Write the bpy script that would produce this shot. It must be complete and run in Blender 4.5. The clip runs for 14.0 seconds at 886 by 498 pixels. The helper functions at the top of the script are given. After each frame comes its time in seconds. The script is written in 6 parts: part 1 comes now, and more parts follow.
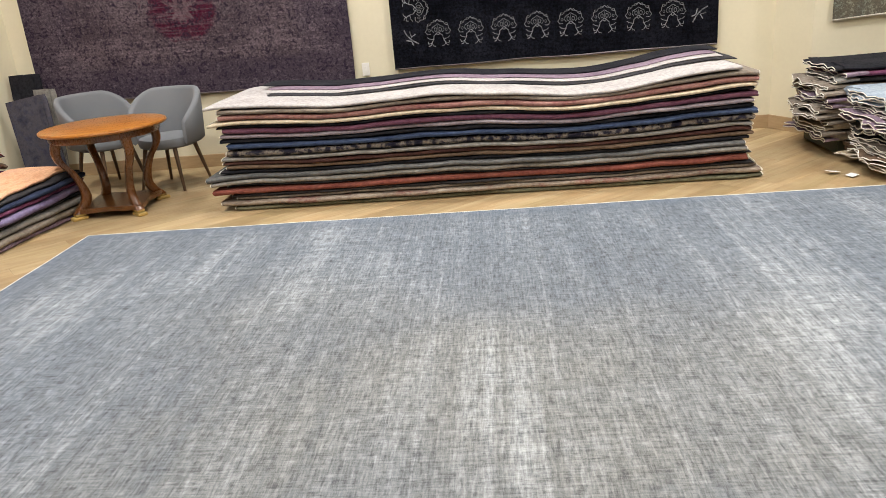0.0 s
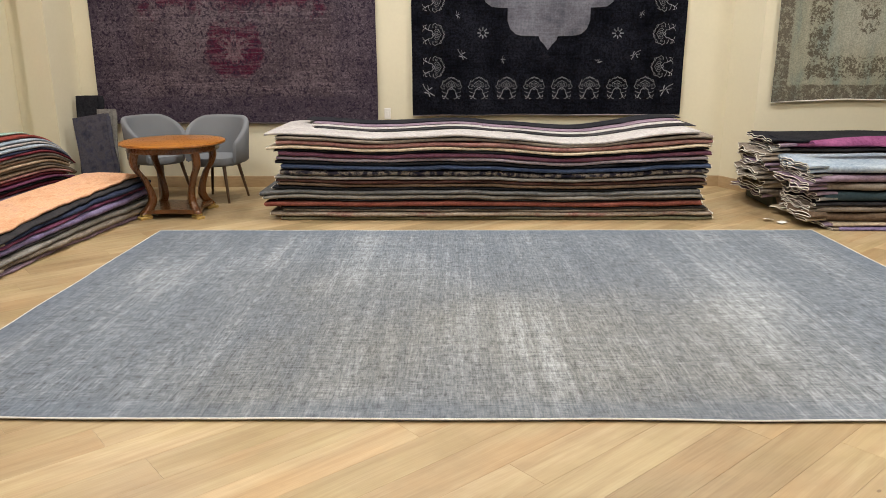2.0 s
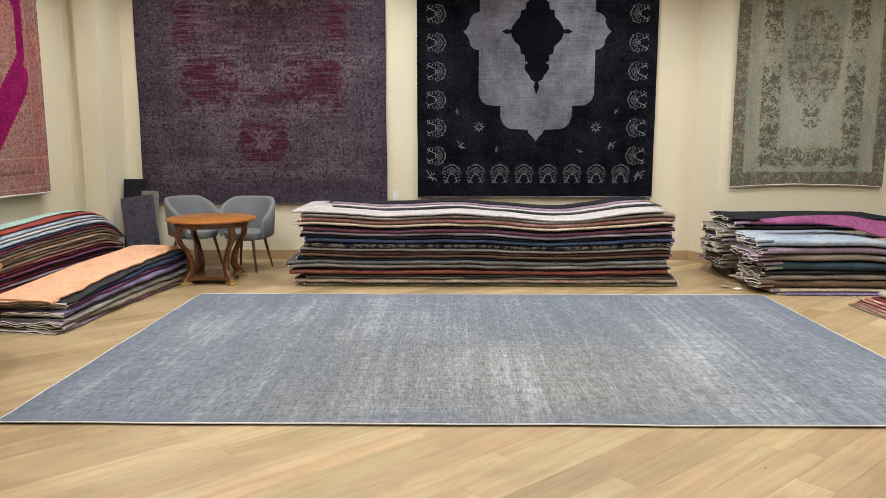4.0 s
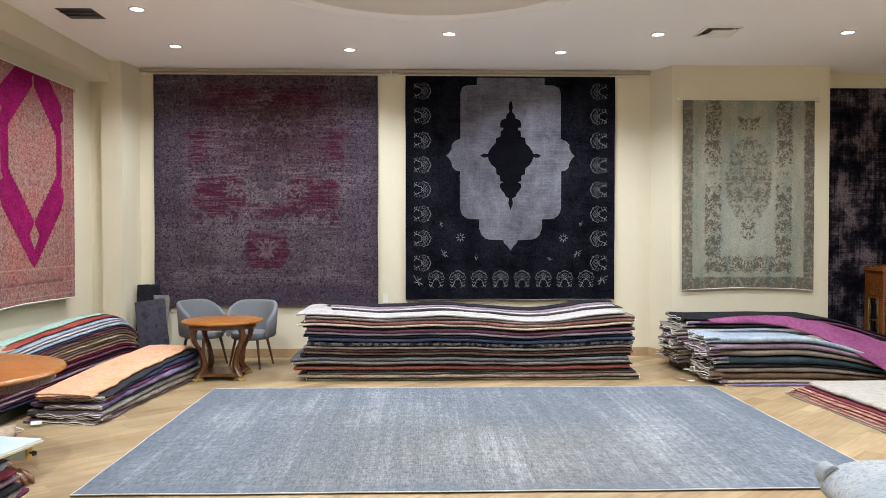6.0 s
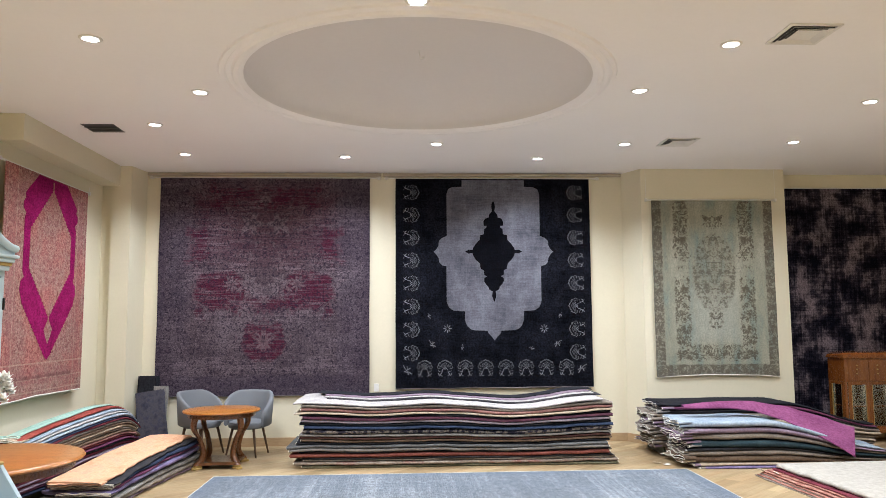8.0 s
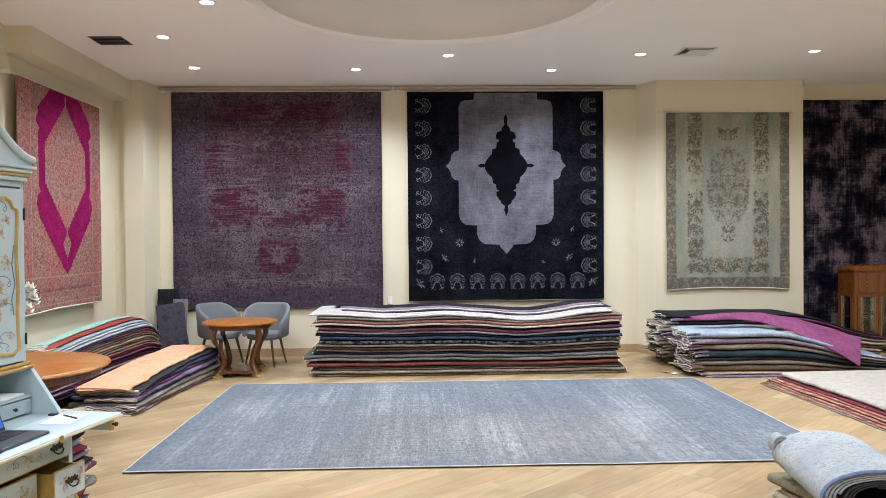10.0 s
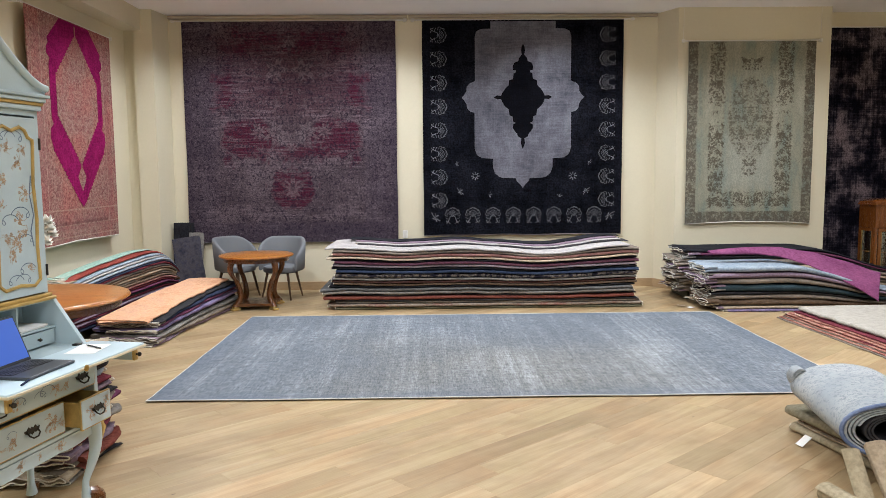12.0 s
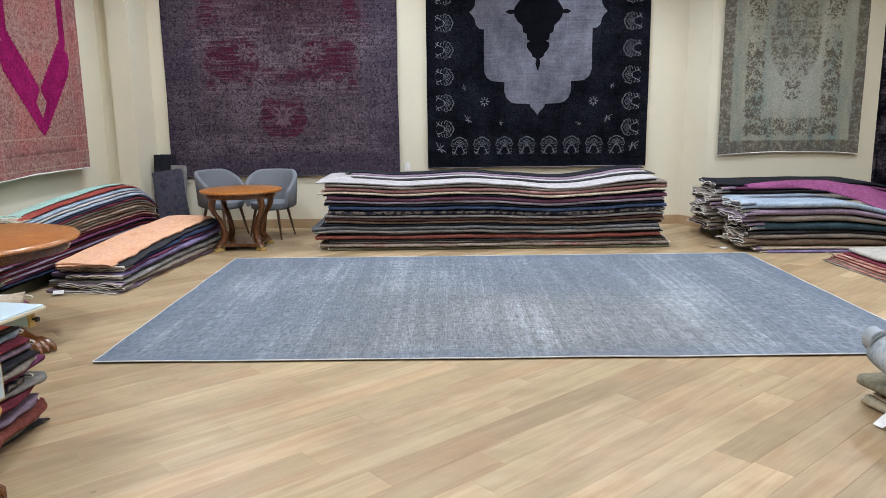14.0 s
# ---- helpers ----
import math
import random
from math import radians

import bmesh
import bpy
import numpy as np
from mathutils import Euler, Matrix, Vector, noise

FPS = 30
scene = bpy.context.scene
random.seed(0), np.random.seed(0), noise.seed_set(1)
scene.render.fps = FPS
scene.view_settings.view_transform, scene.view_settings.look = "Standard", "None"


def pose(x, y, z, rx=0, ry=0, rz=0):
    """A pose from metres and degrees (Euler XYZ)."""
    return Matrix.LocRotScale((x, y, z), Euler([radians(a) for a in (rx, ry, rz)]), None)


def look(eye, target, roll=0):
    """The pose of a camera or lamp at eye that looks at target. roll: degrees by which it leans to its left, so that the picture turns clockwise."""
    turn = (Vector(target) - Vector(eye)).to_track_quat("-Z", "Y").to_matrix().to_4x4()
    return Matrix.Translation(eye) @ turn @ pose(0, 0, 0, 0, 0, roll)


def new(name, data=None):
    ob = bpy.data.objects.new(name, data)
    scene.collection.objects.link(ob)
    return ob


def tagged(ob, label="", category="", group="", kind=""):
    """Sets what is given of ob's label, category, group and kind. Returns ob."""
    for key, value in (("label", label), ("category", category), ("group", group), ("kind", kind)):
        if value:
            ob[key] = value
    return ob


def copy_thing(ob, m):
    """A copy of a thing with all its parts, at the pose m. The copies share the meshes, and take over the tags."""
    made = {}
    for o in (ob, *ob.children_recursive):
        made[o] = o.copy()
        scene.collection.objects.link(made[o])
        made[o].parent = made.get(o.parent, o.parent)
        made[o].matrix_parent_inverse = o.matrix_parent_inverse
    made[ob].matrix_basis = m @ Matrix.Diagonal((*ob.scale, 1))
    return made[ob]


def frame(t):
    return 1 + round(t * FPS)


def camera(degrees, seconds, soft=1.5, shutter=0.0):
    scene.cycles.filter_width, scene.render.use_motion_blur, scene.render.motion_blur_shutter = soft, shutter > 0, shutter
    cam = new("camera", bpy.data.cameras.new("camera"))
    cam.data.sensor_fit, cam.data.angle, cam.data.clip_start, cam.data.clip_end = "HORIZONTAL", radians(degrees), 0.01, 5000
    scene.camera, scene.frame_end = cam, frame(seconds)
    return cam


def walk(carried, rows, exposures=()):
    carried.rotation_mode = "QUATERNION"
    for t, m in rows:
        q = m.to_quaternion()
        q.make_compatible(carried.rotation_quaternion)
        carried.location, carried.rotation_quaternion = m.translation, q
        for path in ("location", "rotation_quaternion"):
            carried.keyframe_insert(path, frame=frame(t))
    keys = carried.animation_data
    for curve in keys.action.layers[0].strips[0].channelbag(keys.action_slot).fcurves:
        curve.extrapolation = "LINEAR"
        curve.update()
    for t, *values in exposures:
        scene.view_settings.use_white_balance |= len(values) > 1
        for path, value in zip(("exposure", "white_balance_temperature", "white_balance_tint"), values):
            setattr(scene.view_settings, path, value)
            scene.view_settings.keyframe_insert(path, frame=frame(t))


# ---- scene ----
cam = camera(61.4, 14.0, soft=0.5)
PATH = [
    (0, (0.115, 0.305, 1.501), (-0.042, 2.186, 0.842), -5.0),
    (0.5, (-0.045, 0.035, 1.497), (-0.114, 1.922, 0.839), -2.6),
    (1, (-0.138, -0.27, 1.492), (-0.19, 1.623, 0.85), -0.8),
    (1.5, (-0.209, -0.623, 1.527), (-0.254, 1.29, 0.948), -0.1),
    (2, (-0.343, -0.962, 1.52), (-0.368, 0.97, 1.004), -0.2),
    (2.5, (-0.328, -1.307, 1.529), (-0.337, 0.642, 1.081), -0.3),
    (2.7, (-0.307, -1.418, 1.529), (-0.312, 0.538, 1.113), -0.3),
    (4.8, (-0.419, -2.39, 1.617), (-0.457, -0.407, 1.355), 0.1),
    (5, (-0.452, -2.498, 1.626), (-0.479, -0.514, 1.382), -0.1),
    (5.3, (-0.508, -2.686, 1.681), (-0.491, -0.694, 1.5), -0.2),
    (5.5, (-0.553, -2.769, 1.713), (-0.516, -0.775, 1.566), -0.2),
    (6, (-0.558, -3.068, 1.733), (-0.501, -1.069, 1.695), -0.0),
    (6.5, (-0.561, -3.36, 1.753), (-0.48, -1.363, 1.843), -0.1),
    (7, (-0.613, -3.536, 1.805), (-0.513, -1.547, 1.993), -0.1),
    (7.2, (-0.635, -3.597, 1.812), (-0.532, -1.611, 2.025), -0.1),
    (9.3, (-0.63, -3.795, 1.757), (-0.543, -1.799, 1.836), -0.8),
    (9.5, (-0.621, -3.799, 1.762), (-0.542, -1.801, 1.813), -0.6),
    (10, (-0.625, -3.784, 1.752), (-0.561, -1.786, 1.725), -0.5),
    (10.5, (-0.633, -3.78, 1.749), (-0.583, -1.783, 1.656), -0.3),
    (11, (-0.641, -3.767, 1.747), (-0.601, -1.772, 1.612), -0.2),
    (11.5, (-0.651, -3.755, 1.742), (-0.617, -1.762, 1.577), -0.3),
    (12, (-0.667, -3.727, 1.73), (-0.638, -1.737, 1.53), -0.5),
    (12.5, (-0.706, -3.628, 1.713), (-0.68, -1.643, 1.471), -0.7),
    (13, (-0.664, -3.361, 1.661), (-0.647, -1.382, 1.369), -0.8),
    (13.5, (-0.593, -3.077, 1.665), (-0.586, -1.105, 1.329), -0.7),
    (14, (-0.549, -2.767, 1.626), (-0.558, -0.802, 1.253), -0.7),
]
walk(cam, [(t, look(eye, target, roll)) for t, eye, target, roll in PATH],
     exposures=[(0.0, 0.02, 6900, 10), (1.0, -0.1, 7050, 10), (2.5, -0.24, 7050, 10), (5.0, -0.08, 6300, 10), (6.5, 0.13, 6050, 10), (7.2, 0.21, 6000, 10), (9.5, 0.12, 6000, 10), (11.0, -0.05, 6100, 10), (12.5, -0.17, 6200, 10), (13.0, -0.21, 6000, 10), (14.0, -0.24, 5750, 10)])

# ---------------------------------------------------------------- light
world = bpy.data.worlds.new("world")
scene.world = world
world.use_nodes = True
world.node_tree.nodes["Background"].inputs[0].default_value = (0.9, 0.85, 0.78, 1)
world.node_tree.nodes["Background"].inputs[1].default_value = 0.02

CEIL = 4.06
BACK = 7.52
LEFT = -5.0
DOWNLIGHTS = [(-3.14, 2.14), (-2.65, 3.52), (-3.49, 4.75), (-3.59, 6.26), (-1.46, 6.37), (-0.24, 5.60), (1.21, 6.43),
              (2.18, 5.55), (1.68, 3.34), (2.05, 2.09), (4.33, 5.40), (4.22, 3.64), (-0.55, 1.34),
              # unseen lamps, added beyond the view for more bounce light on the ceiling
              (4.2, 1.4), (-3.2, -0.6), (-0.5, -0.9), (-3.2, -3.2), (2.1, -3.2), (6.6, 2.0), (-0.5, -3.2), (-3.2, -5.4), (-0.5, -5.4), (2.1, -5.4), (4.6, -1.4), (4.6, -4.2)]
LAMP_WATTS = 235
LAMP_COLOUR = (0.955, 0.975, 1.0)
for lx, ly in DOWNLIGHTS:
    lamp = bpy.data.lights.new("downlight_lamp", "SPOT")
    lamp.energy, lamp.color = LAMP_WATTS, LAMP_COLOUR
    lamp.spot_size, lamp.spot_blend, lamp.shadow_soft_size = radians(143), 0.82, 0.07
    new("downlight_lamp", lamp).matrix_world = pose(lx, ly, CEIL - 0.025)


# ---------------------------------------------------------------- node helpers
def node(nt, kind, ins=None, **props):
    nd = nt.nodes.new(kind)
    for k, v in props.items():
        setattr(nd, k, v)
    for k, v in (ins or {}).items():
        if isinstance(v, bpy.types.NodeSocket):
            nt.links.new(v, nd.inputs[k])
        else:
            nd.inputs[k].default_value = v
    return nd


def rgba(c):
    return (c[0], c[1], c[2], 1.0)


def coords(nt, scale=(1, 1, 1), which="Object", spin=0.0):
    tc = node(nt, "ShaderNodeTexCoord")
    return node(nt, "ShaderNodeMapping", {"Vector": tc.outputs[which], "Scale": scale, "Rotation": (0, 0, radians(spin))}).outputs[0]


def shifted(nt, vec, amount=37.0):
    """The coordinates, moved by a different amount for each object."""
    info = node(nt, "ShaderNodeObjectInfo")
    mul = node(nt, "ShaderNodeMath", {0: info.outputs["Random"], 1: amount}, operation="MULTIPLY")
    return node(nt, "ShaderNodeVectorMath", {0: vec, 1: mul.outputs[0]}, operation="ADD").outputs[0]


def noise_of(nt, vec, scale, detail=4.0, rough=0.55, warp=0.0):
    return node(nt, "ShaderNodeTexNoise", {"Vector": vec, "Scale": scale, "Detail": detail, "Roughness": rough, "Distortion": warp}).outputs[0]


def ramp_of(nt, fac, stops):
    r = node(nt, "ShaderNodeValToRGB", {0: fac})
    el = r.color_ramp.elements
    while len(el) < len(stops):
        el.new(0.5)
    for e, (p, c) in zip(el, stops):
        e.position = p
        e.color = rgba(c) if len(c) == 3 else c
    return r.outputs[0]


def grey(nt, fac, lo, hi):
    return node(nt, "ShaderNodeMapRange", {0: fac, 1: lo, 2: hi}, interpolation_type="SMOOTHSTEP").outputs[0]


def blend(nt, fac, a, b, how="MIX"):
    m = node(nt, "ShaderNodeMix", data_type="RGBA", blend_type=how)
    for k, v in ((0, fac), (6, a), (7, b)):
        if isinstance(v, bpy.types.NodeSocket):
            nt.links.new(v, m.inputs[k])
        else:
            m.inputs[k].default_value = rgba(v) if isinstance(v, tuple) else v
    return m.outputs[2]


def calc(nt, op, a, b=0.0, c=0.0):
    return node(nt, "ShaderNodeMath", {0: a, 1: b, 2: c}, operation=op).outputs[0]


def material(name, rough=0.8, metal=0.0, spec=0.5):
    m = bpy.data.materials.new(name)
    m.use_nodes = True
    nt = m.node_tree
    b = nt.nodes["Principled BSDF"]
    b.inputs["Roughness"].default_value = rough
    b.inputs["Metallic"].default_value = metal
    b.inputs["Specular IOR Level"].default_value = spec
    return m, nt, b


def bumped(nt, b, height, strength=0.3, distance=0.01):
    nt.links.new(node(nt, "ShaderNodeBump", {"Strength": strength, "Distance": distance, "Height": height}).outputs[0], b.inputs["Normal"])


def paint_mat(name, base, rough=0.7, mottled=0.06, scale=1.5, bump=0.05, metal=0.0):
    """Paint, plaster, plastic or metal: a base colour with soft blotches, fine speckle and slight relief."""
    m, nt, b = material(name, rough, metal)
    v = coords(nt)
    big = noise_of(nt, v, scale, 3)
    fine = noise_of(nt, v, scale * 40, 2)
    lo = tuple(x * (1 - mottled) for x in base)
    hi = tuple(min(1, x * (1 + mottled)) for x in base)
    c = ramp_of(nt, big, [(0.3, lo), (0.7, hi)])
    c = blend(nt, 0.25, c, ramp_of(nt, fine, [(0.35, lo), (0.65, hi)]))
    nt.links.new(c, b.inputs["Base Color"])
    nt.links.new(calc(nt, "MULTIPLY_ADD", big, 0.2, rough - 0.1), b.inputs["Roughness"])
    bumped(nt, b, fine, bump, 0.004)
    return m


def wood_mat(name, dark, light, rough=0.35, grain=(1, 14, 14), scale=3.0, var=True, coat=0.0):
    m, nt, b = material(name, rough)
    v = coords(nt, grain)
    if var:
        v = shifted(nt, v)
    a = noise_of(nt, v, scale, 6, 0.6, 0.6)
    f = noise_of(nt, v, scale * 9, 3, 0.6)
    c = ramp_of(nt, a, [(0.28, dark), (0.5, tuple((p + q) / 2 for p, q in zip(dark, light))), (0.72, light)])
    c = blend(nt, 0.22, c, ramp_of(nt, f, [(0.35, dark), (0.65, light)]))
    nt.links.new(c, b.inputs["Base Color"])
    nt.links.new(calc(nt, "MULTIPLY_ADD", f, 0.2, rough - 0.1), b.inputs["Roughness"])
    b.inputs["Coat Weight"].default_value = coat
    b.inputs["Coat Roughness"].default_value = 0.15
    bumped(nt, b, f, 0.08, 0.002)
    return m


RUGS = {}


def rug_mat(*cols, scale=2.5, streak=(1, 1, 1)):
    """Wool pile: the colours in blotches, a finer figure over them, and knotted relief."""
    key = (cols, scale, streak)
    if key in RUGS:
        return RUGS[key]
    m, nt, b = material("wool", 0.97, 0.0, 0.06)
    v = shifted(nt, coords(nt, streak))
    n1 = noise_of(nt, v, scale, 4, 0.6)
    n2 = noise_of(nt, v, scale * 9, 3, 0.65)
    k = max(1, len(cols) - 1)
    c = ramp_of(nt, n1, [(0.34 + 0.32 * i / k, cc) for i, cc in enumerate(cols)] if len(cols) > 1 else [(0.3, cols[0]), (0.7, tuple(x * 0.8 for x in cols[0]))])
    d = ramp_of(nt, n2, [(0.35, tuple(x * 0.55 for x in cols[0])), (0.65, tuple(min(1, x * 1.25) for x in cols[-1]))])
    c = blend(nt, 0.35, c, d)
    nt.links.new(c, b.inputs["Base Color"])
    pile = noise_of(nt, coords(nt), 160, 2, 0.7)
    bumped(nt, b, pile, 0.5, 0.004)
    RUGS[key] = m
    return m


# ---------------------------------------------------------------- mesh helpers
def finish(bm, name, mat, smooth=False):
    me = bpy.data.meshes.new(name)
    bm.normal_update()
    if smooth:
        for e in bm.edges:
            if len(e.link_faces) == 2 and e.calc_face_angle(0.0) > 0.85:
                e.smooth = False
    bm.to_mesh(me)
    bm.free()
    if mat is not None:
        me.materials.append(mat)
    if smooth:
        me.polygons.foreach_set("use_smooth", [True] * len(me.polygons))
    return me


def part(name, bm, mat, parent, label="", smooth=False, m=None):
    ob = new(name, finish(bm, name, mat, smooth))
    ob.parent = parent
    if m is not None:
        ob.matrix_basis = m
    if label:
        ob["label"] = label
    return ob


def thing(name, label, category, m, group="", kind=""):
    ob = new(name)
    ob.empty_display_size = 0.1
    ob.matrix_basis = m
    return tagged(ob, label, category, group, kind)


def solid(name, bm, mat, label, category, group="", kind="", m=None, smooth=False):
    ob = new(name, finish(bm, name, mat, smooth))
    if m is not None:
        ob.matrix_basis = m
    return tagged(ob, label, category, group, kind)


def box(bm, x0, x1, y0, y1, z0, z1, bevel=0.0, segments=2):
    r = bmesh.ops.create_cube(bm, size=1.0, matrix=Matrix.Translation(((x0 + x1) / 2, (y0 + y1) / 2, (z0 + z1) / 2)) @ Matrix.Diagonal((x1 - x0, y1 - y0, z1 - z0, 1)))
    if bevel:
        es = list({e for v in r["verts"] for e in v.link_edges})
        bmesh.ops.bevel(bm, geom=es, offset=bevel, segments=segments, affect="EDGES", profile=0.5)
    return bm


def boxes(*specs, bevel=0.0):
    bm = bmesh.new()
    for s in specs:
        box(bm, *s, bevel=bevel)
    return bm


def loft(bm, rings, closed=True, caps=True):
    """Skin over rings of points that all have the same number."""
    vs = [[bm.verts.new(p) for p in r] for r in rings]
    n = len(vs[0])
    for a, b in zip(vs, vs[1:]):
        for i in range(n if closed else n - 1):
            j = (i + 1) % n
            bm.faces.new((a[i], a[j], b[j], b[i]))
    if caps and closed:
        bm.faces.new(vs[0][::-1])
        bm.faces.new(vs[-1])
    return bm


def lathe(profile, seg=32, cx=0.0, cy=0.0, bm=None, sx=1.0, sy=1.0):
    bm = bm or bmesh.new()
    rings = [[(cx + sx * r * math.cos(2 * math.pi * i / seg), cy + sy * r * math.sin(2 * math.pi * i / seg), z) for i in range(seg)] for r, z in profile]
    return loft(bm, rings)


def tube(pts, radius, seg=8, bm=None, flat=1.0):
    """A round bar along the points; radius is one number or one for each point."""
    bm = bm or bmesh.new()
    pts = [Vector(p) for p in pts]
    rings = []
    side = None
    for i, p in enumerate(pts):
        d = (pts[min(i + 1, len(pts) - 1)] - pts[max(i - 1, 0)]).normalized()
        if side is None:
            side = d.cross(Vector((0, 0, 1)) if abs(d.z) < 0.9 else Vector((0, 1, 0))).normalized()
        side = (side - d * side.dot(d)).normalized()
        up = side.cross(d)
        r = radius[i] if isinstance(radius, (list, tuple)) else radius
        rings.append([p + side * (r * math.cos(2 * math.pi * k / seg)) + up * (r * flat * math.sin(2 * math.pi * k / seg)) for k in range(seg)])
    return loft(bm, rings)


def prism(outline, z0, z1, bm=None):
    """An upright block over an outline in x and y."""
    bm = bm or bmesh.new()
    return loft(bm, [[(x, y, z0) for x, y in outline], [(x, y, z1) for x, y in outline]])


def inlay(outline, y, thick=0.002, bm=None):
    """A flat figure in the x-z plane, with its face towards -y."""
    bm = bm or bmesh.new()
    return loft(bm, [[(x, y, z) for x, z in outline], [(x, y + thick, z) for x, z in outline]])


def ribbon(bm, pts, w, y):
    """A flat line of width w in the x-z plane."""
    pts = [Vector((p[0], p[1])) for p in pts]
    rows = []
    for i, p in enumerate(pts):
        d = (pts[min(i + 1, len(pts) - 1)] - pts[max(i - 1, 0)])
        d = d.normalized() if d.length else Vector((1, 0))
        s = Vector((-d.y, d.x)) * (w / 2)
        rows.append((bm.verts.new((p.x + s.x, y, p.y + s.y)), bm.verts.new((p.x - s.x, y, p.y - s.y))))
    for a, b in zip(rows, rows[1:]):
        bm.faces.new((a[0], a[1], b[1], b[0]))


def arc(cx, cz, rx, rz, a0, a1, n=8):
    return [(cx + rx * math.cos(radians(a0 + (a1 - a0) * i / n)), cz + rz * math.sin(radians(a0 + (a1 - a0) * i / n))) for i in range(n + 1)]


# ---------------------------------------------------------------- materials
WALL = paint_mat("cream wall paint", (0.72, 0.663, 0.50), 0.75, 0.04, 0.8)
CEILING = paint_mat("white ceiling paint", (0.95, 0.93, 0.93), 0.85, 0.02, 0.5)
# ceiling white again, with the shade of the hollow put into its grey
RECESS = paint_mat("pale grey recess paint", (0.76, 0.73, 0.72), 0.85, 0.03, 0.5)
SKIRT = wood_mat("light baseboard wood", (0.36, 0.24, 0.13), (0.50, 0.36, 0.21), 0.45, (4, 4, 20), 2.0, False)
WHITE = paint_mat("white plastic", (0.8, 0.78, 0.74), 0.5)
GREEN_BOX = paint_mat("dark olive board", (0.06, 0.065, 0.04), 0.7, 0.2, 6)
BRASS = paint_mat("aged brass", (0.45, 0.30, 0.09), 0.35, 0.2, 10, 0.05, 0.9)
PALE_GILT = paint_mat("worn cream gilt", (0.60, 0.53, 0.38), 0.5, 0.2, 14)
PANE_REFLECTOR = paint_mat("old mirror", (0.30, 0.31, 0.31), 0.12, 0.05, 4, 0.0, 1.0)
GILT = paint_mat("gilt paint", (0.52, 0.36, 0.12), 0.45, 0.25, 14, 0.1, 0.3)
BRONZE = paint_mat("dark bronze", (0.05, 0.045, 0.04), 0.4, 0.2, 10, 0.05, 0.8)
TABLE = wood_mat("honey walnut veneer", (0.20, 0.060, 0.010), (0.50, 0.195, 0.032), 0.3, (2, 12, 12), 2.5, True, 0.15)
TABLE_DARK = wood_mat("brown carved wood", (0.055, 0.018, 0.005), (0.185, 0.068, 0.017), 0.28, (8, 8, 2), 2.5, True, 0.3)
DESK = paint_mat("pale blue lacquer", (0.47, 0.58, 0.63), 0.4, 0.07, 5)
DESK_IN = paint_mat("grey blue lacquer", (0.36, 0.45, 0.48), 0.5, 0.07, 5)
CHAIR = paint_mat("grey woven upholstery", (0.158, 0.166, 0.178), 0.9, 0.06, 3, 0.15)
CHAIR_LEG = wood_mat("dark chair wood", (0.06, 0.035, 0.02), (0.16, 0.09, 0.05), 0.4, (8, 8, 2))
VITRINE = wood_mat("polished cherry wood", (0.10, 0.026, 0.006), (0.26, 0.088, 0.016), 0.25, (10, 10, 2), 2.0, True, 0.5)
CORD = rug_mat((0.70, 0.66, 0.58), (0.80, 0.77, 0.70), scale=20)
PAPER = paint_mat("white paper", (0.82, 0.82, 0.80), 0.7, 0.03)
BLACK = paint_mat("black plastic", (0.02, 0.02, 0.022), 0.4, 0.1)

GLOW, nt_, b_ = material("lamp lens", 0.4)
b_.inputs["Base Color"].default_value = (0.9, 0.9, 0.9, 1)
b_.inputs["Emission Color"].default_value = (1.0, 0.94, 0.86, 1)
b_.inputs["Emission Strength"].default_value = 14.0
GLASS, nt_, b_ = material("clear glass", 0.03)
b_.inputs["Transmission Weight"].default_value = 1.0
b_.inputs["Base Color"].default_value = (0.95, 0.97, 0.97, 1)

# ---------------------------------------------------------------- the room
EAST, SOUTH = 8.6, -7.0


def wall(name, outline, label, z1=CEIL + 0.3, z0=0.0):
    return solid(name, prism(outline, z0, z1), WALL, label, "wall", kind="structure")


wall("wall_north", [(-4.5, BACK), (-4.5, BACK + 0.2), (2.70, BACK + 0.2), (2.70, BACK)], "cream painted back wall behind hung carpets")
wall("wall_northeast", [(5.10, BACK), (5.10, BACK + 0.2), (EAST, BACK + 0.2), (EAST, BACK)], "cream painted back wall behind a dark carpet")
wall("pillar_east", [(2.70, BACK + 0.2), (2.70, BACK), (2.88, 7.12), (5.08, 7.12), (5.10, BACK), (5.10, BACK + 0.2)], "cream painted wide pillar with a splayed side")
wall("pillar_west", [(-4.84, BACK + 0.2), (-4.84, 7.06), (-4.57, 7.06), (-4.5, BACK), (-4.5, BACK + 0.2)], "cream painted corner pillar")
wall("wall_west", [(LEFT - 0.2, SOUTH - 0.2), (LEFT, SOUTH - 0.2), (LEFT, BACK + 0.2), (LEFT - 0.2, BACK + 0.2)], "cream painted side wall")
# the next two walls are unseen, added to close the room
wall("wall_east", [(EAST, SOUTH - 0.2), (EAST + 0.2, SOUTH - 0.2), (EAST + 0.2, BACK + 0.2), (EAST, BACK + 0.2)], "cream painted side wall")
wall("wall_south", [(LEFT, SOUTH - 0.2), (EAST, SOUTH - 0.2), (EAST, SOUTH), (LEFT, SOUTH)], "unseen cream end wall that closes the room")
# front set forward, filling the corner slot so that less shade falls there
wall("wall_corner", [(LEFT, 7.13), (-4.84, 7.13), (-4.84, BACK + 0.2), (LEFT, BACK + 0.2)], "cream painted wall strip in the corner")
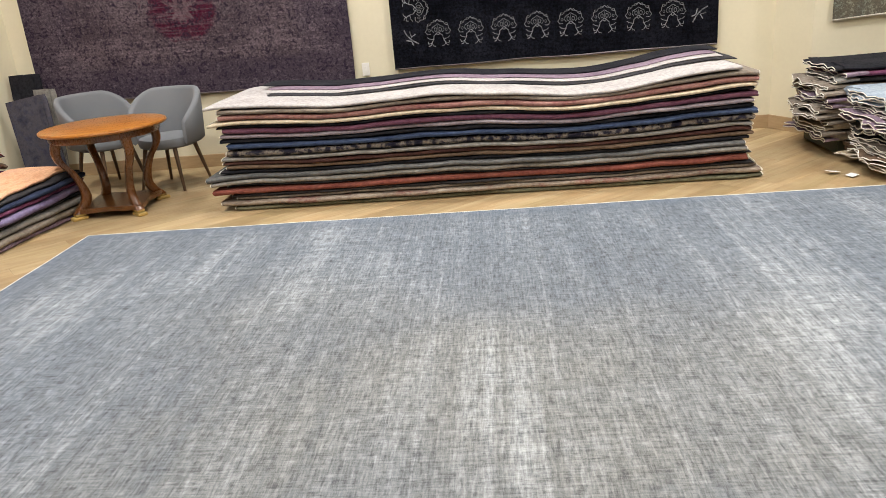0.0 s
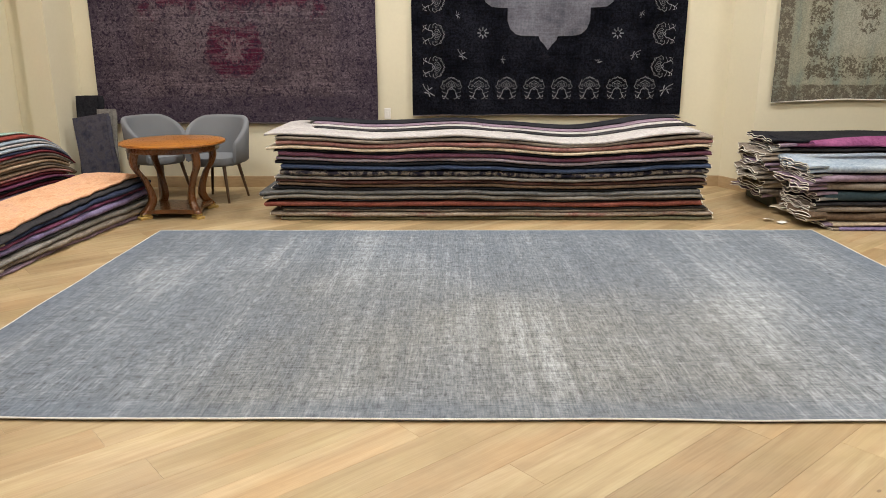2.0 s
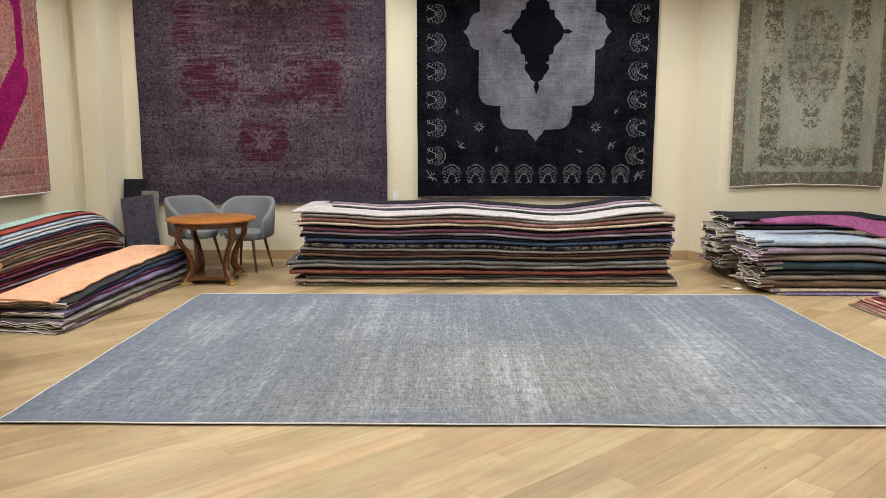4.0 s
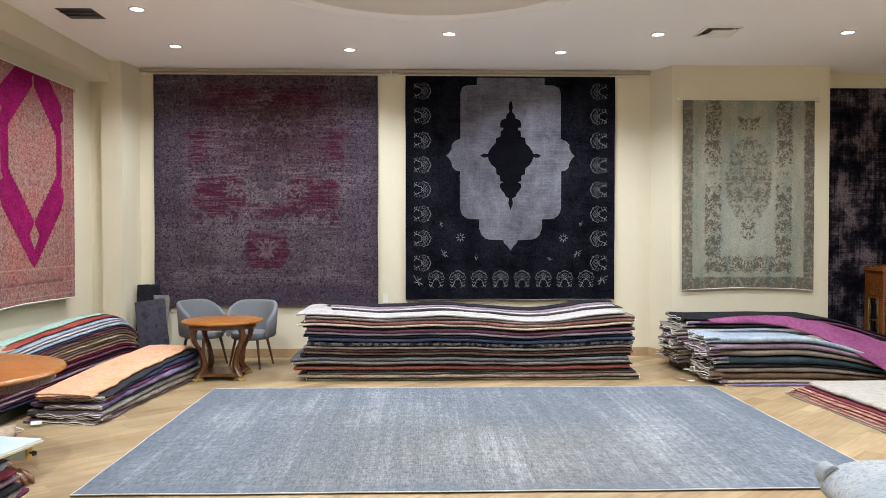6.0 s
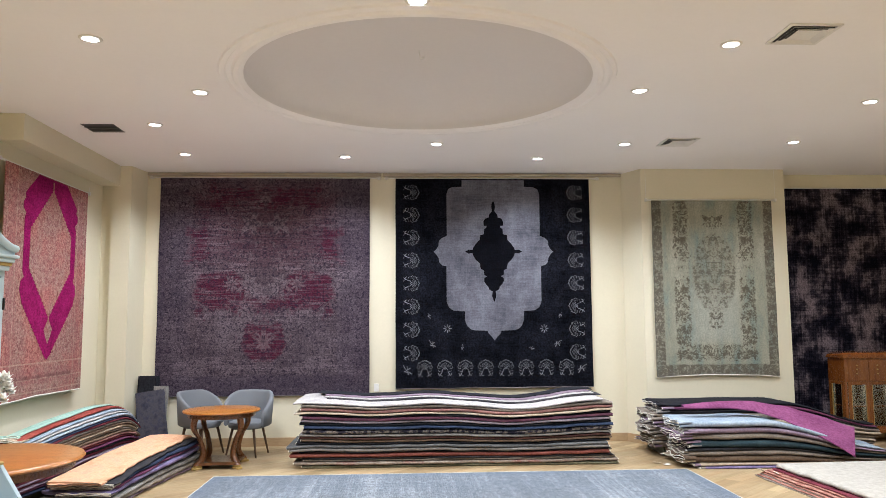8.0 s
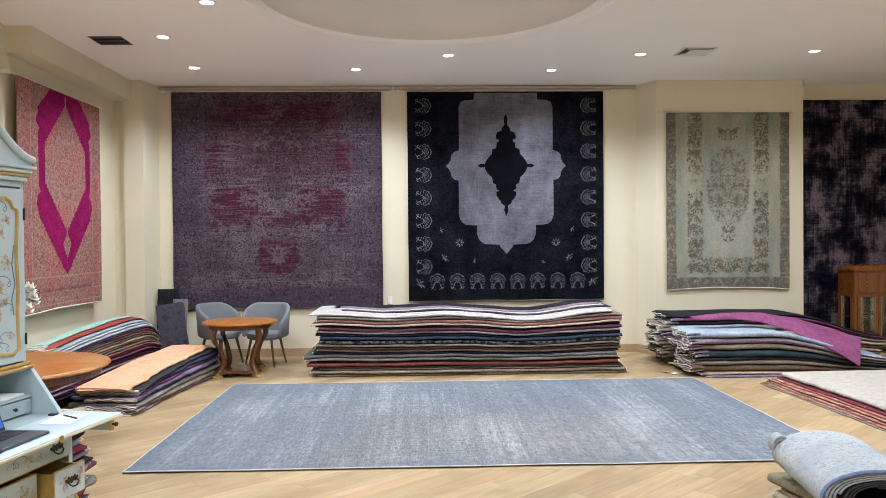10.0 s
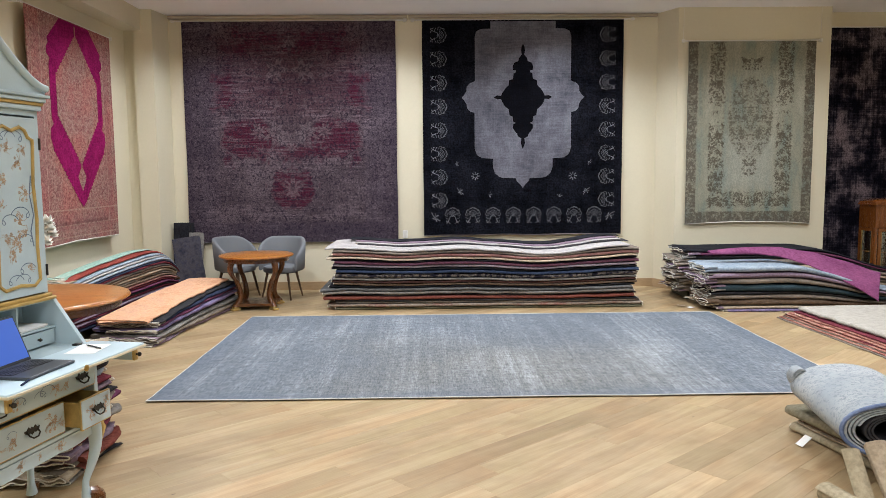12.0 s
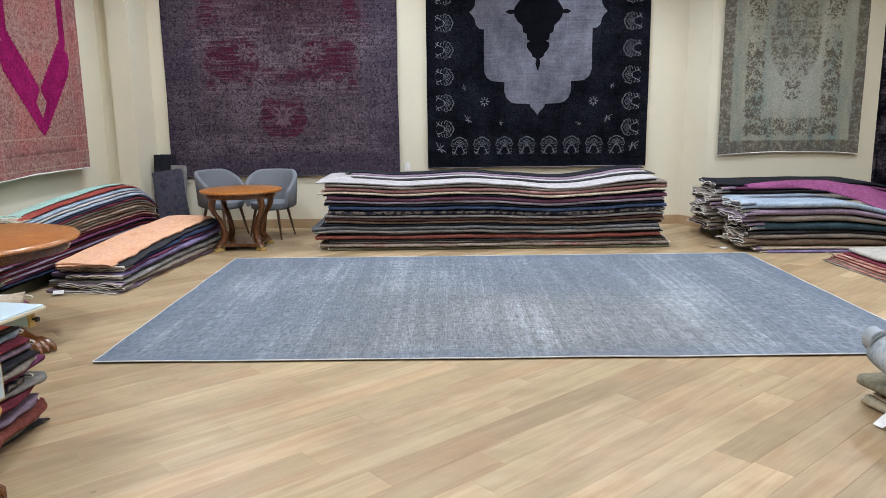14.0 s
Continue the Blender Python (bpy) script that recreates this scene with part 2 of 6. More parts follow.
wall("beam_west", [(LEFT, 4.33), (-4.73, 4.33), (-4.73, 7.06), (LEFT, 7.06)], "cream painted boxed beam under the ceiling", CEIL + 0.1, 3.77)

# ceiling with a round recess
RX, RY, RR = -0.50, 3.24, 1.635


def ceiling():
    bm = bmesh.new()
    n = 96
    ring = [(RX + RR * math.cos(2 * math.pi * i / n), RY + RR * math.sin(2 * math.pi * i / n)) for i in range(n)]
    outer = []
    for x, y in ring:
        dx, dy = x - RX, y - RY
        s = min((EAST - RX) / dx if dx > 1e-6 else 1e9, (LEFT - RX) / dx if dx < -1e-6 else 1e9,
                (BACK - RY) / dy if dy > 1e-6 else 1e9, (SOUTH - RY) / dy if dy < -1e-6 else 1e9)
        outer.append((RX + dx * s, RY + dy * s))
    corners = [(EAST, BACK), (LEFT, BACK), (LEFT, SOUTH), (EAST, SOUTH)]
    for c in corners:
        k = min(range(n), key=lambda i: (outer[i][0] - c[0]) ** 2 + (outer[i][1] - c[1]) ** 2)
        outer[k] = c
    a = [bm.verts.new((x, y, CEIL)) for x, y in outer]
    # plaster moulding round the recess, then its side and top
    prof = [(0.22, 0.0), (0.21, -0.018), (0.17, -0.022), (0.15, -0.006), (0.11, -0.006), (0.09, -0.028), (0.05, -0.032), (0.02, -0.018), (0.0, -0.006), (-0.005, 0.03), (-0.05, 0.10), (-0.16, 0.17), (-0.36, 0.235), (-0.65, 0.29), (-1.0, 0.325), (-1.35, 0.34)]
    rows = [a]
    for dr, dz in prof:
        r = RR + dr
        rows.append([bm.verts.new((RX + r * math.cos(2 * math.pi * i / n), RY + r * math.sin(2 * math.pi * i / n), CEIL + dz)) for i in range(n)])
    for p, q in zip(rows, rows[1:]):
        for i in range(n):
            bm.faces.new((p[i], p[(i + 1) % n], q[(i + 1) % n], q[i]))
    bm.faces.new(rows[-1])
    # faces inside the rim take the greyer material that carries the recess's shade
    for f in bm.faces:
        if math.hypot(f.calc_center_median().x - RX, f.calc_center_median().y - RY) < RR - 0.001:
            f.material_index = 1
    bmesh.ops.recalc_face_normals(bm, faces=bm.faces)
    # unseen roof slab, added above to keep the world's light out
    box(bm, LEFT - 0.2, EAST + 0.2, SOUTH - 0.2, BACK + 0.2, CEIL + 0.42, CEIL + 0.5)
    return bm


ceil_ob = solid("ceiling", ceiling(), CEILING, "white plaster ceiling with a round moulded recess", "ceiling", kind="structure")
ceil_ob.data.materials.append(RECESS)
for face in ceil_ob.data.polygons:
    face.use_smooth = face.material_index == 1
hook = thing("ceiling_hook", "small white hook in the middle of the recess", "hook", pose(RX, RY, CEIL + 0.34))
part("hook_bar", tube([(0, 0, 0), (0, 0, -0.05), (0.02, 0, -0.08), (0.04, 0, -0.07), (0.04, 0, -0.05)], 0.006), WHITE, hook, smooth=True)


def skirting(name, pts):
    ob = thing(name, "light wood baseboard along the wall", "baseboard", pose(0, 0, 0), kind="structure")
    for (x0, y0), (x1, y1) in zip(pts, pts[1:]):
        d = Vector((x1 - x0, y1 - y0, 0))
        ln = d.length
        bm = bmesh.new()
        box(bm, 0, ln, -0.018, 0, 0, 0.125, 0.004)
        part("board", bm, SKIRT, ob, m=Matrix.Translation((x0, y0, 0)) @ Matrix.Rotation(math.atan2(d.y, d.x), 4, "Z"))
    return ob


skirting("baseboard_north", [(-4.5, BACK), (2.70, BACK), (2.88, 7.12), (5.08, 7.12)])
skirting("baseboard_northeast", [(5.10, BACK), (EAST, BACK)])
skirting("baseboard_pillar", [(-4.84, 7.06), (-4.57, 7.06), (-4.5, BACK)])
skirting("baseboard_west", [(LEFT, SOUTH), (LEFT, BACK)])

# recessed downlights; the added unseen ones look the same
first = None
for lx, ly in DOWNLIGHTS:
    if first is None:
        first = thing("downlight", "round recessed downlight glowing white in the ceiling", "ceiling light", pose(lx, ly, CEIL), "ceiling downlights")
        part("trim_ring", lathe([(0.062, 0.0), (0.066, -0.010), (0.082, -0.010), (0.090, -0.003), (0.090, 0.0)], 28), WHITE, first, smooth=True)
        part("lens", lathe([(0.0605, 0.0), (0.0605, -0.005), (0.02, -0.007)], 24), GLOW, first, "glowing white lens")
    else:
        copy_thing(first, pose(lx, ly, CEIL))


def vent(m, label, frame_mat, deep):
    v = thing("ceiling_vent", label, "air vent", m)
    # the shade inside the duct is a flat dark plate
    part("backing", boxes((-0.185, 0.185, -0.185, 0.185, -0.003, 0.0)), deep, v, "dark plate for the shaded vent inside")
    if frame_mat is not None:
        part("frame", boxes((-0.21, 0.21, -0.21, -0.18, -0.014, 0), (-0.21, 0.21, 0.18, 0.21, -0.014, 0), (-0.21, -0.18, -0.18, 0.18, -0.014, 0), (0.18, 0.21, -0.18, 0.18, -0.014, 0), bevel=0.003), frame_mat, v)
        # square louvres one inside the other, each flaring down and out
        for half in (0.165, 0.130):
            bm = bmesh.new()
            for sx, sy in ((1, 0), (-1, 0), (0, 1), (0, -1)):
                a, b = half - 0.022, half
                quad = [(a, -a, -0.004), (a, a, -0.004), (b, b, -0.020), (b, -b, -0.020)]
                lower = [(x, y, z - 0.002) for x, y, z in quad]
                turn = Matrix.Rotation(math.atan2(sy, sx), 4, "Z")
                loft(bm, [[turn @ Vector(p) for p in quad], [turn @ Vector(p) for p in lower]])
            bmesh.ops.recalc_face_normals(bm, faces=bm.faces)
            part("louvre", bm, frame_mat, v)
        part("centre_plate", boxes((-0.095, 0.095, -0.095, 0.095, -0.016, -0.010), bevel=0.002), frame_mat, v)
    else:
        for x in (-0.07, 0.06):
            part("slat", boxes((-0.18, 0.18, -0.012, 0.012, -0.002, 0.002)), BLACK, v, m=pose(0, x, -0.008, 30))
    return v


vent(pose(-4.14, 4.93, CEIL), "square black open air vent in the ceiling", None, BLACK)
VENT_DARK = paint_mat("grey duct paint", (0.05, 0.048, 0.048), 0.7, 0.1)
vent(pose(2.83, 5.42, CEIL), "square white louvred air vent in the ceiling", WHITE, VENT_DARK)
vent(pose(2.53, 1.85, CEIL), "square white louvred air vent in the ceiling", WHITE, VENT_DARK)
rail = thing("ceiling_rail", "beige hanging rail along the back wall under the ceiling", "rail", pose(0, 0, 0), kind="structure")
RAIL = paint_mat("beige rail paint", (0.42, 0.36, 0.27), 0.5)
part("rail_bar", boxes((-4.48, -1.0, BACK - 0.075, BACK - 0.02, CEIL - 0.055, CEIL - 0.012), (-0.98, 2.68, BACK - 0.075, BACK - 0.02, CEIL - 0.055, CEIL - 0.012), bevel=0.004), RAIL, rail)

# ---------------------------------------------------------------- wall carpets
def knots(nt, b, scale=190):
    bumped(nt, b, noise_of(nt, coords(nt), scale, 2, 0.7), 0.35, 0.003)


def axis_of(nt, k):
    tc = node(nt, "ShaderNodeTexCoord")
    s = node(nt, "ShaderNodeSeparateXYZ", {0: tc.outputs["Object"]})
    return s.outputs[k]


def patch(nt, ax, az, cx, cz, hx, hz, soft, wob):
    """1 inside a soft-edged rectangle that lies on both sides of the middle."""
    dx = calc(nt, "SUBTRACT", calc(nt, "ABSOLUTE", calc(nt, "SUBTRACT", ax, cx)), hx)
    dz = calc(nt, "SUBTRACT", calc(nt, "ABSOLUTE", calc(nt, "SUBTRACT", az, cz)), hz)
    d = calc(nt, "ADD", calc(nt, "MAXIMUM", dx, dz), wob)
    return grey(nt, d, soft, -soft)


def purple_mat():
    m, nt, b = material("mauve and crimson wool", 0.97, 0, 0.06)
    xs, z = axis_of(nt, 0), axis_of(nt, 2)
    x = calc(nt, "ABSOLUTE", xs)
    # a mirrored figure, as woven
    sym = node(nt, "ShaderNodeCombineXYZ", {0: x, 2: z}).outputs[0]
    blot = noise_of(nt, coords(nt, (1, 1, 1.8)), 1.3, 5, 0.65)
    fine = noise_of(nt, coords(nt, (22, 1, 26)), 2.0, 4, 0.8)
    rows = noise_of(nt, coords(nt, (0.9, 1, 17)), 2.0, 6, 0.68)
    base = ramp_of(nt, blot, [(0.3, (0.040, 0.030, 0.038)), (0.5, (0.074, 0.058, 0.068)), (0.68, (0.120, 0.098, 0.110))])
    # the brownish field in the middle and the bluish border round it
    wob = calc(nt, "MULTIPLY_ADD", noise_of(nt, sym, 5.5, 6, 0.70, 0.5), 0.80, -0.40)
    field = patch(nt, x, z, 0, 0.62, 0.72, 0.72, 0.12, wob)
    base = blend(nt, calc(nt, "MULTIPLY", field, 0.55), base, (0.072, 0.048, 0.056))
    edge = patch(nt, x, z, 0, 0.20, 1.12, 1.55, 0.06, calc(nt, "MULTIPLY", wob, 0.3))
    base = blend(nt, calc(nt, "MULTIPLY", calc(nt, "SUBTRACT", 1.0, edge), 0.45), base, (0.044, 0.036, 0.054))

    def oval(cx, cz, rx, rz, soft=0.10):
        ax = calc(nt, "DIVIDE", calc(nt, "SUBTRACT", x, cx), rx)
        az = calc(nt, "DIVIDE", calc(nt, "SUBTRACT", z, cz), rz)
        d = calc(nt, "SUBTRACT", calc(nt, "SQRT", calc(nt, "ADD", calc(nt, "MULTIPLY", ax, ax), calc(nt, "MULTIPLY", az, az))), 1.0)
        return grey(nt, calc(nt, "ADD", d, calc(nt, "MULTIPLY", wob, 1.2)), soft, -soft)
    def floret(cx, cz, r, petals):
        ax, az = calc(nt, "SUBTRACT", x, cx), calc(nt, "SUBTRACT", z, cz)
        d = calc(nt, "DIVIDE", calc(nt, "SQRT", calc(nt, "ADD", calc(nt, "MULTIPLY", ax, ax), calc(nt, "MULTIPLY", az, az))), r)
        wave = calc(nt, "COSINE", calc(nt, "MULTIPLY", calc(nt, "ARCTAN2", az, ax), petals))
        return grey(nt, calc(nt, "MULTIPLY_ADD", wave, 0.32, calc(nt, "MULTIPLY_ADD", wob, 0.6, d)), 0.95, 0.75)
    # crimson left in a band at the top, in columns beside the field, in two lobes that meet and in a pendant
    masks = [patch(nt, x, z, 0.41, 1.33, 0.35, 0.14, 0.10, wob), patch(nt, x, z, 0.93, 0.60, 0.15, 0.24, 0.10, wob), calc(nt, "MULTIPLY", patch(nt, x, z, 0.90, 1.0, 0.15, 0.40, 0.15, wob), 0.6),
             oval(0.64, -0.08, 0.42, 0.30), calc(nt, "MULTIPLY", patch(nt, x, z, 0.45, -0.28, 0.48, 0.08, 0.06, wob), 0.9), patch(nt, x, z, 0.0, -0.78, 0.30, 0.16, 0.05, wob), oval(0.0, -0.90, 0.31, 0.22),
             calc(nt, "MULTIPLY", patch(nt, x, z, 0.0, 0.95, 1.02, 0.62, 0.2, wob), 0.42)]
    top = masks[0]
    for k in masks[1:]:
        top = calc(nt, "MAXIMUM", top, k)
    worn = grey(nt, rows, 0.62, 0.46)
    top = calc(nt, "MULTIPLY", top, calc(nt, "MULTIPLY_ADD", worn, 0.55, 0.45))
    c = blend(nt, calc(nt, "MULTIPLY", top, 0.92), base, (0.056, 0.006, 0.020))
    # bare, pale stripes where the pile is gone, most above the lobes and under them
    bands = calc(nt, "MAXIMUM", calc(nt, "MULTIPLY", patch(nt, x, z, 0.72, 0.25, 0.40, 0.10, 0.12, wob), 1.0), calc(nt, "MAXIMUM", calc(nt, "MULTIPLY", patch(nt, x, z, 0.0, -0.48, 1.0, 0.06, 0.10, wob), 0.7), calc(nt, "MULTIPLY", patch(nt, x, z, 0.0, -1.22, 1.25, 0.07, 0.10, wob), 0.7)))
    bald = calc(nt, "MAXIMUM", bands, calc(nt, "MULTIPLY", grey(nt, noise_of(nt, coords(nt, (0.7, 1, 2.2)), 1.3, 4, 0.6, 0.4), 0.50, 0.66), 0.6))
    pale = calc(nt, "MULTIPLY", calc(nt, "MULTIPLY", grey(nt, rows, 0.44, 0.64), calc(nt, "MULTIPLY_ADD", bald, 0.85, 0.15)), 0.62)
    c = blend(nt, pale, c, (0.215, 0.175, 0.198))
    # leaves light in the middle, rosettes dark round the border
    leaf = noise_of(nt, sym, 6.5, 3, 0.6, 1.6)
    inner = patch(nt, x, z, 0, 0.20, 0.62, 1.15, 0.15, wob)
    fl = calc(nt, "MULTIPLY", calc(nt, "MULTIPLY", grey(nt, leaf, 0.555, 0.60), inner), 0.40)
    c = blend(nt, fl, c, (0.135, 0.115, 0.125))
    for cx, cz, r, petals in ((0.0, -0.82, 0.14, 11), (0.24, 0.0, 0.15, 7), (0.49, 0.02, 0.11, 9), (0.0, 1.30, 0.09, 6), (0.20, 0.92, 0.15, 5), (0.0, -0.22, 0.07, 8)):
        c = blend(nt, calc(nt, "MULTIPLY", floret(cx, cz, r, petals), 0.42), c, (0.165, 0.140, 0.150))
        c = blend(nt, calc(nt, "MULTIPLY", floret(cx, cz, r * 0.35, petals), 0.5), c, (0.055, 0.035, 0.045))
    spun = node(nt, "ShaderNodeVectorMath", {0: sym, 1: calc(nt, "MULTIPLY", noise_of(nt, sym, 9, 3), 0.12)}, operation="ADD").outputs[0]
    ros = node(nt, "ShaderNodeTexVoronoi", {"Vector": spun, "Scale": 6.4, "Randomness": 0.5}).outputs[0]
    ring = calc(nt, "MULTIPLY", grey(nt, calc(nt, "ABSOLUTE", calc(nt, "SUBTRACT", ros, 0.32)), 0.08, 0.03), grey(nt, noise_of(nt, sym, 20, 3, 0.7), 0.42, 0.56))
    c = blend(nt, calc(nt, "MULTIPLY", ring, 0.85), c, (0.020, 0.014, 0.026))
    dots = calc(nt, "MULTIPLY", calc(nt, "MULTIPLY", grey(nt, noise_of(nt, sym, 24, 4, 0.75, 1.2), 0.55, 0.63), calc(nt, "MULTIPLY_ADD", top, -0.7, 1.0)), 0.42)
    c = blend(nt, dots, c, (0.165, 0.140, 0.155))
    specks = calc(nt, "MULTIPLY", grey(nt, noise_of(nt, sym, 30, 3, 0.7, 1.0), 0.47, 0.40), 0.75)
    c = blend(nt, specks, c, (0.020, 0.014, 0.026))
    c = blend(nt, 0.55, c, blend(nt, 1.0, c, ramp_of(nt, fine, [(0.36, (0.12, 0.12, 0.14)), (0.64, (2.2, 2.1, 2.15))]), "MULTIPLY"))
    # border stripes: a pale guard line and a dark band along the rim
    guard = grey(nt, calc(nt, "ABSOLUTE", calc(nt, "SUBTRACT", x, 1.10)), 0.035, 0.012)
    c = blend(nt, calc(nt, "MULTIPLY", guard, 0.10), c, (0.16, 0.13, 0.16))
    rim = grey(nt, calc(nt, "MAXIMUM", calc(nt, "SUBTRACT", x, 1.44), calc(nt, "SUBTRACT", calc(nt, "MULTIPLY", z, -1), 1.30)), 0.0, 0.05)
    c = blend(nt, calc(nt, "MULTIPLY", rim, 0.22), c, (0.034, 0.024, 0.044))
    nt.links.new(c, b.inputs["Base Color"])
    knots(nt, b)
    return m


def black_mat(name, lo, hi, streaks=0.5):
    m, nt, b = material(name, 0.97, 0, 0.05)
    v = coords(nt)
    n1 = noise_of(nt, v, 2.2, 4, 0.6)
    r1 = noise_of(nt, coords(nt, (1.5, 1, 18)), 2.2, 4, 0.65)
    r2 = noise_of(nt, coords(nt, (22, 1, 1.5)), 2.2, 4, 0.65)
    f = noise_of(nt, v, 45, 3, 0.7)
    k = calc(nt, "ADD", calc(nt, "MULTIPLY", n1, 0.6), calc(nt, "ADD", calc(nt, "MULTIPLY", r1, 0.25), calc(nt, "MULTIPLY", r2, 0.15)))
    c = ramp_of(nt, k, [(0.38, lo), (0.62, hi)])
    c = blend(nt, streaks, c, blend(nt, 1.0, c, ramp_of(nt, f, [(0.36, (0.3, 0.3, 0.3)), (0.64, (1.8, 1.8, 1.8))]), "MULTIPLY"))
    nt.links.new(c, b.inputs["Base Color"])
    knots(nt, b)
    return m


def worn_dark_mat():
    m, nt, b = material("worn black and taupe wool", 0.97, 0, 0.05)
    v = coords(nt)
    n1 = noise_of(nt, v, 2.3, 5, 0.62)
    r1 = noise_of(nt, coords(nt, (0.8, 1, 22)), 2.2, 4, 0.65)
    r2 = noise_of(nt, coords(nt, (14, 1, 0.6)), 2.2, 4, 0.65)
    k = calc(nt, "ADD", calc(nt, "MULTIPLY", n1, 0.66), calc(nt, "ADD", calc(nt, "MULTIPLY", r1, 0.16), calc(nt, "MULTIPLY", r2, 0.18)))
    c = ramp_of(nt, k, [(0.44, (0.004, 0.004, 0.008)), (0.50, (0.022, 0.019, 0.028)), (0.58, (0.150, 0.122, 0.138))])
    f = noise_of(nt, coords(nt, (1.6, 1, 1)), 46, 3, 0.75)
    c = blend(nt, 0.7, c, blend(nt, 1.0, c, ramp_of(nt, f, [(0.36, (0.25, 0.25, 0.25)), (0.64, (1.8, 1.8, 1.8))]), "MULTIPLY"))
    nt.links.new(c, b.inputs["Base Color"])
    knots(nt, b)
    return m


def sage_mat():
    m, nt, b = material("faded sage wool", 0.97, 0, 0.06)
    x, z = calc(nt, "ABSOLUTE", axis_of(nt, 0)), axis_of(nt, 2)
    v = coords(nt)
    sym = node(nt, "ShaderNodeCombineXYZ", {0: x, 2: z}).outputs[0]
    big = noise_of(nt, coords(nt, (3, 1, 0.7)), 1.5, 4, 0.6)
    base = ramp_of(nt, big, [(0.34, (0.185, 0.230, 0.205)), (0.5, (0.275, 0.275, 0.215)), (0.66, (0.350, 0.335, 0.265))])
    # the paler ground at the foot of the middle
    pale = patch(nt, x, z, 0, -0.42, 0.34, 0.36, 0.16, calc(nt, "MULTIPLY_ADD", big, 0.3, -0.15))
    base = blend(nt, calc(nt, "MULTIPLY", pale, 0.55), base, (0.36, 0.37, 0.325))
    dark = (0.070, 0.055, 0.038)
    # how dense the flowers stand: a narrow border, a garland inside it and the middle
    border = grey(nt, calc(nt, "MAXIMUM", calc(nt, "SUBTRACT", x, 0.77), calc(nt, "SUBTRACT", calc(nt, "MULTIPLY", z, -1), 1.12)), -0.015, 0.02)
    sx, sz = calc(nt, "DIVIDE", x, 0.33), calc(nt, "DIVIDE", calc(nt, "SUBTRACT", z, 0.22), 0.58)
    mid = grey(nt, calc(nt, "ADD", calc(nt, "MULTIPLY", sx, sx), calc(nt, "MULTIPLY", sz, sz)), 1.25, 0.85)
    tips = calc(nt, "MAXIMUM", patch(nt, x, z, 0, 0.98, 0.16, 0.10, 0.06, 0.0), patch(nt, x, z, 0.03, -0.46, 0.10, 0.16, 0.06, 0.0))
    lane = calc(nt, "MAXIMUM", calc(nt, "SUBTRACT", x, 0.49), calc(nt, "SUBTRACT", calc(nt, "MULTIPLY", z, -1), 0.95))
    thin = calc(nt, "MULTIPLY_ADD", patch(nt, x, z, 0.49, 0.28, 0.3, 0.16, 0.08, 0.0), -0.45, 1.0)
    garland = grey(nt, calc(nt, "ABSOLUTE", lane), 0.16, 0.09)
    dens = calc(nt, "MAXIMUM", calc(nt, "MAXIMUM", calc(nt, "MULTIPLY", border, 0.98), calc(nt, "MULTIPLY", calc(nt, "MAXIMUM", mid, tips), 0.80)), calc(nt, "MULTIPLY", calc(nt, "MULTIPLY", garland, thin), 0.86))
    clumps = noise_of(nt, sym, 12, 4, 0.65, 0.4)
    spots = noise_of(nt, sym, 34, 3, 0.7, 0.8)
    thr = calc(nt, "MULTIPLY_ADD", dens, -0.19, 0.644)
    on = grey(nt, calc(nt, "SUBTRACT", calc(nt, "ADD", calc(nt, "MULTIPLY", clumps, 0.5), calc(nt, "MULTIPLY", spots, 0.5)), thr), -0.02, 0.05)
    c = blend(nt, calc(nt, "MULTIPLY", on, 0.78), base, dark)
    c = blend(nt, calc(nt, "MULTIPLY", border, 0.38), c, (0.150, 0.132, 0.105))
    c = blend(nt, calc(nt, "MULTIPLY", mid, 0.25), c, (0.20, 0.19, 0.15))
    f = noise_of(nt, v, 60, 3, 0.7)
    c = blend(nt, 0.4, c, blend(nt, 1.0, c, ramp_of(nt, f, [(0.36, (0.5, 0.5, 0.5)), (0.64, (1.5, 1.5, 1.5))]), "MULTIPLY"))
    nt.links.new(c, b.inputs["Base Color"])
    knots(nt, b)
    return m


